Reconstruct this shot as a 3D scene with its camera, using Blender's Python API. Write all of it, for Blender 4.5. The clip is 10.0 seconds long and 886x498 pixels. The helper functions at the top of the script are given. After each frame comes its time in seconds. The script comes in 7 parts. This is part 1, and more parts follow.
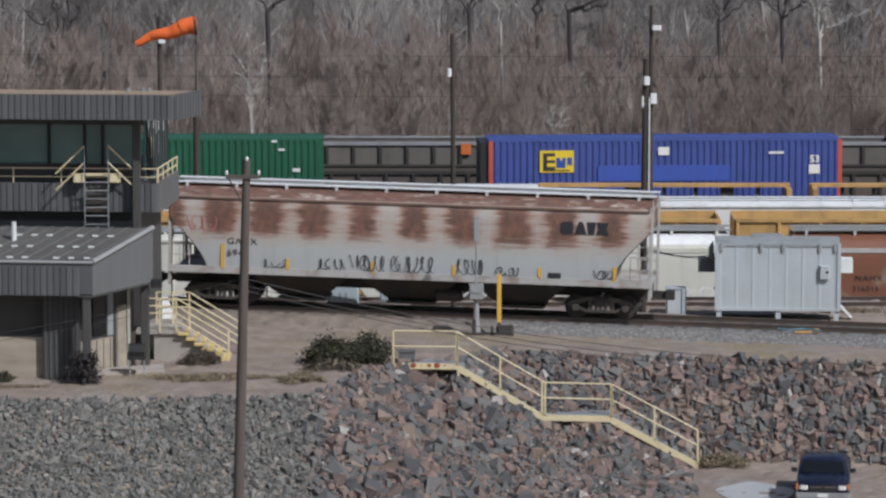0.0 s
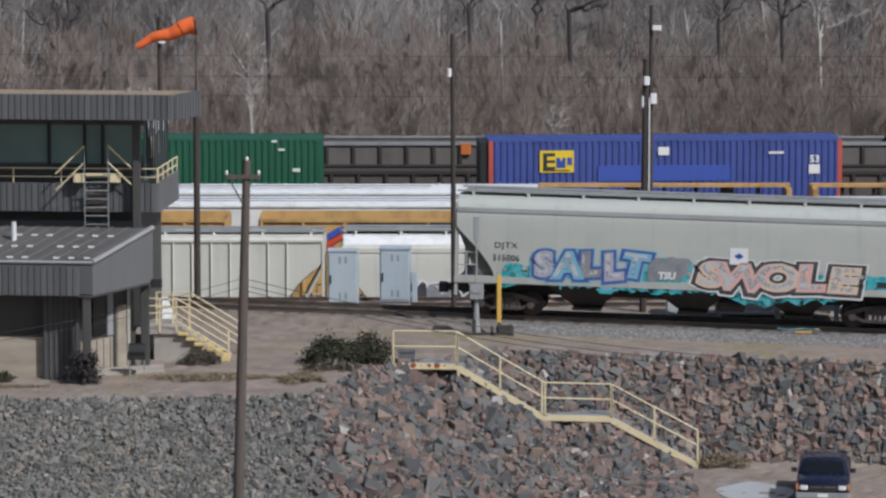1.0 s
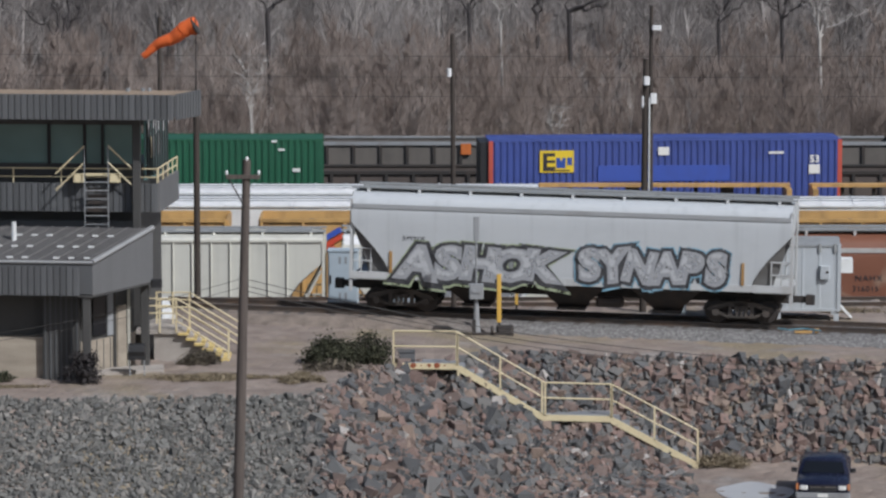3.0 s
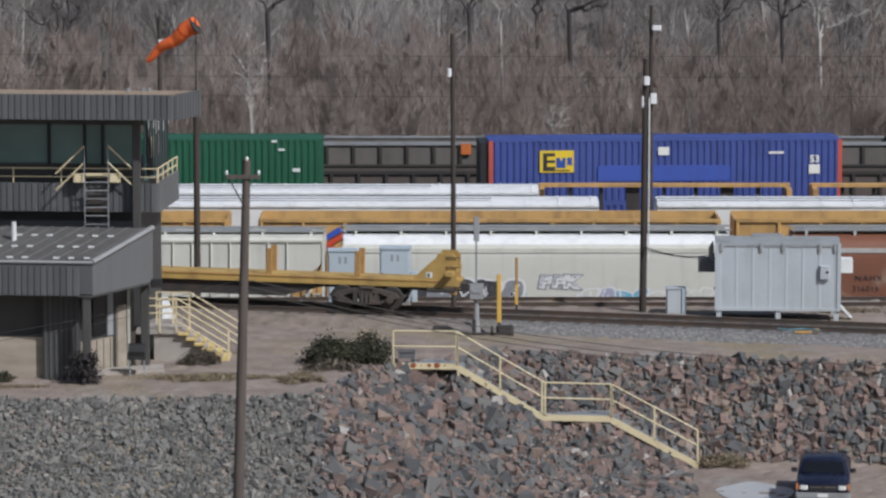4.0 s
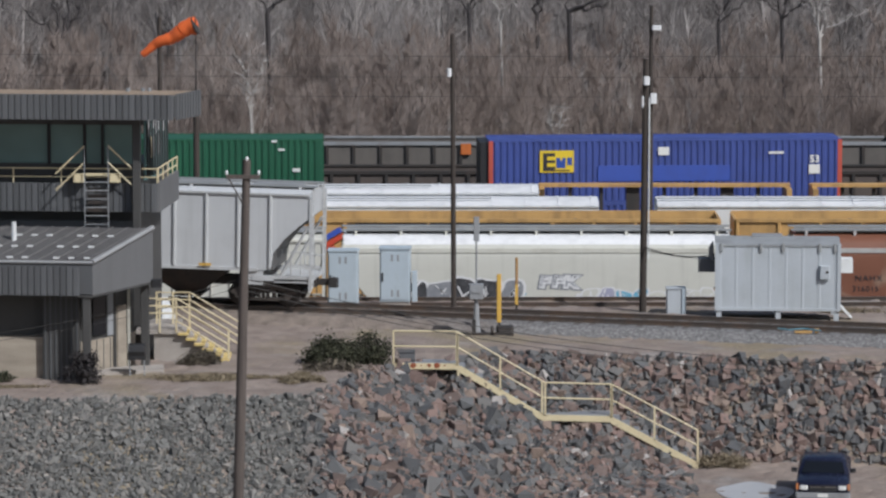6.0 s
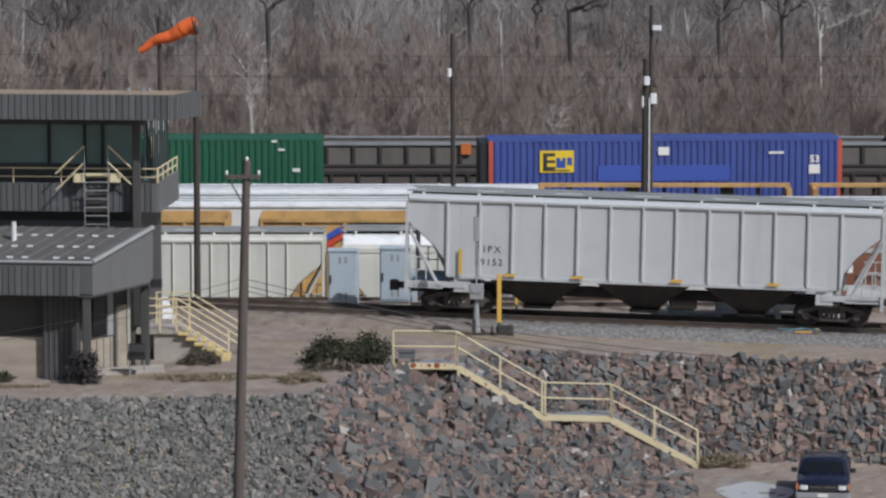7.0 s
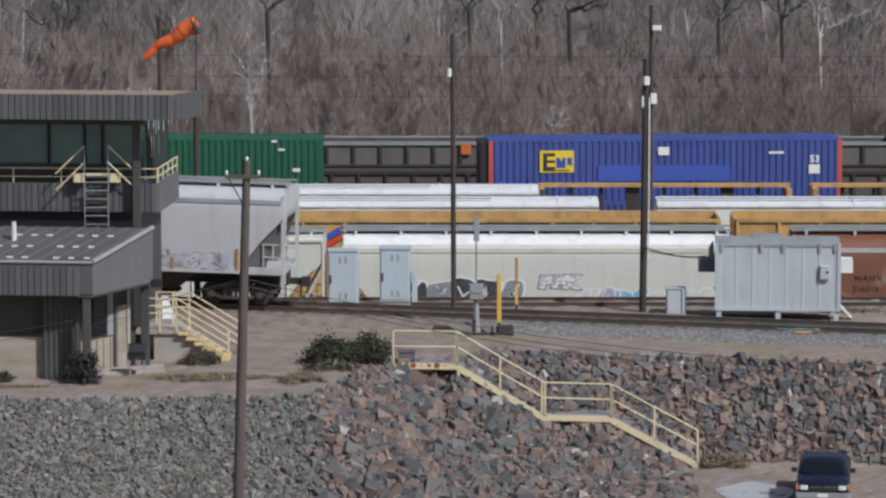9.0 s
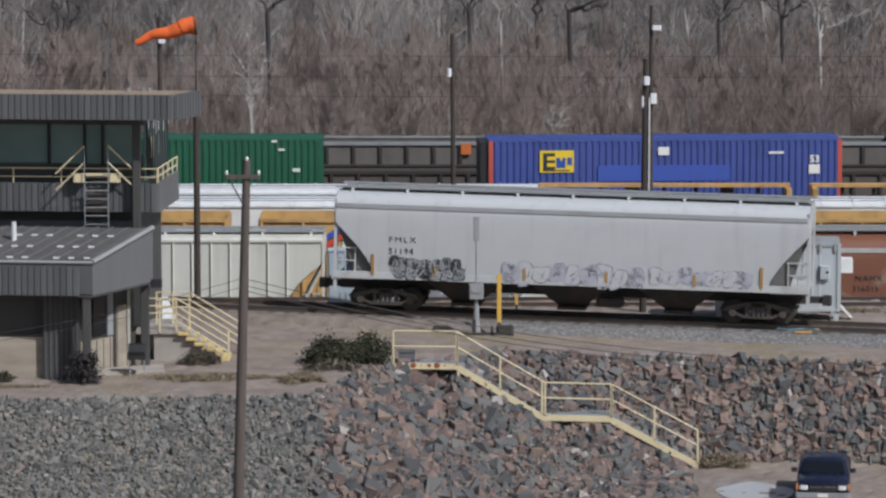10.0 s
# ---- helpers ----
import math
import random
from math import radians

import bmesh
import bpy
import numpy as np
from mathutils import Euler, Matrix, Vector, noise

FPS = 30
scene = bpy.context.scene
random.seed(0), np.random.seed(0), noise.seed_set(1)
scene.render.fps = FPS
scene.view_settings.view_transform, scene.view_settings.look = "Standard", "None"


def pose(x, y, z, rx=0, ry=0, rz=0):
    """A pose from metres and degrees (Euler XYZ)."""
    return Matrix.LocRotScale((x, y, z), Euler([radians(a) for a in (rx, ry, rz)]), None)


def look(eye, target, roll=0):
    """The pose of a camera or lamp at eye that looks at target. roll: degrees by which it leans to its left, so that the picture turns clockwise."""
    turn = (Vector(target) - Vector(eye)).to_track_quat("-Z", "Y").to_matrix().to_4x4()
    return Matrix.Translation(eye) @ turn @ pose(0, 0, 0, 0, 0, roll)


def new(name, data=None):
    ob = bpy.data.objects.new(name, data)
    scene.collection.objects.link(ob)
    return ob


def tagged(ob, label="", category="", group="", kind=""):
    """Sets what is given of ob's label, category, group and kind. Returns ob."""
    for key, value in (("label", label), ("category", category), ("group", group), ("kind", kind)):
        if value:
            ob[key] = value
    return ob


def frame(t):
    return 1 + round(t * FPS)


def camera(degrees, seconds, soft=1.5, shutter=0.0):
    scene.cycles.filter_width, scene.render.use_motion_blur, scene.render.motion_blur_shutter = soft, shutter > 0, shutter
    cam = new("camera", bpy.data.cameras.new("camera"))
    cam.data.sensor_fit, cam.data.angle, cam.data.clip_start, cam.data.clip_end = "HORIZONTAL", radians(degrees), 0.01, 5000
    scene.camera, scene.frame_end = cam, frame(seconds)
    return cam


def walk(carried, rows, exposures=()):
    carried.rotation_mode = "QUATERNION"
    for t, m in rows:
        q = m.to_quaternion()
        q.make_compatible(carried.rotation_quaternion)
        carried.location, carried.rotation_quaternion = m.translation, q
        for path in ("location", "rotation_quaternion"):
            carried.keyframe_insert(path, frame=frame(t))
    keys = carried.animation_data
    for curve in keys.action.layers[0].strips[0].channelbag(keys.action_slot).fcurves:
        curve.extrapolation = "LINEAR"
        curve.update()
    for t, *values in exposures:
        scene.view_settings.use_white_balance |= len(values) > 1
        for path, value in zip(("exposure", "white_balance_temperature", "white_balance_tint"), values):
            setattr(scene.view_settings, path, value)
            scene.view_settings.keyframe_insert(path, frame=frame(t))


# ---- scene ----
cam = camera(11.935, 10.0, soft=2.5)
walk(cam, [(0.0, pose(0, -150, 21, 82.94, 0, 0)), (10.0, pose(0, -150, 21, 82.94, 0, 0))], [(0.0, 0.0, 6000, 9), (10.0, 0.0, 6000, 9)])

# world, sun and exposure
SUN_AZ, SUN_EL = radians(45), radians(43.5)
to_sun = Vector((math.sin(SUN_AZ) * math.cos(SUN_EL), -math.cos(SUN_AZ) * math.cos(SUN_EL), math.sin(SUN_EL)))
world = bpy.data.worlds.new("sky")
scene.world = world
world.use_nodes = True
sky = world.node_tree.nodes.new("ShaderNodeTexSky")
sky.sky_type, sky.sun_disc = "NISHITA", False
sky.sun_elevation, sky.sun_rotation = SUN_EL, radians(180 - 45)
sky.air_density, sky.dust_density = 1.0, 2.5
world.node_tree.nodes["Background"].inputs[1].default_value = 0.066
world.node_tree.links.new(sky.outputs[0], world.node_tree.nodes["Background"].inputs[0])
sun_data = bpy.data.lights.new("sun", "SUN")
sun_data.energy, sun_data.angle, sun_data.color = 3.5, radians(0.6), (1.0, 0.965, 0.93)
sun = new("sun", sun_data)
sun.matrix_world = look(to_sun * 100, (0, 0, 0))

YAW = radians(8)
GRADE = 0.018
RAIL_Z = 0.25


def along(s, v=0.0, h=0.0):
    """A place beside the hump track: s metres along it, v metres away behind it, h above the rail."""
    return Vector((s * math.cos(YAW) + v * math.sin(YAW), -s * math.sin(YAW) + v * math.cos(YAW), RAIL_Z - GRADE * s + h))


# ---- materials ----
class Nodes:
    def __init__(self, name):
        self.m = bpy.data.materials.new(name)
        self.m.use_nodes = True
        self.t = self.m.node_tree
        self.b = self.t.nodes["Principled BSDF"]
        self.co = self.t.nodes.new("ShaderNodeTexCoord").outputs["Object"]

    def put(self, socket, value):
        if isinstance(value, bpy.types.NodeSocket):
            self.t.links.new(value, socket)
        elif isinstance(value, tuple) and len(value) == 3 and socket.type == "RGBA":
            socket.default_value = (*value, 1)
        else:
            socket.default_value = value

    def math(self, op, a, b=0.0, c=0.0, clamp=False):
        n = self.t.nodes.new("ShaderNodeMath")
        n.operation, n.use_clamp = op, clamp
        for k, value in enumerate((a, b, c)):
            self.put(n.inputs[k], value)
        return n.outputs[0]

    def step(self, value, lo, hi):
        n = self.t.nodes.new("ShaderNodeMapRange")
        n.interpolation_type = "SMOOTHSTEP"
        self.put(n.inputs["Value"], value)
        n.inputs["From Min"].default_value, n.inputs["From Max"].default_value = lo, hi
        return n.outputs[0]

    def noise(self, scale, detail=4.0, stretch=None, rough=0.55, dist=0.0):
        n = self.t.nodes.new("ShaderNodeTexNoise")
        n.inputs["Scale"].default_value, n.inputs["Detail"].default_value = scale, detail
        n.inputs["Roughness"].default_value, n.inputs["Distortion"].default_value = rough, dist
        co = self.co
        if stretch:
            mp = self.t.nodes.new("ShaderNodeMapping")
            mp.inputs["Scale"].default_value = stretch
            self.put(mp.inputs[0], co)
            co = mp.outputs[0]
        self.put(n.inputs["Vector"], co)
        return n.outputs["Fac"]

    def mix(self, fac, a, b, mode="MIX"):
        n = self.t.nodes.new("ShaderNodeMix")
        n.data_type, n.blend_type = "RGBA", mode
        self.put(n.inputs[0], fac)
        self.put(n.inputs[6], a)
        self.put(n.inputs[7], b)
        return n.outputs[2]

    def ramp(self, fac, stops, flat=False):
        n = self.t.nodes.new("ShaderNodeValToRGB")
        n.color_ramp.interpolation = "CONSTANT" if flat else "LINEAR"
        while len(n.color_ramp.elements) < len(stops):
            n.color_ramp.elements.new(0.5)
        for e, (at, col) in zip(n.color_ramp.elements, stops):
            e.position, e.color = at, (*col, 1)
        self.put(n.inputs[0], fac)
        return n.outputs[0]

    def axis(self, k):
        n = self.t.nodes.new("ShaderNodeSeparateXYZ")
        self.put(n.inputs[0], self.co)
        return n.outputs[k]

    def island(self):
        return self.t.nodes.new("ShaderNodeNewGeometry").outputs["Random Per Island"]

    def chance(self):
        return self.t.nodes.new("ShaderNodeObjectInfo").outputs["Random"]

    def done(self, colour, rough=0.7, metal=0.0, bump=None, depth=0.01, strength=0.5):
        self.put(self.b.inputs["Base Color"], colour)
        self.put(self.b.inputs["Roughness"], rough)
        self.b.inputs["Metallic"].default_value = metal
        if bump is not None:
            n = self.t.nodes.new("ShaderNodeBump")
            n.inputs["Strength"].default_value, n.inputs["Distance"].default_value = strength, depth
            self.put(n.inputs["Height"], bump)
            self.put(self.b.inputs["Normal"], n.outputs[0])
        return self.m


def paint(name, base, dirt=None, amount=0.5, scale=0.8, rough=0.55, metal=0.0, fine=14.0, streak=True, depth=0.004, vary=0.0):
    """Worn paint or metal: broad dirt, downward streaks and a fine grain."""
    n = Nodes(name)
    dirt = dirt or tuple(c * 0.45 for c in base)
    big = n.noise(scale, 5)
    run = n.noise(2.2, 4, (1.0, 1.0, 0.09)) if streak else n.noise(scale * 4, 4)
    grain = n.noise(fine, 3)
    mask = n.math("MULTIPLY", n.step(n.math("ADD", n.math("MULTIPLY", big, 0.6), n.math("MULTIPLY", run, 0.5)), 0.47, 0.78), amount)
    colour = n.mix(mask, base, dirt)
    colour = n.mix(n.math("MULTIPLY", grain, 0.35), colour, tuple(c * 0.7 for c in base))
    if vary:
        colour = n.mix(n.math("MULTIPLY", n.chance(), vary), colour, tuple(c * 2.1 for c in base))
    return n.done(colour, n.math("ADD", rough - 0.1, n.math("MULTIPLY", grain, 0.2)), metal, grain, depth)


def hopper_paint(name, base, rust, top, side, bays, moss=None, low=None):
    """Hopper-car paint: rust on the roof and in soft blotches bay by bay, moss or soot smears, streaks."""
    n = Nodes(name)
    x, z = n.axis(0), n.axis(2)
    broad = n.noise(0.9, 5, (1, 1, 1.6))
    smear = n.noise(2.4, 5, (0.55, 1, 2.4), dist=0.4)
    runs = n.noise(3.0, 4, (1, 1, 0.06))
    grain = n.noise(22, 3)
    colour = n.mix(n.math("MULTIPLY", n.step(runs, 0.5, 0.75), 0.3), base, tuple(c * 0.62 for c in base))
    colour = n.mix(n.math("MULTIPLY", n.step(broad, 0.42, 0.7), 0.22), colour, tuple(c * 0.75 for c in base))
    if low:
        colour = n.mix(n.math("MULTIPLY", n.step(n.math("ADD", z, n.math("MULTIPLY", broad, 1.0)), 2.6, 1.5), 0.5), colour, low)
    if moss:
        m = n.math("MULTIPLY", n.step(n.noise(0.75, 6, (0.7, 1, 1.2), dist=0.6), 0.46, 0.63), n.step(z, 1.2, 1.7))
        m = n.math("MULTIPLY", m, n.step(z, 3.7, 3.2))
        colour = n.mix(n.math("MULTIPLY", m, 0.75), colour, moss)
    if side:
        brush = n.noise(2.0, 6, (0.35, 1, 4.0), rough=0.7, dist=0.8)
        drips = n.noise(7.0, 3, (1, 1, 0.05))
        uneven = n.noise(0.45, 3, (1, 1, 0.7))
        pale = n.math("MULTIPLY", n.step(n.math("ADD", z, n.math("MULTIPLY", broad, 0.7)), 2.45, 3.0), n.step(drips, 0.78, 0.42))
        colour = n.mix(n.math("MULTIPLY", pale, 0.75), colour, (0.47, 0.38, 0.315))
        wave = n.math("SINE", n.math("MULTIPLY", n.math("ADD", x, n.math("MULTIPLY", broad, 0.5)), 2 * math.pi * bays))
        foot = n.step(n.math("ADD", z, n.math("ADD", n.math("MULTIPLY", brush, 0.9), n.math("MULTIPLY", uneven, 0.7))), 3.25, 3.72)
        band = n.math("MULTIPLY", foot, n.step(n.math("ADD", z, n.math("MULTIPLY", brush, 0.25)), 4.06, 3.9))
        v = n.math("ADD", n.math("MULTIPLY", wave, 0.19), n.math("ADD", n.math("MULTIPLY", brush, 0.75), n.math("MULTIPLY", uneven, 0.75)))
        halo = n.math("MULTIPLY", n.step(v, 0.44, 0.78), band)
        colour = n.mix(n.math("MULTIPLY", halo, 0.75), colour, tuple(min(1, c * k) for c, k in zip(rust, (2.3, 2.6, 2.5))))
        m = n.math("MULTIPLY", n.step(v, 0.60, 0.82), band)
        hue = n.ramp(n.noise(3, 6, (1, 1, 0.7), rough=0.7), [(0.34, tuple(c * 0.62 for c in rust)), (0.52, rust), (0.70, tuple(min(1, c * 1.7) for c in rust))])
        colour = n.mix(n.math("MULTIPLY", m, side), colour, hue)
    if top:
        m = n.math("MULTIPLY", n.step(z, 3.92, 4.0), n.step(n.math("ADD", smear, n.math("MULTIPLY", broad, 0.4)), 0.46, 0.68))
        colour = n.mix(n.math("MULTIPLY", n.step(z, 3.92, 4.0), 0.7 * top), colour, (0.55, 0.48, 0.40))
        colour = n.mix(n.math("MULTIPLY", m, top), colour, n.ramp(n.noise(6, 5, (0.5, 1, 2)), [(0.35, tuple(c * 0.6 for c in rust)), (0.65, tuple(c * 1.25 for c in rust))]))
    return n.done(n.mix(n.math("MULTIPLY", grain, 0.2), colour, tuple(c * 0.8 for c in base)), 0.6, 0, grain, 0.004)


def mottled(name, stops, scale=2.0, rough=0.9, bscale=30, depth=0.03, strength=0.8, stretch=None):
    n = Nodes(name)
    a, b = n.noise(scale, 6, stretch), n.noise(bscale, 4)
    v = n.math("ADD", n.math("MULTIPLY", a, 0.75), n.math("MULTIPLY", b, 0.25))
    return n.done(n.ramp(v, stops), rough, 0, b, depth, strength)


WALK_GREY = paint("weathered_walk_grey", (0.29, 0.295, 0.29), (0.16, 0.15, 0.14), 0.5)
GREY_STEEL = paint("grey_steel", (0.30, 0.31, 0.32), (0.12, 0.09, 0.07), 0.5)
DARK_STEEL = paint("dark_steel", (0.035, 0.032, 0.03), (0.09, 0.06, 0.045), 0.6, rough=0.75)
BOGIE = paint("grimy_cast_steel", (0.06, 0.052, 0.046), (0.13, 0.10, 0.08), 0.6, rough=0.7)
# dark tone carries the shade on the overhanging slope sheets
SLOPE_SHADE = paint("grimy_slope_sheet", (0.10, 0.095, 0.09), (0.05, 0.045, 0.04), 0.7)
END_SHADE = paint("grimy_gusset", (0.15, 0.145, 0.14), (0.07, 0.065, 0.06), 0.8, scale=1.4)
BLACK = paint("black_paint", (0.02, 0.02, 0.022), (0.05, 0.045, 0.04), 0.5)
RAIL = paint("rail_steel", (0.08, 0.065, 0.055), (0.16, 0.09, 0.05), 0.6, rough=0.5)
WHITE = paint("white_paint", (0.74, 0.75, 0.74), (0.40, 0.38, 0.35), 0.5)
CREAM = paint("cream_paint", (0.62, 0.61, 0.54), (0.38, 0.35, 0.29), 0.5)
ROOF_WHITE = paint("white_roof", (0.79, 0.79, 0.785), (0.50, 0.50, 0.50), 0.6, scale=0.5, streak=False)
YELLOW = paint("yellow_rail_paint", (0.72, 0.56, 0.22), (0.35, 0.22, 0.1), 0.5)
YELLOW_PALE = paint("pale_yellow_paint", (0.70, 0.60, 0.38), (0.36, 0.26, 0.14), 0.5)
CAR_YELLOW = paint("rail_car_yellow", (0.57, 0.345, 0.125), (0.16, 0.10, 0.05), 0.7)
FLAT_YELLOW = paint("flat_car_yellow", (0.50, 0.33, 0.10), (0.20, 0.12, 0.05), 0.8)
ORANGE_MARK = paint("orange_yellow_mark", (0.66, 0.41, 0.08), (0.4, 0.2, 0.05), 0.4)
GREEN = paint("green_container", (0.019, 0.105, 0.055), (0.013, 0.055, 0.03), 0.4)
BLUE = paint("blue_container", (0.055, 0.085, 0.30), (0.03, 0.04, 0.13), 0.5)
BLUE_PATCH = paint("blue_repaint", (0.05, 0.095, 0.41), (0.05, 0.08, 0.31), 0.7, scale=2.0)
RED_POST = paint("red_post", (0.50, 0.09, 0.06), (0.25, 0.06, 0.04), 0.4)
LOGO_YELLOW = paint("logo_yellow", (0.75, 0.55, 0.03), None, 0.2)
LOGO_BLUE = paint("logo_blue", (0.03, 0.08, 0.35), None, 0.2)
RED_ARROW = paint("red_stripe", (0.62, 0.08, 0.04), None, 0.3)
BLUE_ARROW = paint("blue_stripe", (0.05, 0.1, 0.45), None, 0.3)
ORANGE_CLOTH = paint("orange_cloth", (0.80, 0.15, 0.03), (0.45, 0.08, 0.03), 0.5, scale=2.5, streak=False, rough=0.9)
WOOD_POLE = mottled("wood_pole", [(0.2, (0.028, 0.022, 0.019)), (0.8, (0.075, 0.06, 0.05))], 3, 0.9, 30, 0.01, 0.6, (6, 6, 0.3))
WOOD_PALE = mottled("pale_wood_pole", [(0.2, (0.055, 0.045, 0.04)), (0.8, (0.135, 0.11, 0.095))], 3, 0.9, 30, 0.01, 0.6, (6, 6, 0.3))
WOOD_STAKE = mottled("stake_wood", [(0.2, (0.30, 0.16, 0.06)), (0.8, (0.46, 0.28, 0.10))], 5, 0.9, 30)
SHED = paint("shed_grey", (0.48, 0.51, 0.535), (0.36, 0.38, 0.38), 0.6)
SHED_ROOF = paint("shed_roof_grey", (0.33, 0.34, 0.34), (0.20, 0.19, 0.18), 0.7)
CABINET = paint("cabinet_blue_grey", (0.46, 0.53, 0.58), (0.30, 0.33, 0.34), 0.5)
CLAD = paint("dark_cladding", (0.088, 0.09, 0.093), (0.04, 0.04, 0.04), 0.6, scale=0.5, vary=0.35)
CLAD_SIDE = paint("plain_fascia", (0.145, 0.145, 0.147), (0.09, 0.09, 0.09), 0.4, scale=0.5)
ROOF_METAL = paint("standing_seam_roof", (0.115, 0.11, 0.107), (0.06, 0.057, 0.054), 0.8, streak=False)
GRAVEL_ROOF = mottled("roof_gravel", [(0.3, (0.25, 0.18, 0.12)), (0.7, (0.36, 0.28, 0.2))], 3)
STUCCO = mottled("tan_stucco", [(0.25, (0.24, 0.205, 0.165)), (0.75, (0.42, 0.365, 0.29))], 1.5, 0.95, 18, 0.02, 0.8, (0.4, 1, 2))
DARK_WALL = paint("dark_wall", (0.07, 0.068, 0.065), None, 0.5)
CONCRETE = mottled("concrete", [(0.3, (0.30, 0.27, 0.24)), (0.7, (0.42, 0.38, 0.34))], 1.2)
BALLAST = mottled("ballast_stones", [(0.3, (0.15, 0.145, 0.14)), (0.7, (0.38, 0.365, 0.35))], 7, 0.95, 14, 0.06, 1.0)
WIRE = paint("weathered_cable", (0.06, 0.055, 0.05), None, 0.3)
BED = Nodes("ballast_bed_stone")
BED_STONE = BED.ramp(BED.noise(9, 5), [(0.3, (0.09, 0.086, 0.082)), (0.5, (0.18, 0.172, 0.166)), (0.7, (0.32, 0.31, 0.30))])
BED_DIRT = BED.ramp(BED.noise(2, 6), [(0.3, (0.15, 0.12, 0.10)), (0.7, (0.28, 0.23, 0.19))])
BED = BED.done(BED.mix(BED.step(BED.math("ADD", BED.axis(0), BED.math("MULTIPLY", BED.noise(0.5, 5), 8)), 2.0, 8.0), BED_DIRT, BED_STONE), 0.95, 0, BED.noise(12, 4), 0.08, 1.0)
TIE = mottled("tie_wood", [(0.3, (0.06, 0.053, 0.047)), (0.7, (0.15, 0.13, 0.115))], 6)
LETTER = paint("lettering_black", (0.03, 0.03, 0.035), None, 0.1)
LETTER_W = paint("lettering_white", (0.75, 0.75, 0.72), None, 0.1)
INSULATOR = paint("white_porcelain", (0.8, 0.8, 0.8), None, 0.1, rough=0.3)
TRUCK_BLUE = paint("navy_car_paint", (0.010, 0.012, 0.030), (0.05, 0.05, 0.06), 0.3, rough=0.25)
CHROME = paint("chrome", (0.7, 0.7, 0.7), None, 0.2, rough=0.2, metal=1.0)
RUBBER = paint("tyre_rubber", (0.018, 0.018, 0.018), (0.06, 0.05, 0.045), 0.5, rough=0.9)
TRUSS = paint("reflected_white", (0.7, 0.7, 0.7), None, 0.3)


def glass(name, tint, rough=0.03):
    n = Nodes(name)
    return n.done(n.mix(n.noise(0.7, 2), tint, tuple(c * 1.8 for c in tint)), rough)


GLASS = glass("tinted_glass", (0.12, 0.19, 0.18), 0.12)
DARK_GLASS = glass("dark_car_glass", (0.006, 0.007, 0.009), 0.08)
LAMP_GLASS = glass("lamp_glass", (0.5, 0.5, 0.48), 0.1)


def ground_material():
    n = Nodes("dirt_ground")
    y = n.axis(1)
    a, b, c = n.noise(0.12, 5), n.noise(0.9, 6), n.noise(9, 4)
    base = n.ramp(n.math("ADD", n.math("MULTIPLY", b, 0.7), n.math("MULTIPLY", c, 0.3)),
                  [(0.3, (0.16, 0.122, 0.102)), (0.5, (0.235, 0.188, 0.158)), (0.72, (0.31, 0.255, 0.215))])
    grass = n.ramp(c, [(0.3, (0.17, 0.135, 0.08)), (0.7, (0.28, 0.23, 0.14))])
    col = n.mix(n.math("MULTIPLY", n.step(a, 0.5, 0.62), 0.7), base, grass)
    stones = n.ramp(n.noise(5, 5), [(0.35, (0.16, 0.15, 0.145)), (0.65, (0.33, 0.31, 0.29))])
    col = n.mix(n.math("MULTIPLY", n.step(n.noise(0.3, 5), 0.52, 0.66), 0.6), col, stones)
    return n.done(col, 0.95, 0, c, 0.04, 0.8)


GROUND = ground_material()


def rock_material(name, per_object):
    n = Nodes(name)
    r = n.chance() if per_object else n.island()
    x = n.axis(0)
    g = n.noise(5, 5)
    warm = n.ramp(r, [(0.0, (0.07, 0.08, 0.09)), (0.15, (0.12, 0.13, 0.135)), (0.33, (0.205, 0.15, 0.13)), (0.52, (0.25, 0.168, 0.142)),
                      (0.70, (0.16, 0.16, 0.155)), (0.86, (0.29, 0.215, 0.17)), (0.98, (0.48, 0.45, 0.42))], True)
    cool = n.ramp(r, [(0.0, (0.11, 0.115, 0.11)), (0.3, (0.165, 0.17, 0.16)), (0.6, (0.215, 0.215, 0.2)), (0.85, (0.26, 0.25, 0.23)), (0.97, (0.37, 0.34, 0.30))], True)
    if per_object:
        col = warm
    else:
        col = n.mix(n.step(x, -4.6, -3.4), cool, warm)
    col = n.mix(n.math("MULTIPLY", g, 0.66), col, (0.112, 0.092, 0.079))
    return n.done(col, 0.92, 0, n.noise(16, 4), 0.03, 0.7)


ROCKS = rock_material("riprap_stone", False)
ROCK_ONE = rock_material("riprap_boulder", True)


def bark_material(name, lo, mid, hi):
    n = Nodes(name)
    v = n.math("ADD", n.math("MULTIPLY", n.noise(0.10, 3), 0.75), n.math("MULTIPLY", n.island(), 0.32))
    return n.done(n.ramp(v, [(0.36, lo), (0.54, mid), (0.74, hi)]), 0.95)


THICKET = bark_material("thicket_twigs", (0.20, 0.162, 0.142), (0.26, 0.205, 0.175), (0.37, 0.32, 0.29))
TALL_BARK = bark_material("tall_tree_bark", (0.17, 0.152, 0.147), (0.25, 0.228, 0.218), (0.42, 0.39, 0.37))
PALE_BARK = bark_material("pale_bark", (0.36, 0.33, 0.30), (0.46, 0.43, 0.40), (0.58, 0.55, 0.52))
DARK_BARK = bark_material("dark_bark", (0.03, 0.026, 0.026), (0.045, 0.04, 0.04), (0.07, 0.06, 0.06))
LEAF = bark_material("juniper_leaf", (0.030, 0.032, 0.018), (0.05, 0.052, 0.028), (0.085, 0.08, 0.05))
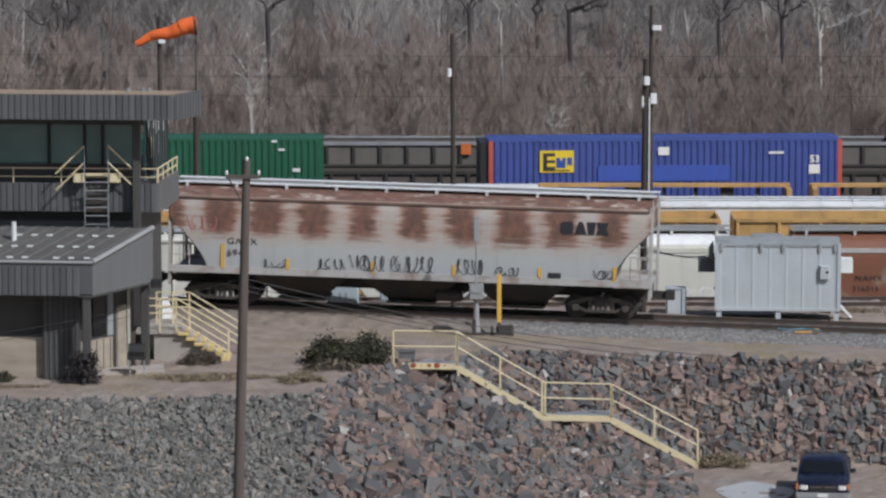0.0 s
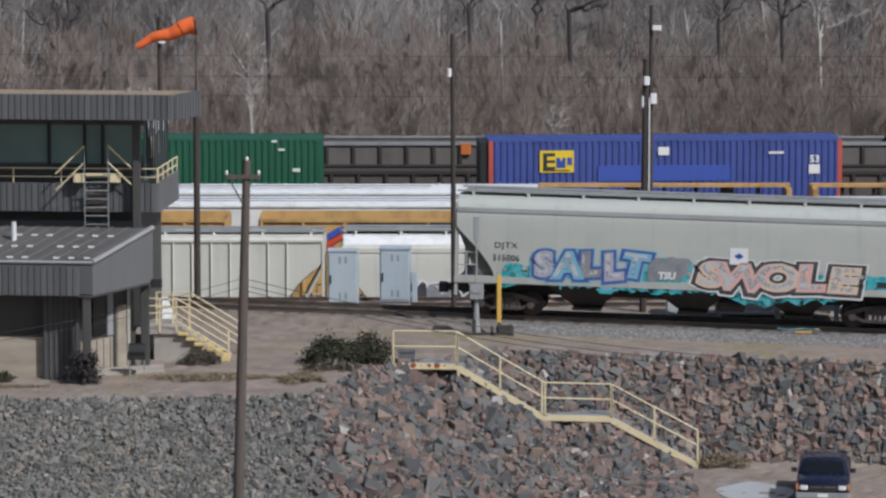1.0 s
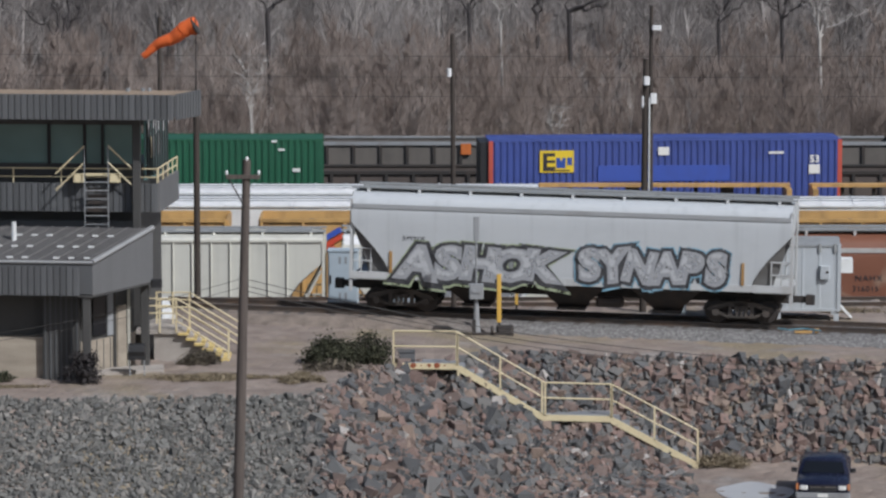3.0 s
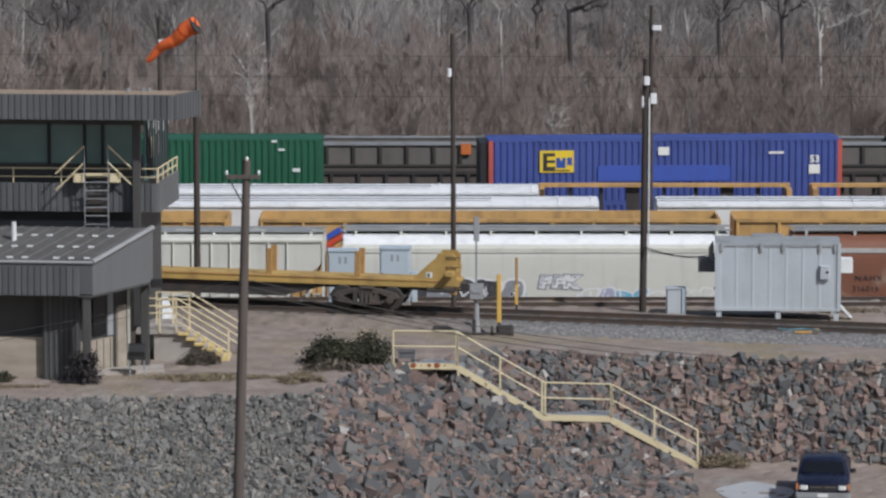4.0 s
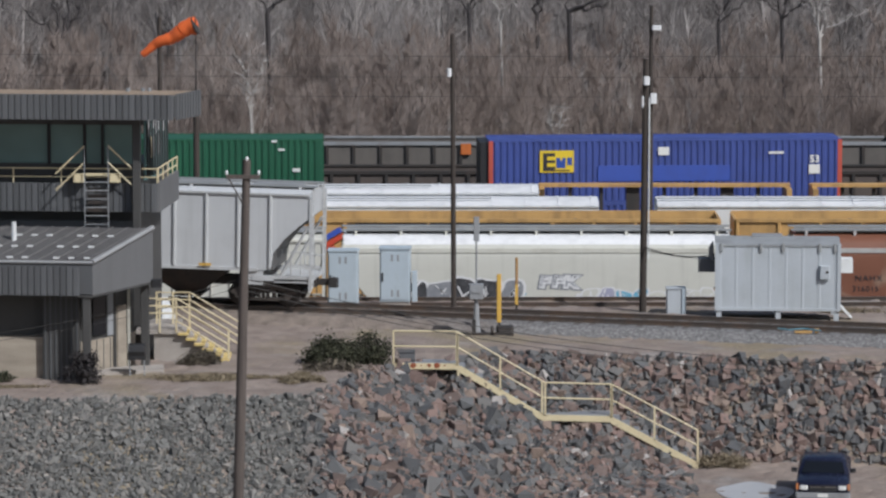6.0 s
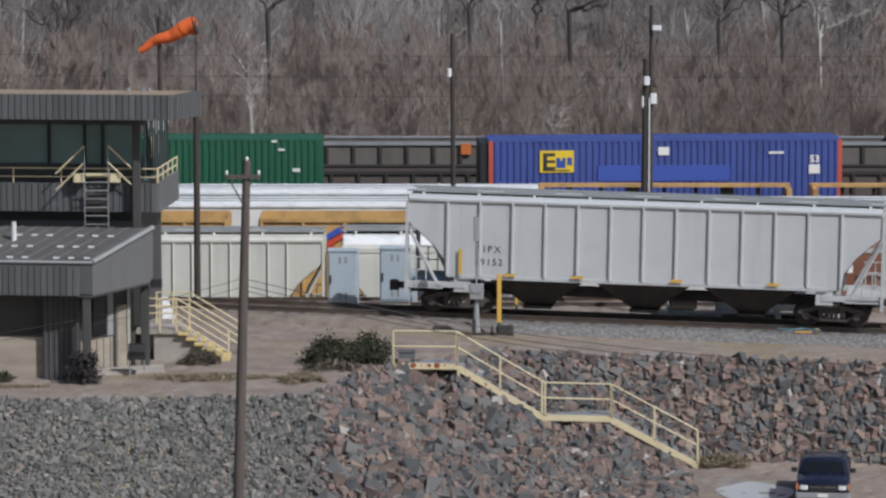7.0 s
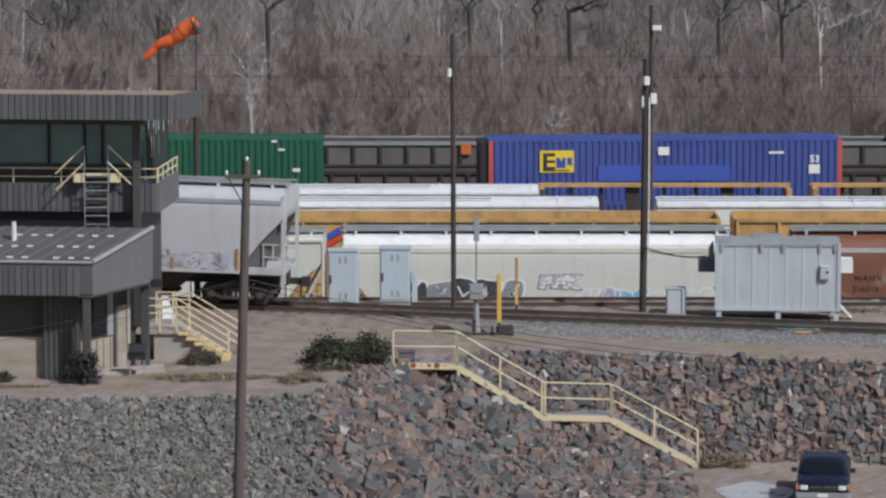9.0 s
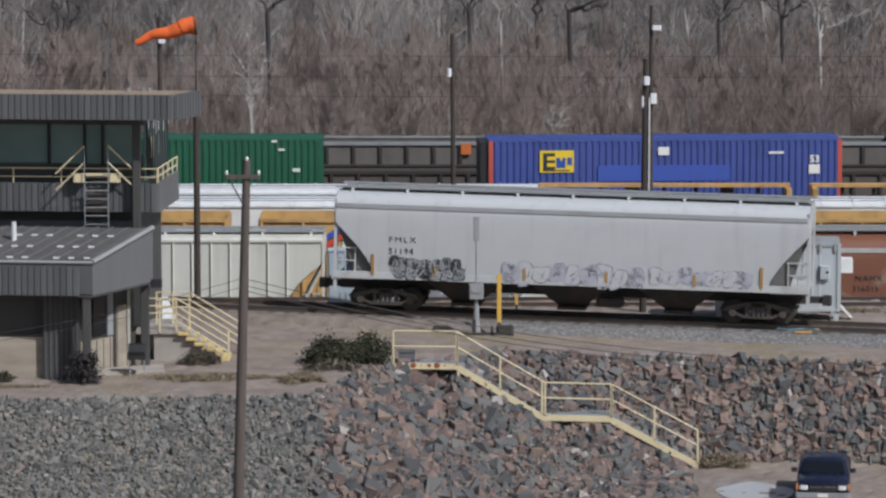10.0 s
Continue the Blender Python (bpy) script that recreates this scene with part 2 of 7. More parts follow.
SCRUB = bark_material("grey_scrub", (0.06, 0.05, 0.04), (0.12, 0.10, 0.075), (0.2, 0.17, 0.12))
DRY_GRASS = bark_material("dry_grass", (0.16, 0.125, 0.08), (0.235, 0.19, 0.125), (0.32, 0.265, 0.18))
BACK_WOODS = mottled("far_woods_bark", [(0.3, (0.10, 0.09, 0.085)), (0.7, (0.19, 0.165, 0.15))], 0.35, 1, 2.0, 0.5, 1.0, (1.6, 1, 0.25))


# ---- mesh building ----
class Geo:
    """Vertices and faces of one mesh."""

    def __init__(self):
        self.v, self.f = [], []

    def add(self, verts, faces):
        k = len(self.v)
        self.v += [tuple(p) for p in verts]
        self.f += [tuple(i + k for i in f) for f in faces]
        return self

    def box(self, x0, x1, y0, y1, z0, z1, c=0.0):
        """A box; c cuts its long edges."""
        if c <= 0:
            v = [(x, y, z) for x in (x0, x1) for y in (y0, y1) for z in (z0, z1)]
            return self.add(v, [(0, 1, 3, 2), (4, 6, 7, 5), (0, 4, 5, 1), (2, 3, 7, 6), (0, 2, 6, 4), (1, 5, 7, 3)])
        prof = [(x0 + c, y0), (x1 - c, y0), (x1, y0 + c), (x1, y1 - c), (x1 - c, y1), (x0 + c, y1), (x0, y1 - c), (x0, y0 + c)]
        return self.prism(prof, z0, z1)

    def prism(self, poly, z0, z1, frame="xy"):
        """A closed outline pushed along the third axis."""
        n = len(poly)
        put = {"xy": lambda a, b, c: (a, b, c), "xz": lambda a, b, c: (a, c, b), "yz": lambda a, b, c: (c, a, b)}[frame]
        v = [put(a, b, z0) for a, b in poly] + [put(a, b, z1) for a, b in poly]
        f = [tuple(range(n))[::-1], tuple(range(n, 2 * n))] + [(i, (i + 1) % n, (i + 1) % n + n, i + n) for i in range(n)]
        return self.add(v, f)

    def tube(self, path, radii, n=8):
        """A round bar through the points; one radius or one for each point."""
        path = [Vector(p) for p in path]
        if not isinstance(radii, (list, tuple)):
            radii = [radii] * len(path)
        verts, faces = [], []
        for i, p in enumerate(path):
            d = (path[min(i + 1, len(path) - 1)] - path[max(i - 1, 0)]).normalized()
            a = d.cross(Vector((0, 0, 1)) if abs(d.z) < 0.9 else Vector((1, 0, 0))).normalized()
            b = d.cross(a)
            verts += [p + (a * math.cos(2 * math.pi * k / n) + b * math.sin(2 * math.pi * k / n)) * radii[i] for k in range(n)]
        for i in range(len(path) - 1):
            faces += [(i * n + k, i * n + (k + 1) % n, (i + 1) * n + (k + 1) % n, (i + 1) * n + k) for k in range(n)]
        faces += [tuple(range(n))[::-1], tuple(range((len(path) - 1) * n, len(path) * n))]
        return self.add(verts, faces)

    def loft(self, rings):
        n = len(rings[0])
        v = [p for r in rings for p in r]
        f = [(i * n + k, i * n + (k + 1) % n, (i + 1) * n + (k + 1) % n, (i + 1) * n + k) for i in range(len(rings) - 1) for k in range(n)]
        f += [tuple(range(n))[::-1], tuple(range((len(rings) - 1) * n, len(rings) * n))]
        return self.add(v, f)

    def mesh(self, name, material, smooth=False):
        me = bpy.data.meshes.new(name)
        me.from_pydata(self.v, [], self.f)
        bm = bmesh.new()
        bm.from_mesh(me)
        bmesh.ops.recalc_face_normals(bm, faces=bm.faces)
        bm.to_mesh(me)
        bm.free()
        me.materials.append(material)
        if smooth:
            for p in me.polygons:
                p.use_smooth = True
            me.set_sharp_from_angle(angle=radians(40))
        return me


def part(name, geo, material, parent, label="", smooth=False):
    ob = new(name, geo.mesh(name, material, smooth))
    ob.parent = parent
    return tagged(ob, label) if label else ob


def thing(name, label, category, at=None, group="", kind=""):
    ob = new(name)
    if at is not None:
        ob.matrix_basis = at
    return tagged(ob, label, category, group, kind)


def single(name, geo, material, label, category, group="", kind="", at=None, smooth=False):
    ob = new(name, geo.mesh(name, material, smooth))
    if at is not None:
        ob.matrix_basis = at
    return tagged(ob, label, category, group, kind)


def fast_mesh(name, verts, faces, material):
    me = bpy.data.meshes.new(name)
    verts, faces = np.asarray(verts, np.float32), np.asarray(faces, np.int32)
    me.vertices.add(len(verts))
    me.vertices.foreach_set("co", verts.ravel())
    k = faces.shape[1]
    me.loops.add(faces.size)
    me.loops.foreach_set("vertex_index", faces.ravel())
    me.polygons.add(len(faces))
    me.polygons.foreach_set("loop_start", np.arange(0, faces.size, k, dtype=np.int32))
    me.polygons.foreach_set("use_smooth", np.zeros(len(faces), dtype=bool))
    me.update(calc_edges=True)
    me.validate()
    me.materials.append(material)
    return me


def words(name, text, size, material, parent, m, fat=0.0, slant=0.0, gap=1.0, thick=0.004, label=""):
    """Lettering as a thin mesh. It reads along +x, stands along +z and faces -y."""
    cu = bpy.data.curves.new(name, "FONT")
    cu.body, cu.size, cu.offset, cu.shear, cu.space_character, cu.extrude = text, size, fat, slant, gap, thick
    cu.resolution_u = 3
    tmp = bpy.data.objects.new(name, cu)
    scene.collection.objects.link(tmp)
    bpy.context.view_layer.update()
    me = bpy.data.meshes.new_from_object(tmp.evaluated_get(bpy.context.evaluated_depsgraph_get()))
    bpy.data.objects.remove(tmp)
    me.transform(m @ pose(0, 0, 0, 90, 0, 0))
    me.materials.clear()
    me.materials.append(material)
    ob = new(name, me)
    ob.parent = parent
    return tagged(ob, label) if label else ob


# ---- ground ----
EDGE = [(-200, -14.0), (-12.0, -18.8), (-4.2, -18.1), (-2.7, -13.6), (-1.5, -11.2), (0.7, -10.6), (2.3, -8.6), (8.0, -8.6), (15.0, -9.2), (200, -36.0)]


def edge_y(x):
    return np.interp(x, [p[0] for p in EDGE], [p[1] for p in EDGE])


def edge_gap(x, y):
    """Metres from the brink of the terrace, on its outer side; nought on the terrace."""
    best = np.full(np.shape(x), 1e9)
    for (ax, ay), (bx, by) in zip(EDGE, EDGE[1:]):
        dx, dy = bx - ax, by - ay
        t = np.clip(((x - ax) * dx + (y - ay) * dy) / (dx * dx + dy * dy), 0, 1)
        best = np.minimum(best, np.hypot(x - ax - t * dx, y - ay - t * dy))
    return np.where(y < edge_y(x), best, 0.0)


def ground_z(x, y):
    x, y = np.asarray(x, float), np.asarray(y, float)
    s = x * math.cos(YAW) - y * math.sin(YAW)
    v = x * math.sin(YAW) + y * math.cos(YAW)
    s = np.clip(s, -220, 220)
    near = RAIL_Z - GRADE * s - 0.45
    front = -GRADE * np.maximum(s, 0)
    w = np.clip((-v - 2.6) / 3.5, 0, 1)
    z = near * (1 - w) + front * w
    back = np.clip((y - 3) / 3, 0, 1)
    z = z * (1 - back) + (-0.72) * back
    drop = np.clip((y - 10.5) / 5.5, 0, 1)
    z = z * (1 - drop) + (-4.35) * drop
    steep = np.interp(x, [-5, 1, 4, 9], [0.62, 0.55, 0.62, 1.25])
    dip = 0.22 * np.clip(1.4 - np.abs(y + 11.9), 0, 1) * np.clip(x + 1.0, 0, 1)
    step_z = np.interp(x, [-1.6, 0.45, 3.33, 5.55, 8.42, 9.4], [0.0, 0.0, -1.62, -1.68, -3.22, -3.9])
    berm = step_z - 0.36 - 0.52 * np.maximum(0, -11.6 - y) - 1.5 * np.maximum(0, y + 10.9)
    slope = np.maximum(np.maximum(front - steep * edge_gap(x, y) - dip, np.where(x > 0.3, berm, -9)), -3.4)
    return np.where(y < edge_y(x), slope, z)


def ground():
    def axis(lo, hi, fine, reach):
        inner = np.arange(lo, hi + 1e-6, fine)
        out = np.array([1.5, 4, 9, 20, 45, 100, 220, 480, 1000, 2000]) * reach
        return np.concatenate([lo - out[::-1], inner, hi + out])
    xs, ys = axis(-30, 30, 0.3, 1.0), axis(-40, 26, 0.3, 1.0)
    gx, gy = np.meshgrid(xs, ys)
    gz = ground_z(gx, gy)
    rough = np.random.default_rng(3).normal(0, 0.02, gz.shape)
    gz = gz + np.where((np.abs(gx) < 30) & (np.abs(gy) < 40), rough, 0)
    verts = np.stack([gx, gy, gz], -1).reshape(-1, 3)
    n = len(xs)
    i = np.arange(len(ys) - 1)[:, None] * n + np.arange(n - 1)[None, :]
    faces = np.stack([i, i + 1, i + n + 1, i + n], -1).reshape(-1, 4)
    ob = new("ground", fast_mesh("ground", verts, faces, GROUND))
    tagged(ob, "bare brown dirt terrace and yard with gravel patches", "ground", kind="structure")


ground()


# ---- tracks ----
def rail_track(label, length, sleepers, at, bed=True):
    t = thing("railway_track", label, "railway track", at, kind="structure")
    for y in (-0.75, 0.75):
        g = Geo()
        g.box(-length, length, y - 0.035, y + 0.035, -0.045, 0)
        g.box(-length, length, y - 0.012, y + 0.012, -0.14, -0.045)
        g.box(-length, length, y - 0.07, y + 0.07, -0.165, -0.14)
        part("rail", g, RAIL, t)
    me = Geo().box(-0.11, 0.11, -1.3, 1.3, -0.34, -0.17, 0.02).mesh("tie", TIE)
    rng = random.Random(5)
    for k in range(sleepers):
        ob = new("tie", me)
        ob.parent = t
        ob.matrix_basis = pose((k - sleepers / 2) * 0.55, rng.uniform(-0.04, 0.04), rng.uniform(-0.02, 0), 0, 0, rng.uniform(-1.5, 1.5))
    if bed:
        part("ballast_bed", Geo().prism([(-2.7, -0.62), (-1.7, -0.178), (1.7, -0.178), (2.7, -0.62)], -length, length, "yz"), BED, t, "crushed grey stone ballast")
    return t


TRACK_TURN = (0, math.degrees(math.atan(GRADE)), -8)
rail_track("worn steel rails of the sloping hump lead on dark ties and grey ballast", 220, 130, pose(0, 0, RAIL_Z, *TRACK_TURN))
rail_track("dark rusty rails of a side track behind the hump lead", 60, 110, pose(0, 8.6, -0.57, 0, 0, 0.4), False)


# ---- rail cars ----
def bogie(parent, x):
    b = Geo()
    for y in (-1.0, 1.0):
        b.prism([(-1.2, 0.5), (-1.08, 0.64), (-0.45, 0.80), (0.45, 0.80), (1.08, 0.64), (1.2, 0.5), (1.02, 0.44), (0.5, 0.64), (-0.5, 0.64), (-1.02, 0.44)], y - 0.1, y + 0.1, "xz")
        b.prism([(-1.02, 0.46), (-0.5, 0.24), (0.5, 0.24), (1.02, 0.46), (0.88, 0.5), (0.44, 0.32), (-0.44, 0.32), (-0.88, 0.5)], y - 0.1, y + 0.1, "xz")
        for dx in (-0.38, 0.38):
            b.box(dx - 0.07, dx + 0.07, y - 0.09, y + 0.09, 0.3, 0.7)
        for dx in (-0.16, 0, 0.16):
            b.tube([(dx, y * 1.05, 0.3), (dx, y * 1.05, 0.66)], 0.07, 6)
        for dx in (-0.88, 0.88):
            b.tube([(dx, y * 1.0, 0.43), (dx, y * 1.16, 0.43)], 0.14, 8)
    b.box(-0.25, 0.25, -1.1, 1.1, 0.5, 0.82)
    for dx in (-1.32, 1.32):
        b.tube([(dx, -0.8, 0.5), (dx, 0.8, 0.5)], 0.05, 6)
    ob = part("bogie", b, BOGIE, parent, "dark grimy cast-steel bogie")
    ob.location.x = x
    for dx in (-0.88, 0.88):
        for y in (-0.75, 0.75):
            g = Geo().tube([(0, -0.07, 0), (0, -0.03, 0), (0, 0.07, 0)], [0.40, 0.43, 0.43], 20)
            g.tube([(0, -0.10, 0), (0, 0.05, 0)], 0.13, 10)
            w = part("wheel", g, DARK_STEEL, ob)
            w.location = (dx, y, 0.43)


def coupler(parent, x, way):
    g = Geo().box(min(x, x + 0.55 * way), max(x, x + 0.55 * way), -0.09, 0.09, 0.72, 0.95)
    k = x + 0.62 * way
    g.prism([(k - 0.16, -0.2), (k + 0.12, -0.2), (k + 0.16, 0.0), (k + 0.05, 0.16), (k - 0.16, 0.18)], 0.66, 1.0)
    part("coupler", g, DARK_STEEL, parent)


CURVED = [(1.1, 1.38, 1.56), (1.4, 1.30, 1.575), (1.7, 1.12, 1.585), (2.1, 0.82, 1.595), (2.5, 0.50, 1.60), (2.9, 0.17, 1.60), (3.12, 0.01, 1.60), (3.5, 0, 1.60), (3.8, 0, 1.57), (4.05, 0, 1.49), (4.22, 0, 1.35), (4.34, 0, 1.1), (4.40, 0, 0.75), (4.42, 0, 0.4)]
FLATSIDE = [(1.38, 1.40, 1.5), (1.5, 1.40, 1.5), (2.0, 1.32, 1.5), (2.5, 0.95, 1.5), (3.0, 0.40, 1.5), (3.3, 0.05, 1.5), (4.22, 0.05, 1.5), (4.30, 0.05, 1.42), (4.38, 0.05, 0.9), (4.42, 0.05, 0.4)]


def hopper_car(label, length, coat, trim, at, profile=CURVED, ribs=0, bays=3, group="", roof=None, tall=4.42, chord=None, walk_coat=None, shade_plates=False, bay=(0.5, 0.42), rib=0.045, chord_z=(3.74, 3.92)):
    """A covered hopper: hull with sloped ends, sills, roof walk, hatches, ladders, bays, bogies, couplers."""
    car = thing("covered_hopper_car", label, "rail car", at, group)
    h = length / 2
    k = tall / 4.42
    rings = []
    for z, inset, y in profile:
        a = h - inset
        rings.append([(-a, -y, z * k), (a, -y, z * k), (a, y, z * k), (-a, y, z * k)])
    part("hull", Geo().loft(rings), coat, car, smooth=True)
    if roof:
        g = Geo()
        top = [(z * k + 0.012, y + 0.004) for z, _, y in profile if z > 3.9]
        g.loft([[(-h + 0.02, -y, z), (h - 0.02, -y, z), (h - 0.02, y, z), (-h + 0.02, y, z)] for z, y in top])
        part("roof_sheet", g, roof, car)
    flat = profile is FLATSIDE
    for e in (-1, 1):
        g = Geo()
        # sheet over the hull end, its shade put into the colour
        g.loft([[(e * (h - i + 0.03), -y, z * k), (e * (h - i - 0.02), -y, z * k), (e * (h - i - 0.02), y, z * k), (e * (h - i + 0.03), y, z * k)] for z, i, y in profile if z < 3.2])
        part("end_slope", g, SLOPE_SHADE, car, "slope sheet coloured dark for shade")
    if shade_plates:
        # added triangular plates between slope sheet and corner posts; their grey imitates shade
        for e in (-1, 1):
            for y in (-1, 1):
                g = Geo().prism([(e * (h - 1.34), 1.2), (e * (h - 1.12), 1.7), (e * (h - 0.5), 2.5), (e * (h - 0.06), 3.05), (e * (h - 0.10), 2.75), (e * (h - 0.48), 1.75), (e * (h - 0.62), 1.2)], y * 1.38 - 0.02, y * 1.38 + 0.02, "xz")
                part("end_gusset", g, END_SHADE, car, "added grey plate for the shade at the car end")
    for y in (-1, 1):
        if flat:
            part("side_sill", Geo().box(-h + 1.9, h - 1.9, y * 1.51 - 0.04, y * 1.51 + 0.04, 1.34, 1.46), trim, car)
            for e in (-1, 1):
                part("end_sill", Geo().box(min(e * h, e * (h - 2.1)), max(e * h, e * (h - 2.1)), y * 1.45 - 0.05, y * 1.45 + 0.05, 1.0, 1.2), trim, car)
                part("jacking_pad", Geo().box(e * (h - 2.0) - 0.3, e * (h - 2.0) + 0.3, y * 1.42 - 0.05, y * 1.42 + 0.05, 0.85, 1.4), trim, car)
        else:
            part("side_sill", Geo().box(-h - 0.05, h + 0.05, y * 1.53 - 0.07, y * 1.53 + 0.07, 0.98, 1.22), trim, car)
        g = Geo().box(-h + 0.05, h - 0.05, y * 1.57 - 0.04, y * 1.57 + 0.04, chord_z[0] * k, chord_z[1] * k) if not ribs else Geo().box(-h + 0.05, h - 0.05, y * 1.52 - 0.05, y * 1.52 + 0.05, 4.16 * k, 4.25 * k)
        part("top_chord", g, chord or trim, car)
    if ribs:
        for y in (-1, 1):
            me = Geo().box(-rib, rib, -0.05, 0.05, 1.46, 4.16 * k, 0.012).mesh("rib", trim)
            for j in range(ribs):
                ob = new("rib", me)
                ob.parent = car
                ob.location = (-h + 1.45 + (length - 2.9) * j / (ribs - 1), y * 1.53, 0)
    # roof walk and hatch trough
    walk_z = tall + (0.06 if flat else 0.12)
    part("roof_walk", Geo().box(-h - 0.1, h + 0.1, -0.92, -0.52, walk_z, walk_z + 0.04).box(-h - 0.1, h + 0.1, 0.52, 0.92, walk_z, walk_z + 0.04), walk_coat or WALK_GREY, car, "worn steel grating walk")
    part("hatch_trough", Geo().box(-h + 0.1, h - 0.1, -0.51, -0.44, tall - 0.02, walk_z + 0.02).box(-h + 0.1, h - 0.1, 0.44, 0.51, tall - 0.02, walk_z + 0.02), WALK_GREY, car)
    me = Geo().prism([(-1.0, tall - 0.16), (-0.5, tall), (-0.5, walk_z), (-0.96, walk_z)], -0.05, 0.05, "yz").mesh("walk_bracket", trim)
    count = max(5, int(length / 1.7))
    for j in range(count):
        ob = new("walk_bracket", me)
        ob.parent = car
        ob.location.x = -h + 0.5 + (length - 1.0) * j / (count - 1)
    for j in range(bays * 2):
        g = Geo().box(-0.9, 0.9, -0.38, 0.38, tall - 0.03, tall + 0.09, 0.06)
        ob = part("hatch_cover", g, WALK_GREY, car)
        ob.location.x = -h + length * (j + 0.5) / (bays * 2)
    # ends
    for e in (-1, 1):
        g = Geo().box(min(e * h, e * (h - 1.3)), max(e * h, e * (h - 1.3)), -1.5, 1.5, 0.95, 1.08)
        part("end_platform", g, trim, car)
        for y in (-1, 1):
            g = Geo().box(e * h - 0.05, e * h + 0.05, y * 1.5 - 0.05, y * 1.5 + 0.05, 0.7, 4.12 * k)
            part("corner_post", g, trim, car)
            g = Geo()
            for z in (0.78, 1.3, 1.65, 2.0, 2.35, 2.7, 3.05, 3.4, 3.75):
                g.tube([(e * h, y * 1.5, z), (e * (h + 0.02), y * 1.05, z)], 0.022, 5)
            g.tube([(e * (h + 0.02), y * 1.05, 0.75), (e * (h + 0.02), y * 1.05, 4.4)], 0.03, 5)
            part("ladder", g, trim, car)
            g = Geo().tube([(e * h, y * 1.47, 1.18), (e * (h - 0.75), y * 1.47, 1.18)], 0.025, 5)
            if flat:
                g.tube([(e * (h - 1.1), y * 1.46, 1.12), (e * (h - 0.1), y * 1.46, 3.0 * k)], 0.06, 5)
            for dx in (0.35, 0.7):
                g.tube([(e * (h - dx), y * 1.47, 1.12), (e * (h - dx), y * 1.47, 2.05)], 0.025, 5)
            g.tube([(e * h, y * 1.47, 2.05), (e * (h - 0.75), y * 1.47, 2.05)], 0.025, 5)
            g.tube([(e * h, y * 1.47, 1.6), (e * (h - 0.75), y * 1.47, 1.6)], 0.025, 5)
            part("end_brace", g, trim, car)
        coupler(car, e * h, e)
        bogie(car, e * (h - 1.75))
    part("brake_wheel", Geo().tube([(-h - 0.2, -0.3, 2.2), (-h - 0.16, -0.3, 2.2)], 0.28, 14), DARK_STEEL, car)
    part("centre_sill", Geo().box(-h, h, -0.25, 0.25, 0.66, 1.0), DARK_STEEL, car)
    span = (length - 5.4) / bays
    for j in range(bays):
        c = -(length - 5.4) / 2 + span * (j + 0.5)
        w = span * bay[1]
        g = Geo().loft([[(c - a, -y, z), (c + a, -y, z), (c + a, y, z), (c - a, y, z)] for z, a, y in ((0.34, bay[0] * 0.85, 0.45), (0.42, bay[0], 0.6), (1.5 if flat else 1.1, w * (1.2 if flat else 1.0), 1.4))])
        g.box(c - bay[0], c + bay[0], -0.8, 0.8, 0.26, 0.36)
        part("discharge_bay", g, DARK_STEEL, car, "dark grimy hopper chute")
    part("air_tank", Geo().tube([(0.9, -0.9, 0.62), (1.0, -0.9, 0.62), (1.8, -0.9, 0.62), (1.9, -0.9, 0.62)], [0.12, 0.2, 0.2, 0.12], 10), DARK_STEEL, car)
    return car


def marks(car, spots, material=ORANGE_MARK, z=1.16, high=0.42):
    for x in spots:
        part("reflector_strip", Geo().box(x - 0.06, x + 0.06, -1.60, -1.585, z, z + high), material, car, "yellow reflective strip")


def blob_letter(rng, w, h, slant=0.15):
    """An outline of a fat rounded letter-like shape, as points round it."""
    pts = []
    n = 18
    ph, ph2 = rng.uniform(0, 6.28), rng.uniform(0, 6.28)
    for i in range(n):
        a = 2 * math.pi * i / n
        r = 1 + 0.14 * math.sin(2 * a + ph) + 0.12 * math.sin(3 * a + ph2)
        x, z = math.copysign(abs(math.cos(a)) ** 0.6, math.cos(a)) * r * w / 2, math.copysign(abs(math.sin(a)) ** 0.6, math.sin(a)) * r * h / 2
        pts.append((x + slant * z, z))
    return pts


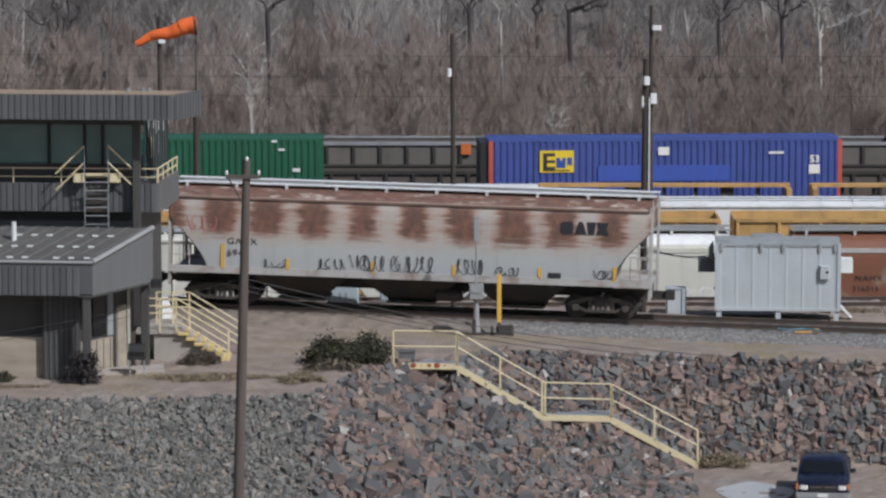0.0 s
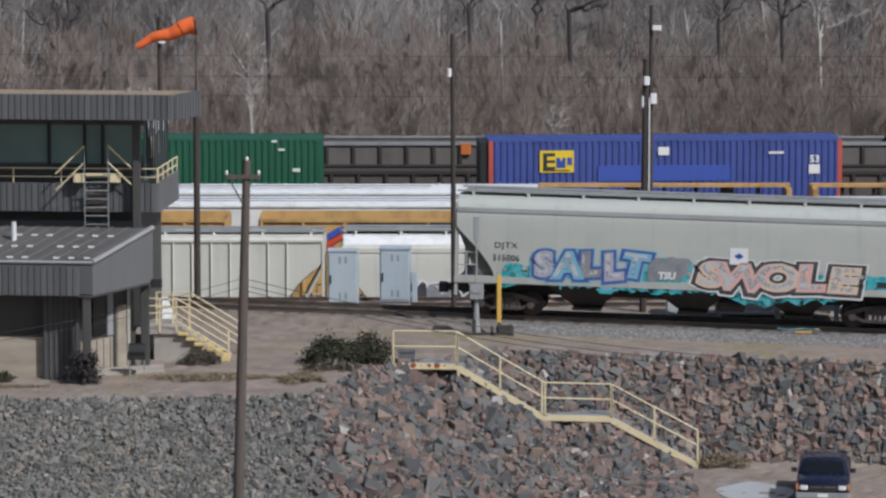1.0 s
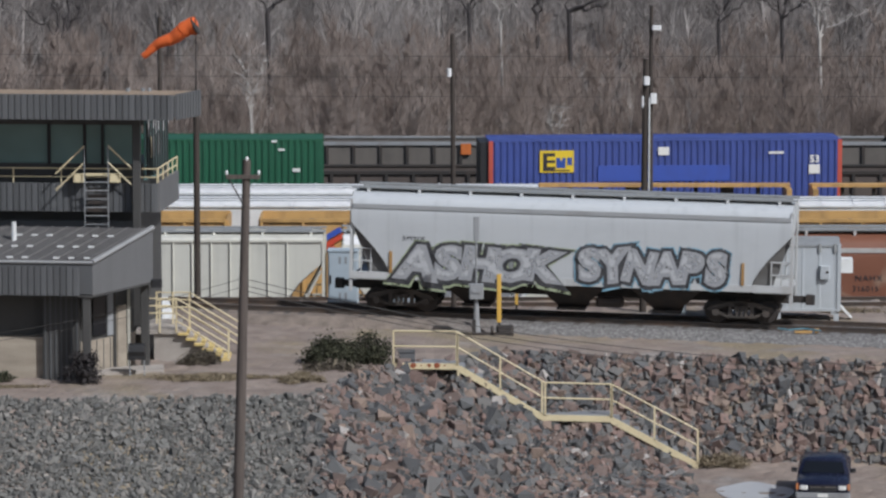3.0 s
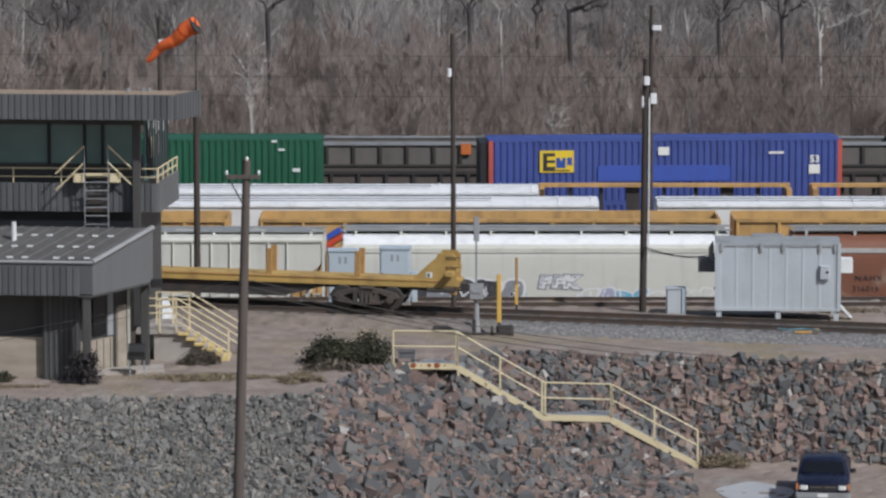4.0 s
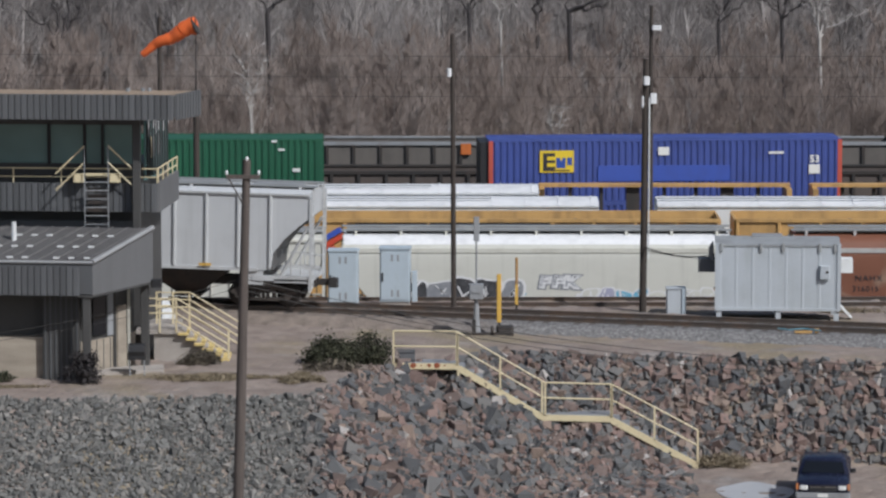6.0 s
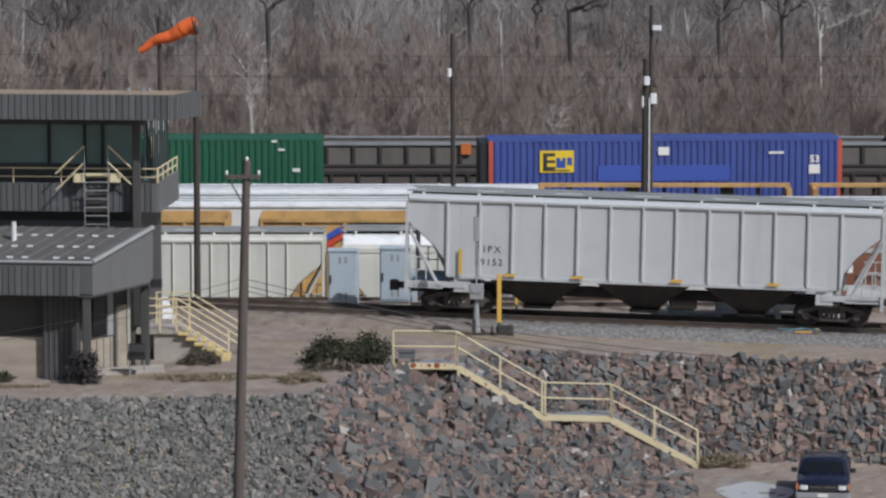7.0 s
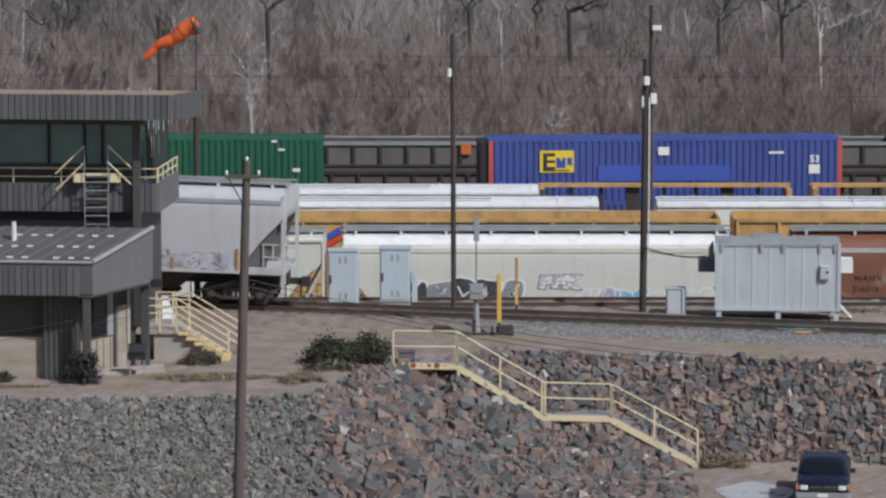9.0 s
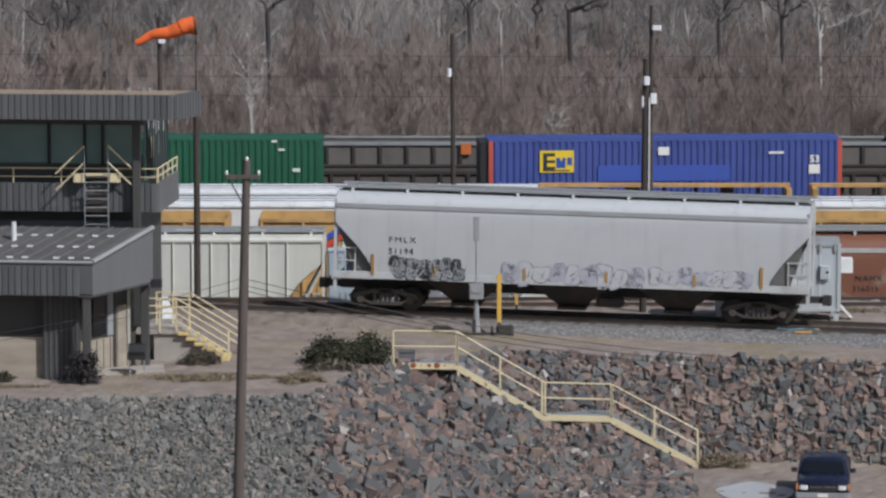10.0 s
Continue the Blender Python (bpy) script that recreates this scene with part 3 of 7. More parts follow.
def graffiti_blobs(car, x0, x1, z, high, count, outline, fills, cloud, seed, y=-1.615, cloud_grow=1.25):
    """A sprayed piece: a cloud behind, then letter by letter a dark outline, a paler fill and inner strokes."""
    rng = random.Random(seed)
    w = (x1 - x0) / count
    shapes = []
    for i in range(count):
        shapes.append((x0 + w * (i + 0.5), z + rng.uniform(-0.06, 0.06), blob_letter(rng, w * 1.15, high * rng.uniform(0.85, 1.1))))
    back = Geo()
    if cloud:
        top, low = [], []
        n = count * 5
        for i in range(n + 1):
            u = i / n
            swell = math.sin(math.pi * min(1, max(0, u))) ** 0.35
            top.append((x0 - 0.25 + (x1 - x0 + 0.5) * u, z + high * 0.5 * cloud_grow * swell * rng.uniform(0.85, 1.2)))
            low.append((x0 - 0.25 + (x1 - x0 + 0.5) * u, z - high * 0.5 * cloud_grow * swell * rng.uniform(0.85, 1.1)))
        for i in range(n):
            back.add([(top[i][0], y + 0.02, top[i][1]), (top[i + 1][0], y + 0.02, top[i + 1][1]), (low[i + 1][0], y + 0.02, low[i + 1][1]), (low[i][0], y + 0.02, low[i][1])], [(0, 1, 2, 3)])
    else:
        back.box(x0, x1, y + 0.018, y + 0.02, z - high * 0.1, z + high * 0.1)
    piece = part("graffiti", back, cloud or outline, car, "sprayed graffiti piece")
    for i, (cx, cz, shape) in enumerate(shapes):
        lift = 0.001 * (i % 2)
        part("letter_outline", Geo().prism([(cx + a, cz + b) for a, b in shape], y + 0.010 - lift, y + 0.014, "xz"), outline, piece)
        part("letter_fill", Geo().prism([(cx + a * 0.80, cz + b * 0.84) for a, b in shape], y + 0.004 - lift, y + 0.008, "xz"), fills[rng.randrange(len(fills))], piece)
        for _ in range(3):
            sx, sz = cx + rng.uniform(-0.25, 0.25) * w, cz + rng.uniform(-0.28, 0.28) * high
            a, l, t = rng.uniform(0.3, 2.8), rng.uniform(0.12, 0.32) * high, rng.uniform(0.02, 0.05)
            dx, dz = math.cos(a) * l, math.sin(a) * l
            part("letter_stroke", Geo().prism([(sx - dx - t, sz - dz), (sx - dx + t, sz - dz - t * 0.4), (sx + dx + t, sz + dz), (sx + dx - t, sz + dz + t * 0.4)], y - 0.002, y + 0.002, "xz"), outline, piece)


def graffiti_word(car, text, x0, x1, z0, high, outline, fills, glow, seed, y=-1.615, cloud=None, core=0.085, wide=1.30):
    """A sprayed word in fat jostling letters: glow, outline, fill and a thin highlight, each its own piece."""
    rng = random.Random(seed)
    w = (x1 - x0) / len(text)
    if cloud:
        graffiti_blobs(car, x0, x1, z0 + high * 0.5, high * 1.02, len(text), cloud, [cloud], cloud, seed, y + 0.03, 1.45)
    piece = None
    for i, ch in enumerate(text):
        cx, cz = x0 + w * (i + 0.5), z0 + high * 0.5 + rng.uniform(-0.04, 0.04) * high
        turn, sx, sz = rng.uniform(-9, 9), wide * rng.uniform(0.95, 1.08), rng.uniform(0.96, 1.08)
        mat = fills[i % len(fills)]
        for name, fat, m, lift in (("letter_glow", 0.20, glow, 0.012), ("letter_outline", 0.165, outline, 0.007), ("letter_fill", core, mat, 0.002), ("letter_shine", core - 0.075, S_SHINE if core > 0.06 else None, -0.003)):
            if m is None:
                continue
            ob = words(name, ch, 1.0, m, piece or car, pose(0, 0, 0), fat, 0.10, 1.0, 0.001)
            co = np.array([v.co for v in ob.data.vertices])
            mid = (co.max(0) + co.min(0)) / 2
            full = 0.58 if ch in "IJ1" else 0.66
            fx, fz = w * sx * 0.92 / full / 1.18, high * sz / 0.98
            shift = (-0.035, 0.03) if name == "letter_shine" else (0, 0)
            at = pose(cx + shift[0], y + lift - 0.001 * (i % 2), cz + shift[1], 0, turn, 0) @ Matrix.Diagonal((fx, 1, fz, 1)) @ Matrix.Translation(-mid)
            ob.data.transform(at)
            if piece is None:
                ob.name = "graffiti"
                tagged(ob, "sprayed graffiti lettering")
                piece = ob


def scrawl(car, x0, x1, z, high, seed, material, y=-1.612, heavy=1.0):
    """A quick unreadable tag: looping strokes, one part for each."""
    rng = random.Random(seed)
    tag, x = None, x0
    while x < x1:
        wide = rng.uniform(0.13, 0.24)
        ph, turns = rng.uniform(0, 6.28), rng.uniform(0.35, 1.25)
        bend, reach = rng.uniform(-0.7, 0.7), rng.uniform(0.04, 0.17)
        pts = []
        for j in range(13):
            u = j / 12
            pts.append((x + wide * u + reach * math.cos(bend + ph + 6.28 * turns * u), z + high * (0.5 + 0.5 * math.sin(ph + 6.28 * turns * u + bend * u))))
        half = rng.uniform(0.010, 0.021) * heavy
        left, right = [], []
        for j, (ax, az) in enumerate(pts):
            p, q = pts[max(j - 1, 0)], pts[min(j + 1, 12)]
            d = math.hypot(q[0] - p[0], q[1] - p[1]) + 1e-6
            nx, nz = -(q[1] - p[1]) / d * half, (q[0] - p[0]) / d * half
            left.append((ax + nx, y, az + nz))
            right.append((ax - nx, y, az - nz))
        g = Geo().add(left + right, [(j, j + 1, j + 14, j + 13) for j in range(12)])
        ob = part("tag_stroke" if tag else "scrawled_tag", g, material, tag or car, "" if tag else "thin dark sprayed tag")
        tag = tag or ob
        x += wide * rng.uniform(0.75, 1.1)


def spray(name, base, soft=0.5, mist=False):
    """Sprayed paint, uneven in tone; mist lets the coat below show through in patches."""
    n = Nodes(name)
    m = n.step(n.noise(3.5, 5), 0.35, 0.65)
    col = n.mix(n.math("MULTIPLY", m, soft), base, tuple(0.55 * c + 0.2 for c in base))
    if mist:
        n.put(n.b.inputs["Alpha"], n.step(n.noise(2.6, 5), 0.34, 0.56))
    return n.done(n.mix(n.math("MULTIPLY", n.noise(9, 3), 0.3), col, tuple(c * 0.5 for c in base)), 0.6)


S_TEAL, S_BLUE, S_PINK, S_BLACK, S_SILVER, S_WHITE = (spray("spray_teal", (0.03, 0.40, 0.46), 0.4, True), spray("spray_blue", (0.045, 0.085, 0.30), 0.3), spray("spray_pink", (0.66, 0.40, 0.35)),
                                                      spray("spray_black", (0.035, 0.035, 0.04), 0.2), spray("spray_silver", (0.33, 0.34, 0.36), 0.7), spray("spray_white", (0.7, 0.7, 0.7), 0.2))
S_SHINE = spray("spray_highlight", (0.50, 0.51, 0.53), 0.4, True)
S_SKY, S_GREY, S_LAV, S_PEACH, S_RED = (spray("spray_sky_blue", (0.16, 0.42, 0.58)), spray("spray_grey", (0.22, 0.23, 0.25)), spray("spray_lavender", (0.36, 0.36, 0.47)),
                                        spray("spray_peach", (0.66, 0.50, 0.38)), spray("spray_red", (0.5, 0.1, 0.08)))
RUST = (0.15, 0.060, 0.034)
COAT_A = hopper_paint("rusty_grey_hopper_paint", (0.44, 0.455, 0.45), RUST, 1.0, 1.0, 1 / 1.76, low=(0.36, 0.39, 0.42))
COAT_B = hopper_paint("grey_green_hopper_paint", (0.44, 0.455, 0.42), RUST, 0, 0, 1)
COAT_C = hopper_paint("silver_grey_hopper_paint", (0.50, 0.52, 0.535), RUST, 0, 0, 1)
COAT_D = hopper_paint("ribbed_grey_hopper_paint", (0.52, 0.53, 0.535), RUST, 0, 0, 1)
COAT_E = hopper_paint("mossy_hopper_paint", (0.49, 0.49, 0.43), RUST, 0.85, 0, 1, moss=(0.20, 0.20, 0.165))
COAT_F = hopper_paint("light_grey_hopper_paint", (0.49, 0.50, 0.51), RUST, 0, 0, 1)
TRIM_L = paint("light_grey_trim", (0.52, 0.53, 0.53), (0.27, 0.24, 0.22), 0.5)
TRIM_G = paint("grey_green_trim", (0.42, 0.43, 0.40), (0.25, 0.22, 0.2), 0.5)
TRIM_RUST = paint("rust_stained_trim", (0.46, 0.45, 0.43), (0.20, 0.10, 0.07), 0.8, scale=2)
# chord grey includes the shade beneath the roof curve
CHORD_SHADE = paint("dulled_grey_chord", (0.36, 0.37, 0.38), (0.22, 0.21, 0.2), 0.5)
CHORD_RUST = paint("rusty_chord", (0.22, 0.14, 0.10), (0.07, 0.04, 0.03), 0.9, scale=1.6)
PARK = Matrix.Translation((-60, 8, 0))

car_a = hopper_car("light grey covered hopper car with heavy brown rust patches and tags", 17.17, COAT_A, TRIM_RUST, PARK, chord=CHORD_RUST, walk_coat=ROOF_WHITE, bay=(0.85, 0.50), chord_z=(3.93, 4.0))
marks(car_a, (-6.65, -4.3, -1.25, 1.65, 4.7, 7.35), high=0.42)
part("reflector_strip", Geo().box(-6.72, -6.58, -1.61, -1.60, 1.18, 2.05), ORANGE_MARK, car_a)
part("reflector_strip", Geo().box(7.28, 7.42, -1.61, -1.60, 1.18, 1.7), ORANGE_MARK, car_a)
words("reporting_mark", "GACX", 0.36, LETTER, car_a, pose(-6.5, -1.606, 2.05), gap=1.15)
words("reporting_mark", "6949", 0.36, LETTER, car_a, pose(-6.5, -1.606, 1.62), gap=1.15)
logo = part("logo", Geo().prism([(5.42, 3.06), (5.50, 2.95), (5.80, 2.95), (5.86, 3.04), (5.86, 3.38), (5.80, 3.47), (5.50, 3.47), (5.42, 3.38)], -1.625, -1.615, "xz"), LETTER, car_a, "bold black block logo")
part("logo_block", Geo().prism([(5.90, 2.95), (6.05, 3.47), (6.19, 3.47), (6.34, 2.95)], -1.625, -1.615, "xz"), LETTER, logo)
part("logo_block", Geo().prism([(6.34, 3.47), (6.66, 3.47), (6.60, 2.95), (6.40, 2.95)], -1.625, -1.615, "xz"), LETTER, logo)
part("logo_block", Geo().prism([(6.66, 2.95), (6.74, 3.21), (6.68, 3.47), (7.10, 3.47), (7.04, 3.21), (7.12, 2.95)], -1.625, -1.615, "xz"), LETTER, logo)
part("stencil_panel", Geo().box(5.0, 5.45, -1.60, -1.595, 1.22, 1.42), LETTER, car_a, "small dark stencil")
for i, (a, b, hh) in enumerate([(-5.2, -4.5, 0.3), (-3.2, -2.3, 0.38), (-2.1, -0.9, 0.55), (-0.6, 0.8, 0.58), (1.7, 2.6, 0.55), (3.2, 3.8, 0.3), (6.6, 7.2, 0.3)]):
    scrawl(car_a, a, b, 1.25, hh, 20 + i, S_BLACK)
scrawl(car_a, -7.9, -7.1, 2.6, 0.6, 77, S_RED)

car_b = hopper_car("pale grey-green covered hopper car with teal and pink graffiti", 16.6, COAT_B, TRIM_G, PARK, chord=CHORD_SHADE, shade_plates=True)
graffiti_word(car_b, "SALLT", -5.6, -1.5, 1.2, 1.12, S_BLUE, [S_LAV, S_SKY, S_GREY], S_SKY, 4, cloud=S_TEAL)
graffiti_blobs(car_b, -6.7, 6.8, 1.38, 0.8, 16, S_TEAL, [S_TEAL, S_SKY, S_TEAL, S_PEACH], S_TEAL, 44, y=-1.592)
graffiti_blobs(car_b, -1.5, -0.1, 1.68, 0.75, 3, S_GREY, [S_GREY, S_BLACK, S_GREY], S_TEAL, 5)
words("small_tag", "TSU", 0.34, S_WHITE, car_b, pose(-1.15, -1.625, 1.35), 0.02, 0.15)
graffiti_word(car_b, "SWOLE", 0.15, 5.95, 0.98, 1.12, S_BLACK, [S_PEACH, S_PINK], S_WHITE, 6, cloud=S_TEAL)
words("reporting_mark", "DJTX", 0.34, LETTER, car_b, pose(-6.95, -1.606, 2.28), gap=1.1)
words("reporting_mark", "515006", 0.31, LETTER, car_b, pose(-7.0, -1.606, 1.8), gap=1.05)
part("notice_panel", Geo().box(1.35, 2.0, -1.615, -1.60, 1.95, 2.6), WHITE, car_b, "white notice panel")
part("notice_emblem", Geo().prism([(1.68, 2.4), (1.85, 2.27), (1.68, 2.14), (1.5, 2.27)], -1.62, -1.614, "xz"), LOGO_BLUE, car_b)
part("stencil_panel", Geo().box(6.5, 6.9, -1.60, -1.595, 1.3, 1.5), LETTER, car_b)

car_c = hopper_car("silver-grey covered hopper car with large outlined graffiti", 15.57, COAT_C, TRIM_L, PARK, chord=CHORD_SHADE, shade_plates=True)
graffiti_blobs(car_c, -5.6, -0.9, 1.62, 1.05, 5, S_GREY, [S_BLACK, S_GREY], None, 41, y=-1.600)
graffiti_blobs(car_c, 0.5, 5.3, 1.65, 1.05, 6, S_BLACK, [S_GREY, S_BLACK], None, 42, y=-1.600)
graffiti_word(car_c, "ASHOK", -6.0, -0.35, 0.98, 1.42, S_BLACK, [S_SILVER], spray("spray_green", (0.36, 0.42, 0.26), 0.5, True), 14)
graffiti_word(car_c, "SYNAPS", 0.25, 5.6, 1.0, 1.45, S_BLACK, [S_SILVER], spray("spray_faint_blue", (0.22, 0.42, 0.55), 0.5, True), 15)
marks(car_c, (-1.55,), z=1.42, high=0.42)
marks(car_c, (0.95, 3.05), z=1.42, high=0.34)
for x in (-6.35, 6.1):
    part("side_stake", Geo().box(x - 0.05, x + 0.05, -1.63, -1.58, 1.22, 2.0), WOOD_STAKE, car_c, "brown side stake")
words("reporting_mark", "SMNX", 0.27, LETTER, car_c, pose(-5.95, -1.606, 2.45), gap=1.2)

car_d = hopper_car("light grey ribbed covered hopper car with open slope ends", 16.76, COAT_D, TRIM_L, PARK, FLATSIDE, 13, 3)
words("reporting_mark", "AIPX", 0.34, LETTER, car_d, pose(-5.95, -1.508, 2.3), gap=1.4)
words("reporting_mark", "69152", 0.32, LETTER, car_d, pose(-5.95, -1.508, 1.85), gap=1.3)
marks(car_d, (-6.45,), z=1.5, high=0.9)
for x in (-4.7, -2.3, 1.2, 4.6):
    part("reflector_strip", Geo().box(x - 0.22, x + 0.22, -1.62, -1.60, 1.48, 1.58), ORANGE_MARK, car_d)

car_e = hopper_car("cream covered hopper car with moss stains and a rusty roof", 16.7, COAT_E, TRIM_G, PARK, chord=CHORD_RUST, shade_plates=True, chord_z=(3.86, 3.96))
words("reporting_mark", "MULX", 0.30, LETTER, car_e, pose(-6.8, -1.606, 2.1))
words("reporting_mark", "13760", 0.30, LETTER, car_e, pose(-6.85, -1.606, 1.68))
part("stencil_panel", Geo().box(5.3, 5.5, -1.60, -1.595, 1.3, 1.46).box(5.55, 5.75, -1.60, -1.595, 1.3, 1.46).box(5.3, 5.5, -1.60, -1.595, 1.52, 1.68).box(5.55, 5.75, -1.60, -1.595, 1.52, 1.68), LETTER, car_e)
for x, hh in ((-6.95, 0.85), (-4.1, 0.4), (-1.4, 0.7), (1.35, 0.4), (4.15, 0.4), (6.7, 0.6)):
    part("side_stake", Geo().box(x - 0.05, x + 0.05, -1.62, -1.56, 1.12, 1.12 + hh), WOOD_STAKE, car_e, "brown wooden-looking side stake")

car_f = hopper_car("plain light grey covered hopper car with black and faded lilac graffiti", 16.73, COAT_F, TRIM_L, PARK, chord=CHORD_SHADE, shade_plates=True)
words("reporting_mark", "FMLX", 0.34, LETTER, car_f, pose(-6.45, -1.606, 2.35), gap=1.3)
words("reporting_mark", "51194", 0.32, LETTER, car_f, pose(-6.45, -1.606, 1.9), gap=1.15)
graffiti_blobs(car_f, -6.4, -3.85, 1.62, 0.36, 7, S_BLACK, [S_BLACK, S_GREY, S_BLACK], None, 19)
graffiti_blobs(car_f, -6.25, -3.7, 1.22, 0.40, 6, S_BLACK, [S_GREY, S_BLACK, S_SILVER], None, 20)
scrawl(car_f, -6.3, -3.8, 1.15, 0.55, 23, S_SILVER, y=-1.63, heavy=1.3)
S_FADE = spray("spray_faded_lilac", (0.43, 0.43, 0.49), 0.6, True)
graffiti_blobs(car_f, -2.4, 2.6, 1.35, 0.75, 9, S_FADE, [COAT_F, S_FADE], None, 10)
graffiti_blobs(car_f, 2.8, 6.4, 1.45, 0.6, 7, S_FADE, [S_FADE, COAT_F], None, 12)
for x, hh in ((-7.0, 0.75), (-4.8, 0.4), (-1.6, 0.4), (1.3, 0.4), (4.4, 0.4), (6.75, 0.75)):
    part("side_stake", Geo().box(x - 0.05, x + 0.05, -1.63, -1.57, 1.12, 1.12 + hh), WOOD_STAKE, car_f, "brown wooden-looking side stake")


def flat_car(at):
    """A long spine car: one narrow yellow beam on a deep dark sill, stakes along it, raised stanchions at its ends."""
    car = thing("flat_car", "long yellow spine flat car with wooden stakes and end stanchions", "rail car", at)
    h = 13.6
    part("deck", Geo().box(-h, h, -0.52, 0.52, 1.04, 1.12), FLAT_YELLOW, car, "worn yellow deck")
    for y in (-1, 1):
        part("side_sill", Geo().box(-h, h, y * 0.55 - 0.03, y * 0.55 + 0.03, 0.84, 1.13), FLAT_YELLOW, car)
        part("rub_rail", Geo().box(-h + 0.5, h - 0.5, y * 0.60 - 0.015, y * 0.60 + 0.015, 1.07, 1.12), CAR_YELLOW, car)
    part("centre_sill", Geo().prism([(-h, 1.03), (h, 1.03), (h, 0.72), (8.6, 0.72), (7.2, 0.34), (-7.2, 0.34), (-8.6, 0.72), (-h, 0.72)], -0.45, 0.45, "xz"), DARK_STEEL, car)
    for e in (-1, 1):
        for y in (-1, 1):
            g = Geo().prism([(e * (h - 1.75), 1.1), (e * (h - 0.85), 1.95), (e * (h - 0.80), 2.08), (e * (h - 0.28), 2.08), (e * (h - 0.14), 1.95), (e * (h - 0.10), 0.62), (e * (h - 0.35), 0.62), (e * (h - 0.6), 0.86), (e * (h - 1.75), 0.86)], y * 0.54 - 0.05, y * 0.54 + 0.05, "xz")
            part("end_stanchion", g, FLAT_YELLOW, car)
        part("end_beam", Geo().box(e * (h - 0.3) - 0.12, e * (h - 0.3) + 0.12, -1.3, 1.3, 1.35, 1.5), FLAT_YELLOW, car)
        for z in (0.9, 1.6, 1.95):
            part("grab_iron", Geo().tube([(e * (h + 0.02), -0.62, z), (e * (h - 0.45), -0.64, z), (e * (h - 0.5), -0.58, z)], 0.02, 5), DARK_STEEL, car)
        part("stanchion_mark", Geo().box(e * (h - 1.1) - 0.11, e * (h - 1.1) + 0.11, -0.605, -0.592, 1.2, 1.4), LETTER_W, car)
        part("stanchion_mark", Geo().box(e * (h - 1.12) - 0.04, e * (h - 1.12) + 0.04, -0.615, -0.606, 1.24, 1.36), LETTER, car)
        part("crossover_step", Geo().box(e * (h - 0.6) - 0.5, e * (h - 0.6) + 0.5, -1.35, -0.6, 0.78, 0.86), DARK_STEEL, car)
        coupler(car, e * h, e)
        bogie(car, e * (h - 3.3))
    for x in (-9.9, -6.7, 0.0, 6.7, 9.9):
        for y in (-1, 1):
            g = Geo().box(x - 0.1, x + 0.1, y * 0.50 - 0.05, y * 0.50 + 0.05, 1.10, 2.05, 0.015)
            part("stake", g, WOOD_STAKE, car, "weathered timber stake")
    words("reporting_mark", "CW 3239", 0.25, LETTER, car, pose(-5.9, -0.592, 0.875), gap=1.25)
    return car


car_flat = flat_car(PARK)


def set_heights(car, given, true):
    """Sets sills, lettering, sheets and roof of a hopper car at their true heights above the rail."""
    seen = set()
    for ob in car.children_recursive:
        if ob.type != "MESH" or ob.data.name in seen or ob.name.split(".")[0] in ("bogie", "wheel", "coupler", "air_tank"):
            continue
        seen.add(ob.data.name)
        co = np.empty(len(ob.data.vertices) * 3, np.float32)
        ob.data.vertices.foreach_get("co", co)
        co = co.reshape(-1, 3)
        co[:, 2] = np.interp(co[:, 2], given, true)
        ob.data.vertices.foreach_set("co", co.ravel())
        ob.data.update()


for each in (car_a, car_b, car_c, car_e, car_f):
    set_heights(each, [0, 0.6, 0.98, 2.1, 2.6, 3.2, 3.8, 4.2, 4.62], [0, 0.6, 1.23, 2.34, 2.77, 3.27, 3.79, 4.12, 4.43])
set_heights(car_d, [0, 3.8, 4.2, 4.62], [0, 3.8, 4.10, 4.42])

# ---- parked trains in the bowl ----
BOWL = -3.75
COAT_W = hopper_paint("white_hopper_paint", (0.57, 0.565, 0.505), RUST, 0, 0, 1)
COAT_R = hopper_paint("brown_hopper_paint", (0.19, 0.075, 0.042), (0.42, 0.36, 0.28), 0, 0, 1, moss=(0.30, 0.22, 0.16), low=(0.34, 0.30, 0.25))
parked = "hopper cars parked behind the hump lead"
w1 = hopper_car("parked cream covered hopper car with faded blue graffiti", 15.5, COAT_W, CREAM, pose(3.75, 20, BOWL), CURVED, 0, 3, parked, roof=ROOF_WHITE)
graffiti_blobs(w1, -5.3, -0.5, 2.25, 1.05, 5, S_WHITE, [S_GREY, S_BLACK, S_GREY], S_SKY, 31, cloud_grow=1.1)
graffiti_word(w1, "FFK", 0.1, 1.7, 2.25, 0.6, S_GREY, [S_WHITE], None, 33)
graffiti_blobs(w1, 1.8, 7.2, 2.0, 0.6, 8, S_WHITE, [S_LAV, COAT_W, S_SKY], S_WHITE, 34, cloud_grow=1.1)
w2 = hopper_car("parked cream ribbed covered hopper car", 16.6, COAT_W, CREAM, pose(-13.1, 20, BOWL), FLATSIDE, 19, 3, parked, roof=CREAM, rib=0.026)
w3 = hopper_car("parked rust-brown covered hopper car with pale marks", 16.6, COAT_R, TRIM_RUST, pose(22.4, 20, BOWL), CURVED, 0, 3, parked)
words("reporting_mark", "NAHX", 0.36, LETTER, w3, pose(-5.9, -1.62, 2.6), gap=1.15)
words("reporting_mark", "316015", 0.33, LETTER, w3, pose(-6.0, -1.615, 2.18), gap=1.1)


LOAD = mottled("dirty_stone_load", [(0.3, (0.07, 0.066, 0.062)), (0.7, (0.19, 0.18, 0.17))], 4, 0.95, 14, 0.05, 1.0)


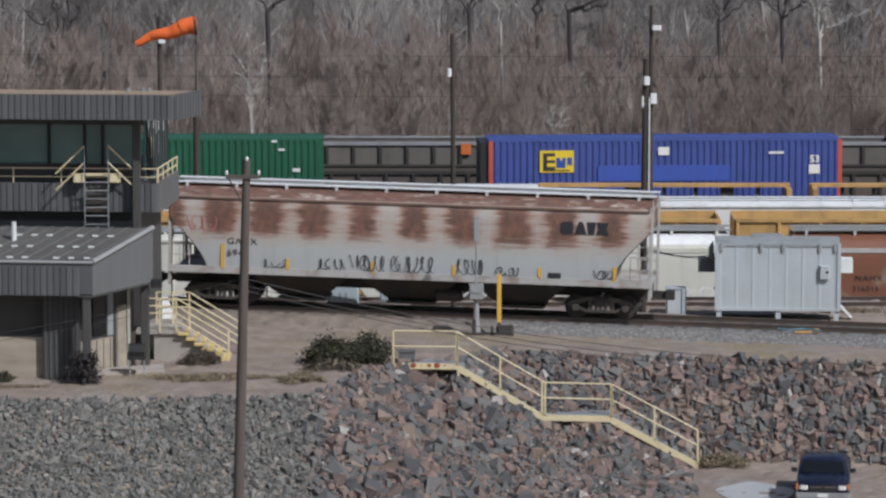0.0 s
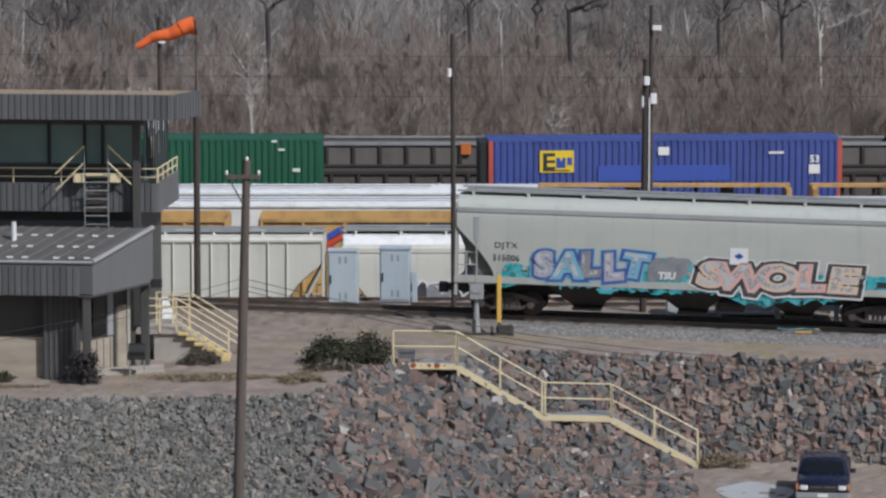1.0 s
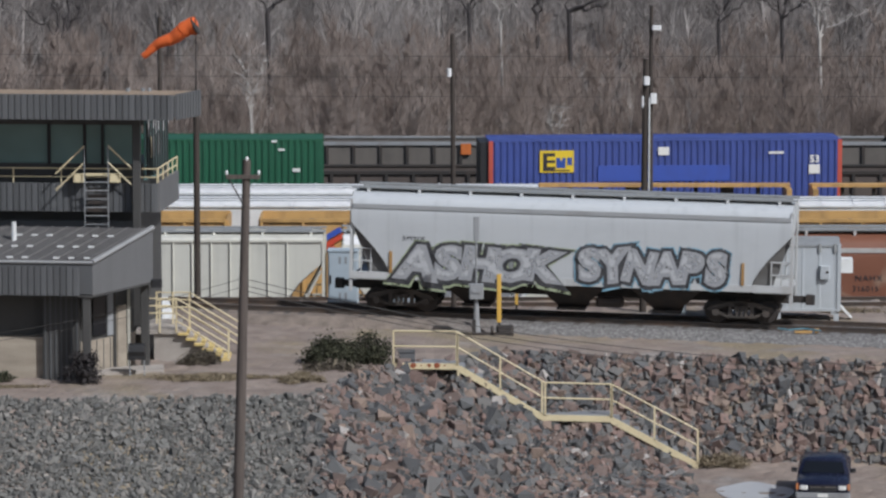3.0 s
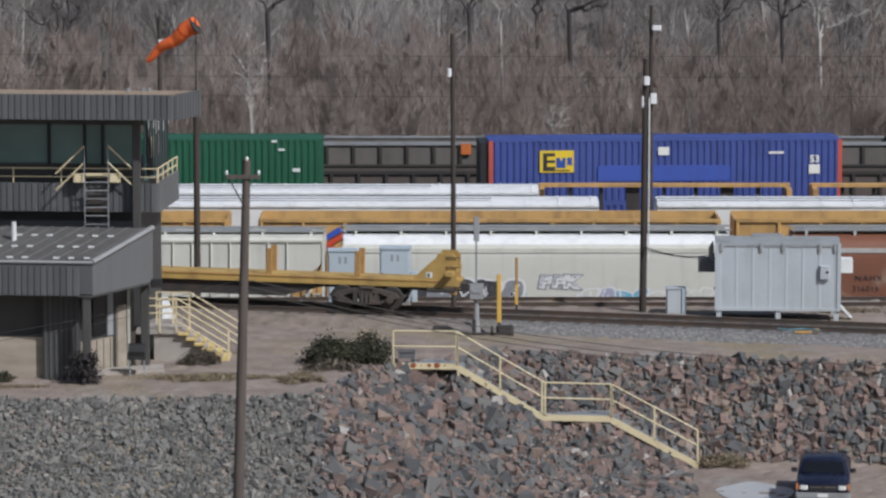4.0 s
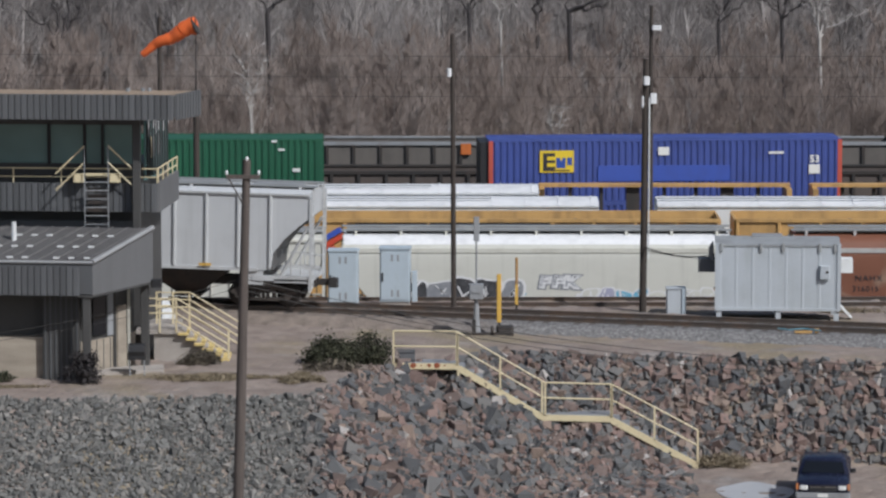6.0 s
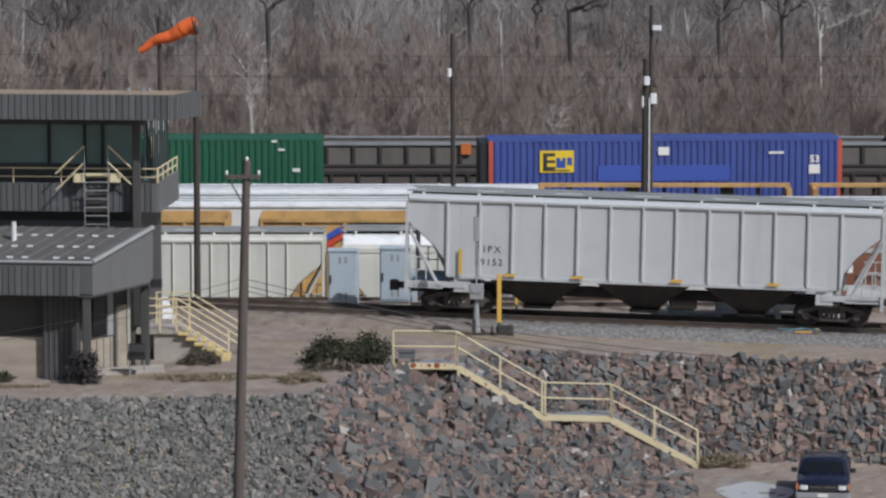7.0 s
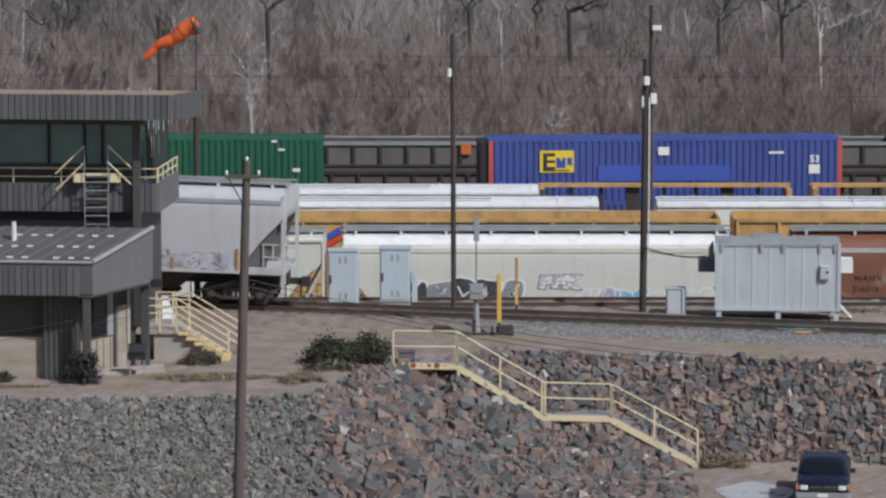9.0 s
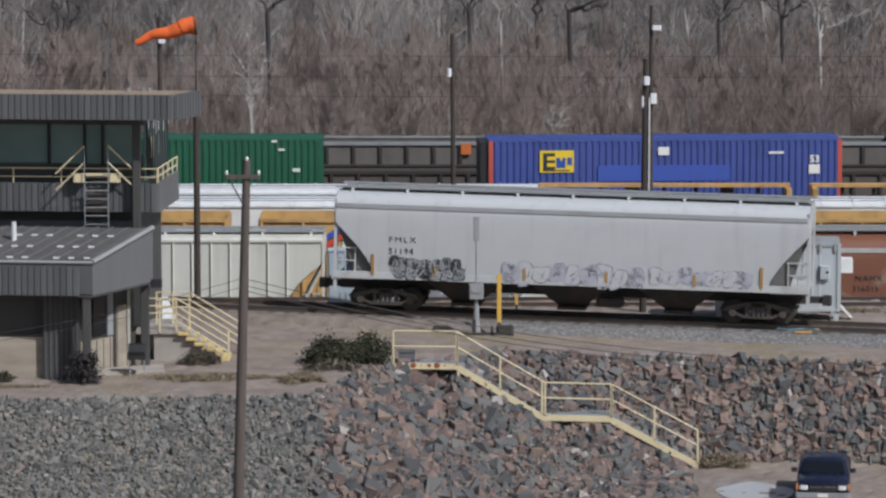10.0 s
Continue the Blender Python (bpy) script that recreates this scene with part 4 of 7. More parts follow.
def gondola(label, length, x, y, top, coat, group):
    car = thing("gondola_car", label, "rail car", pose(x, y, BOWL), group)
    h = length / 2
    for yy in (-1, 1):
        part("side_wall", Geo().box(-h, h, yy * 1.45 - 0.03, yy * 1.45 + 0.03, 1.0, top - 0.12), coat, car)
        part("top_rail", Geo().box(-h, h, yy * 1.5 - 0.07, yy * 1.5 + 0.07, top - 0.14, top, 0.02), coat, car)
        n = int(length / 1.65)
        me = Geo().box(-0.07, 0.07, -0.07, 0.07, 1.0, top - 0.13, 0.02).mesh("rib", coat)
        for j in range(n + 1):
            ob = new("rib", me)
            ob.parent = car
            ob.location = (-h + 0.08 + (length - 0.16) * j / n, yy * 1.5, 0)
    for e in (-1, 1):
        part("end_wall", Geo().box(e * h - 0.05, e * h + 0.05, -1.42, 1.42, 1.0, top - 0.05), coat, car)
        bogie(car, e * (h - 2))
        coupler(car, e * h, e)
    part("floor_pan", Geo().box(-h, h, -1.42, 1.42, 0.85, 1.02), DARK_STEEL, car)
    rng = random.Random(int(x * 10) + 7)
    rings = []
    for xx in np.linspace(-h + 0.2, h - 0.2, 40):
        z = top - 0.50 + rng.uniform(0, 0.10)
        rings.append([(xx, -1.38, top - 0.8), (xx, -0.8, z - 0.12), (xx, rng.uniform(-0.3, 0.3), z), (xx, 1.1, z + rng.uniform(0.04, 0.14)), (xx, 1.4, top - 0.4)])
    g = Geo().loft(rings)
    part("load", g, LOAD, car, "low grey-brown stone load")
    return car


yard_g = "yellow gondola cars in the bowl"
gondola("faded yellow ribbed gondola car with a grey stone load", 19.0, -18.5, 27, 4.28, CAR_YELLOW, yard_g)
g2 = gondola("faded yellow ribbed gondola car with a dark patched side", 19.2, 1.95, 27, 4.28, CAR_YELLOW, yard_g)
part("dark_patch", Geo().box(-2.5, 2.55, -1.59, -1.575, 2.6, 4.12), BLACK, g2, "dark painted panel")
part("red_chevron", Geo().prism([(-6.9, 3.25), (-6.1, 3.72), (-6.1, 3.5), (-6.9, 3.0)], -1.6, -1.585, "xz"), RED_ARROW, g2, "red painted stripe")
part("red_chevron", Geo().prism([(-6.9, 3.0), (-6.5, 3.18), (-6.1, 2.72), (-6.35, 2.72), (-6.6, 2.98)], -1.6, -1.585, "xz"), RED_ARROW, g2, "red painted stripe")
part("blue_chevron", Geo().prism([(-6.95, 3.55), (-6.3, 3.95), (-6.1, 3.85), (-6.1, 3.78), (-6.95, 3.3)], -1.602, -1.587, "xz"), BLUE_ARROW, g2, "blue painted stripe")
part("dark_patch", Geo().box(-5.6, -2.6, -1.59, -1.575, 3.92, 4.10), BLACK, g2)
gondola("faded yellow ribbed gondola car with a grey stone load", 19.2, 21.8, 27, 4.28, CAR_YELLOW, yard_g)


def box_car(label, length, x, y, coat, roof, tall, group):
    car = thing("box_car", label, "rail car", pose(x, y, BOWL), group)
    h = length / 2
    part("body", Geo().box(-h, h, -1.48, 1.48, 1.0, tall - 0.2), coat, car)
    part("roof", Geo().prism([(-1.55, tall - 0.24), (-1.55, tall - 0.16), (-0.6, tall), (0.6, tall), (1.55, tall - 0.16), (1.55, tall - 0.24)], -h, h, "yz"), roof, car, "white painted ribbed roof")
    n = int(length / 1.3)
    me = Geo().prism([(-1.55, tall - 0.14), (-0.6, tall + 0.03), (0.6, tall + 0.03), (1.55, tall - 0.14), (1.55, tall - 0.2), (-1.55, tall - 0.2)], -0.03, 0.03, "yz").mesh("roof_rib", roof)
    for j in range(n):
        ob = new("roof_rib", me)
        ob.parent = car
        ob.location.x = -h + 0.3 + (length - 0.6) * j / (n - 1)
    part("door", Geo().box(-1.5, 1.5, -1.54, -1.49, 1.1, tall - 0.35), coat, car)
    part("walk_board", Geo().box(-h, h * 0.55, -0.95, -0.85, tall + 0.06, tall + 0.1), GREY_STEEL, car)
    part("underframe", Geo().box(-h, h, -1.2, 1.2, 0.8, 1.0), DARK_STEEL, car)
    for e in (-1, 1):
        bogie(car, e * (h - 2))
        coupler(car, e * h, e)
    return car


row4 = "white roofed box cars in the bowl"
box_car("white-roofed box car in the bowl yard", 20.5, -3.6, 31, WHITE, ROOF_WHITE, 4.55, row4)
box_car("white-roofed box car in the bowl yard", 19.5, 18.9, 31, WHITE, ROOF_WHITE, 4.55, row4)
box_car("white-roofed box car in the bowl yard", 20.5, -25.6, 31, WHITE, ROOF_WHITE, 4.55, row4)
box_car("white-roofed box car in the bowl yard", 21.0, -6.3, 36, WHITE, ROOF_WHITE, 4.55, row4)
box_car("white-roofed box car in the bowl yard", 21.0, -29.3, 36, WHITE, ROOF_WHITE, 4.55, row4)


def beam_car(length, x, y, top):
    car = thing("centrebeam_car", "yellow centre-beam car with one long top beam", "rail car", pose(x, y, BOWL), "yellow centre-beam cars")
    h = length / 2
    part("top_beam", Geo().box(-h, h, -0.35, 0.35, top - 0.13, top, 0.03), CAR_YELLOW, car)
    for e in (-1, 1):
        part("end_post", Geo().box(e * (h - 0.12) - 0.12, e * (h - 0.12) + 0.12, -1.3, 1.3, 1.0, top - 0.14), CAR_YELLOW, car)
    for j in range(1, 8):
        xx = -h + length * j / 8
        wide = 0.30 if j % 3 == 0 else 0.08
        part("mid_post", Geo().box(xx - wide, xx + wide, -0.12, 0.12, 1.0, top - 0.14), DARK_STEEL, car)
    part("deck", Geo().box(-h, h, -1.45, 1.45, 0.8, 1.0), FLAT_YELLOW, car)
    for e in (-1, 1):
        bogie(car, e * (h - 2))
        coupler(car, e * h, e)


beam_car(11.3, 9.95, 39.5, 4.25)
beam_car(11.3, 22.2, 39.5, 4.25)


def container(label, coat, at, length=16.15, ends=None):
    c = thing("shipping_container", label, "container", at, "containers on the far train")
    h = length / 2
    prof, n = [], int(length / 0.30)
    for i in range(n):
        a = -h + 0.12 + (length - 0.24) * i / n
        w = (length - 0.24) / n
        prof += [(a, -1.255), (a + 0.35 * w, -1.255), (a + 0.45 * w, -1.31), (a + 0.9 * w, -1.31)]
    prof += [(h - 0.12, -1.26), (h - 0.12, 1.27), (-h + 0.12, 1.27)]
    part("corrugated_wall", Geo().prism(prof, 0.12, 2.80), coat, c)
    part("roof", Geo().box(-h, h, -1.29, 1.29, 2.80, 2.86), coat, c)
    for y in (-1, 1):
        part("bottom_rail", Geo().box(-h, h, y * 1.27 - 0.03, y * 1.27 + 0.03, 0, 0.13), coat, c)
        part("top_rail", Geo().box(-h, h, y * 1.28 - 0.03, y * 1.28 + 0.03, 2.80, 2.9), coat, c)
        for e in (-1, 1):
            part("corner_post", Geo().box(e * (h - 0.08) - 0.1, e * (h - 0.08) + 0.1, y * 1.27 - 0.05, y * 1.27 + 0.05, 0, 2.86), ends or coat, c)
    part("end_door", Geo().box(-h - (0.42 if ends else 0.02), -h + 0.1, -1.2, 1.2, 0.1, 2.8, 0.03), BLACK if ends else coat, c)
    return c


def well_car(length, x, y, turn):
    car = thing("well_car", "low dark well car carrying stacked containers", "rail car", pose(x, y, BOWL, 0, 0, turn))
    h = length / 2 + 1.6
    for yy in (-1, 1):
        part("side_sill", Geo().box(-h + 1, h - 1, yy * 1.4 - 0.06, yy * 1.4 + 0.06, 0.3, 1.2), DARK_STEEL, car)
    part("well_floor", Geo().box(-h + 1, h - 1, -1.35, 1.35, 0.14, 0.22), DARK_STEEL, car)
    for e in (-1, 1):
        part("end_deck", Geo().box(e * (h - 0.7) - 0.9, e * (h - 0.7) + 0.9, -1.3, 1.3, 0.8, 1.1), DARK_STEEL, car)
        bogie(car, e * (h - 0.5))


well_car(16.15, 10.05, 43, 3.5)
well_car(16.15, -13.7, 43.2, 0)
blue = container("blue corrugated container with a yellow square emblem and red posts", BLUE, pose(10.05, 43, BOWL + 3.13, 0, 0, 3.5), 16.1, RED_POST)
container("blue corrugated lower container under another", BLUE, pose(10.05, 43, BOWL + 0.22, 0, 0, 3.5), 12.2)
green = container("green corrugated container with small white marks", GREEN, pose(-13.6, 43.2, BOWL + 3.13), 16.15)
container("green corrugated lower container under another", GREEN, pose(-13.6, 43.2, BOWL + 0.22), 12.2)
F = -1.325
em = part("emblem_panel", Geo().box(-5.75, -4.2, F - 0.012, F, 1.42, 2.42), LOGO_YELLOW, blue, "square yellow emblem panel")
part("emblem_bar", Geo().box(-5.6, -5.05, F - 0.02, F - 0.013, 1.55, 2.3).box(-5.6, -4.4, F - 0.02, F - 0.013, 1.48, 1.54), LETTER, em)
part("emblem_cut", Geo().box(-5.42, -5.05, F - 0.026, F - 0.021, 1.68, 1.85).box(-5.42, -5.05, F - 0.026, F - 0.021, 1.98, 2.15), LOGO_YELLOW, em)
part("emblem_bar", Geo().prism([(-5.0, 1.62), (-5.0, 2.1), (-4.85, 2.1), (-4.78, 1.9), (-4.7, 2.1), (-4.58, 2.1), (-4.58, 1.62)], F - 0.02, F - 0.013, "xz").box(-4.5, -4.28, F - 0.02, F - 0.013, 1.75, 2.1), LOGO_BLUE, em)
part("repaint_patch", Geo().box(-3.1, 2.95, F - 0.010, F + 0.03, 1.0, 1.72), BLUE_PATCH, blue, "brighter blue repainted band")
part("white_label", Geo().box(-0.35, 0.15, F - 0.012, F, 2.18, 2.55), LETTER_W, blue)
part("white_label", Geo().box(6.55, 7.05, F - 0.012, F, 1.3, 1.72), LETTER_W, blue)
part("white_label", Geo().box(4.7, 5.4, F - 0.012, F, 2.22, 2.32), LETTER_W, blue)
words("size_number", "53", 0.46, LETTER_W, blue, pose(6.58, F - 0.01, 1.82), 0.015)
for x, z, w, hh in ((6.1, 2.36, 0.3, 0.1), (6.75, 1.4, 0.35, 0.16), (0.70, 1.5, 0.18, 0.22), (0.93, 1.5, 0.2, 0.32), (0.72, 1.05, 0.42, 0.28), (5.8, 2.74, 0.25, 0.1), (5.45, 0.1, 0.25, 0.3)):
    part("white_mark", Geo().box(x, x + w, F - 0.012, F, z, z + hh), LETTER_W, green, "small white stencil")


def open_hopper(label, length, x, y, top, z0, coat, group, ledge):
    car = thing("open_hopper_car", label, "rail car", pose(x, y, z0), group)
    h = length / 2
    for yy in (-1, 1):
        part("side_wall", Geo().box(-h, h, yy * 1.4 - 0.03, yy * 1.4 + 0.03, 1.0, top - 0.1), coat, car)
        part("top_rail", Geo().box(-h, h, yy * 1.45 - 0.08, yy * 1.45 + 0.08, top - 0.16, top, 0.03), ledge, car)
        n = int(length / 1.25)
        me = Geo().box(-0.07, 0.07, -0.08, 0.08, 1.0, top - 0.15).mesh("rib", DARK_STEEL)
        for j in range(n + 1):
            ob = new("rib", me)
            ob.parent = car
            ob.location = (-h + 0.08 + (length - 0.16) * j / n, yy * 1.47, 0)
    for e in (-1, 1):
        part("end_wall", Geo().box(e * h - 0.04, e * h + 0.04, -1.4, 1.4, 1.0, top), DARK_STEEL, car)
        bogie(car, e * (h - 2))
        coupler(car, e * h, e)
    part("floor_pan", Geo().box(-h, h, -1.4, 1.4, 0.9, 1.0), DARK_STEEL, car)
    return car


COAL = paint("dusty_dark_car", (0.105, 0.085, 0.075), (0.05, 0.045, 0.04), 0.6)
COAL2 = paint("dusty_grey_car", (0.15, 0.135, 0.12), (0.06, 0.055, 0.05), 0.6)
grp = "dark open hopper cars on the far tracks"
for k in range(-2, 3):
    open_hopper("dark weathered open hopper car with upright ribs", 15.6, k * 16.8 + 1.2, 49.5, 3.92, BOWL, COAL, grp, DARK_STEEL)
    open_hopper("dark grey open hopper car with a dusty ledge", 15.6, k * 16.8 - 3.0, 54.5, 4.80, BOWL, COAL2, grp, GREY_STEEL)
far_car = bpy.data.objects["open_hopper_car.005"]
part("orange_panel", Geo().box(3.85, 4.35, -1.6, -1.5, 4.2, 4.72, 0.02), paint("orange_box_paint", (0.6, 0.17, 0.04), None, 0.5), far_car, "small orange panel")


# ---- control tower and its low annex ----
def clad_run(parent, a, b, z0, z1, width=0.21, coat=None):
    """Upright cladding panels between two plan points, every second one set back."""
    a, b = Vector((*a, 0)), Vector((*b, 0))
    d = (b - a).length
    n = max(2, round(d / width))
    turn = math.degrees(math.atan2(b.y - a.y, b.x - a.x))
    w = d / n
    me = Geo().prism([(-w * 0.5, 0.03), (-w * 0.42, -0.035), (w * 0.30, -0.035), (w * 0.38, 0.0), (w * 0.5, 0.0), (w * 0.5, 0.03)], z0, z1).mesh("panel", coat or CLAD)
    for i in range(n):
        p = a + (b - a) * ((i + 0.5) / n)
        ob = new("panel", me)
        ob.parent = parent
        ob.matrix_basis = pose(p.x, p.y, 0, 0, 0, turn)


def rail_bar(geo, a, b, r=0.025):
    geo.tube([a, b], r, 6)


FL, FR, BR, BL = (-27.0, -14.0), (-11.2, -15.7), (-9.50, -12.3), (-27.0, -10.2)


def annex():
    b = thing("annex_building", "low dark-clad annex with a seamed metal canopy roof", "building")
    lean = Geo()
    z_front, z_back = 3.86, 4.55
    lean.add([(*FL, z_front), (*FR, z_front), (*BR, z_back), (*BL, z_back), (*FL, z_front + 0.08), (*FR, z_front + 0.08), (*BR, z_back + 0.08), (*BL, z_back + 0.08)],
             [(0, 1, 2, 3), (4, 5, 6, 7), (0, 1, 5, 4), (1, 2, 6, 5), (2, 3, 7, 6), (3, 0, 4, 7)])
    part("roof", lean, ROOF_METAL, b, "grey standing-seam roof")
    edge = Geo().tube([(*FL, z_front + 0.06), (*FR, z_front + 0.06)], 0.06, 6)
    edge.tube([(*FR, z_front + 0.08), (*BR, z_back + 0.1)], 0.09, 6)
    part("roof_edge", edge, paint("pale_flashing", (0.30, 0.30, 0.30), None, 0.3), b, "pale metal flashing")
    # small clips and seams on the roof
    clip = Geo().box(-0.10, 0.10, -0.035, 0.035, 0, 0.05, 0.01).mesh("roof_clip", WHITE)
    seam = []
    for k in range(30):
        x = -0.3 - 0.5 * k
        g = Geo()
        f0, f1 = Vector((*FR, z_front + 0.09)), Vector((*BR, z_back + 0.09))
        off = Vector((x, -x * 0.108, 0))
        p, q = f0 + off, f1 + Vector((x, x * -0.12, 0))
        g.tube([p, q], 0.03, 4)
        part("roof_seam", g, ROOF_METAL, b)
        for u in (0.06, 0.38, 0.70):
            if (k + int(u * 10)) % 4 != 3:
                ob = new("roof_clip", clip)
                ob.parent = b
                ob.location = p.lerp(q, u) + Vector((0, 0, 0.03))
    part("fascia_core", Geo().prism([FL, FR, (FR[0] + 0.1, FR[1] + 0.3), (FL[0], FL[1] + 0.3)], 2.9, 3.84), CLAD, b)
    clad_run(b, (FL[0], FL[1] - 0.03), (FR[0] - 0.42, FR[1] - 0.02), 2.86, 3.78)
    side = Geo()
    s0, s1 = Vector((*FR, 0)), Vector((*BR, 0))
    side.add([(s0.x, s0.y, 2.86), (s1.x, s1.y, 2.86), (s1.x, s1.y, z_back), (s0.x, s0.y, z_front), (s0.x - .12, s0.y + .1, 2.86), (s1.x - .12, s1.y + .1, 2.86), (s1.x - .12, s1.y + .1, z_back), (s0.x - .12, s0.y + .1, z_front)],
             [(0, 1, 2, 3), (4, 5, 6, 7), (0, 1, 5, 4), (1, 2, 6, 5), (2, 3, 7, 6), (3, 0, 4, 7)])
    part("side_fascia", side, CLAD_SIDE, b, "plain grey side fascia")
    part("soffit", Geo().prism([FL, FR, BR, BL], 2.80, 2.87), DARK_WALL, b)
    for x, y, w in ((FR[0] - 0.22, FR[1] + 0.2, 0.13), (BR[0] - 0.28, BR[1] + 0.1, 0.14)):
        part("column", Geo().box(x - w, x + w, y - w, y + w, -0.2, 2.85, 0.02), DARK_WALL, b, "dark square steel column")
    # walls under the canopy
    # canopy shadow put in as a dark upper wall; sunlit tan part steps forward
    part("front_wall", Geo().box(-27, -12.75, -14.1, -13.8, 1.3, 2.85), DARK_WALL, b, "upper wall coloured dark for canopy shade")
    part("front_dado", Geo().box(-27, -12.62, -14.5, -13.8, -0.3, 1.36), STUCCO, b, "tan block lower wall")
    part("dark_pier", Geo().box(-12.9, -11.75, -14.75, -13.4, -0.3, 2.85), DARK_WALL, b, "dark clad pier")
    for k in range(7):
        x = -12.82 + 0.17 * k
        part("pier_slat", Geo().box(x - 0.02, x + 0.02, -14.79, -14.752, -0.2, 2.8), CLAD, b)
    # side under the canopy: grooved siding below, a dark window band above, a pale door frame
    part("side_wall", Geo().prism([(-11.75, -13.9), (-11.55, -13.9), (-10.15, -11.6), (-10.4, -11.5)], -0.2, 1.12), STUCCO, b, "pale grooved siding")
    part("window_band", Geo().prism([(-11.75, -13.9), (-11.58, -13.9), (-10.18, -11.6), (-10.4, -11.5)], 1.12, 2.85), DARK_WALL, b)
    for u in (0.06, 0.2, 0.34, 0.48):
        x, y = -11.55 + 1.4 * u, -13.9 + 2.3 * u
        part("siding_groove", Geo().box(x - 0.02, x + 0.012, y - 0.02, y + 0.02, -0.15, 1.1), DARK_WALL, b)
    part("side_window", Geo().prism([(-11.40, -13.65), (-11.36, -13.66), (-11.0, -13.06), (-11.04, -13.05)], 1.25, 2.5), DARK_GLASS, b)
    part("window_frame", Geo().prism([(-10.97, -12.98), (-10.93, -12.99), (-10.78, -12.75), (-10.82, -12.74)], 1.18, 2.55), GREY_STEEL, b, "grey window frame")
    part("side_door", Geo().prism([(-10.70, -12.55), (-10.64, -12.56), (-10.40, -12.16), (-10.46, -12.15)], 0.0, 2.1), STUCCO, b, "tan door")
    for x, y in ((-11.5, -13.92), (-10.74, -12.66), (-10.33, -12.0)):
        part("wall_post", Geo().box(x - 0.045, x + 0.045, y - 0.045, y + 0.045, -0.1, 2.85), CREAM if x > -10.5 else DARK_WALL, b)
    part("wall_lamp", Geo().box(-9.55, -9.2, -12.5, -12.25, 2.7, 2.95, 0.04), BLACK, b)
    part("kerb", Geo().prism([(-11.5, -14.1), (-9.1, -13.2), (-9.2, -12.0), (-11.3, -12.9)], -0.15, 0.1), CONCRETE, b, "pale concrete step")
    v = Geo().tube([(-13.95, -13.2, 4.1), (-13.95, -13.2, 4.28), (-13.95, -13.2, 4.36), (-13.95, -13.2, 4.95)], [0.2, 0.18, 0.09, 0.08], 10)
    part("vent_pipe", v, WHITE, b, "white roof vent pipe")


annex()


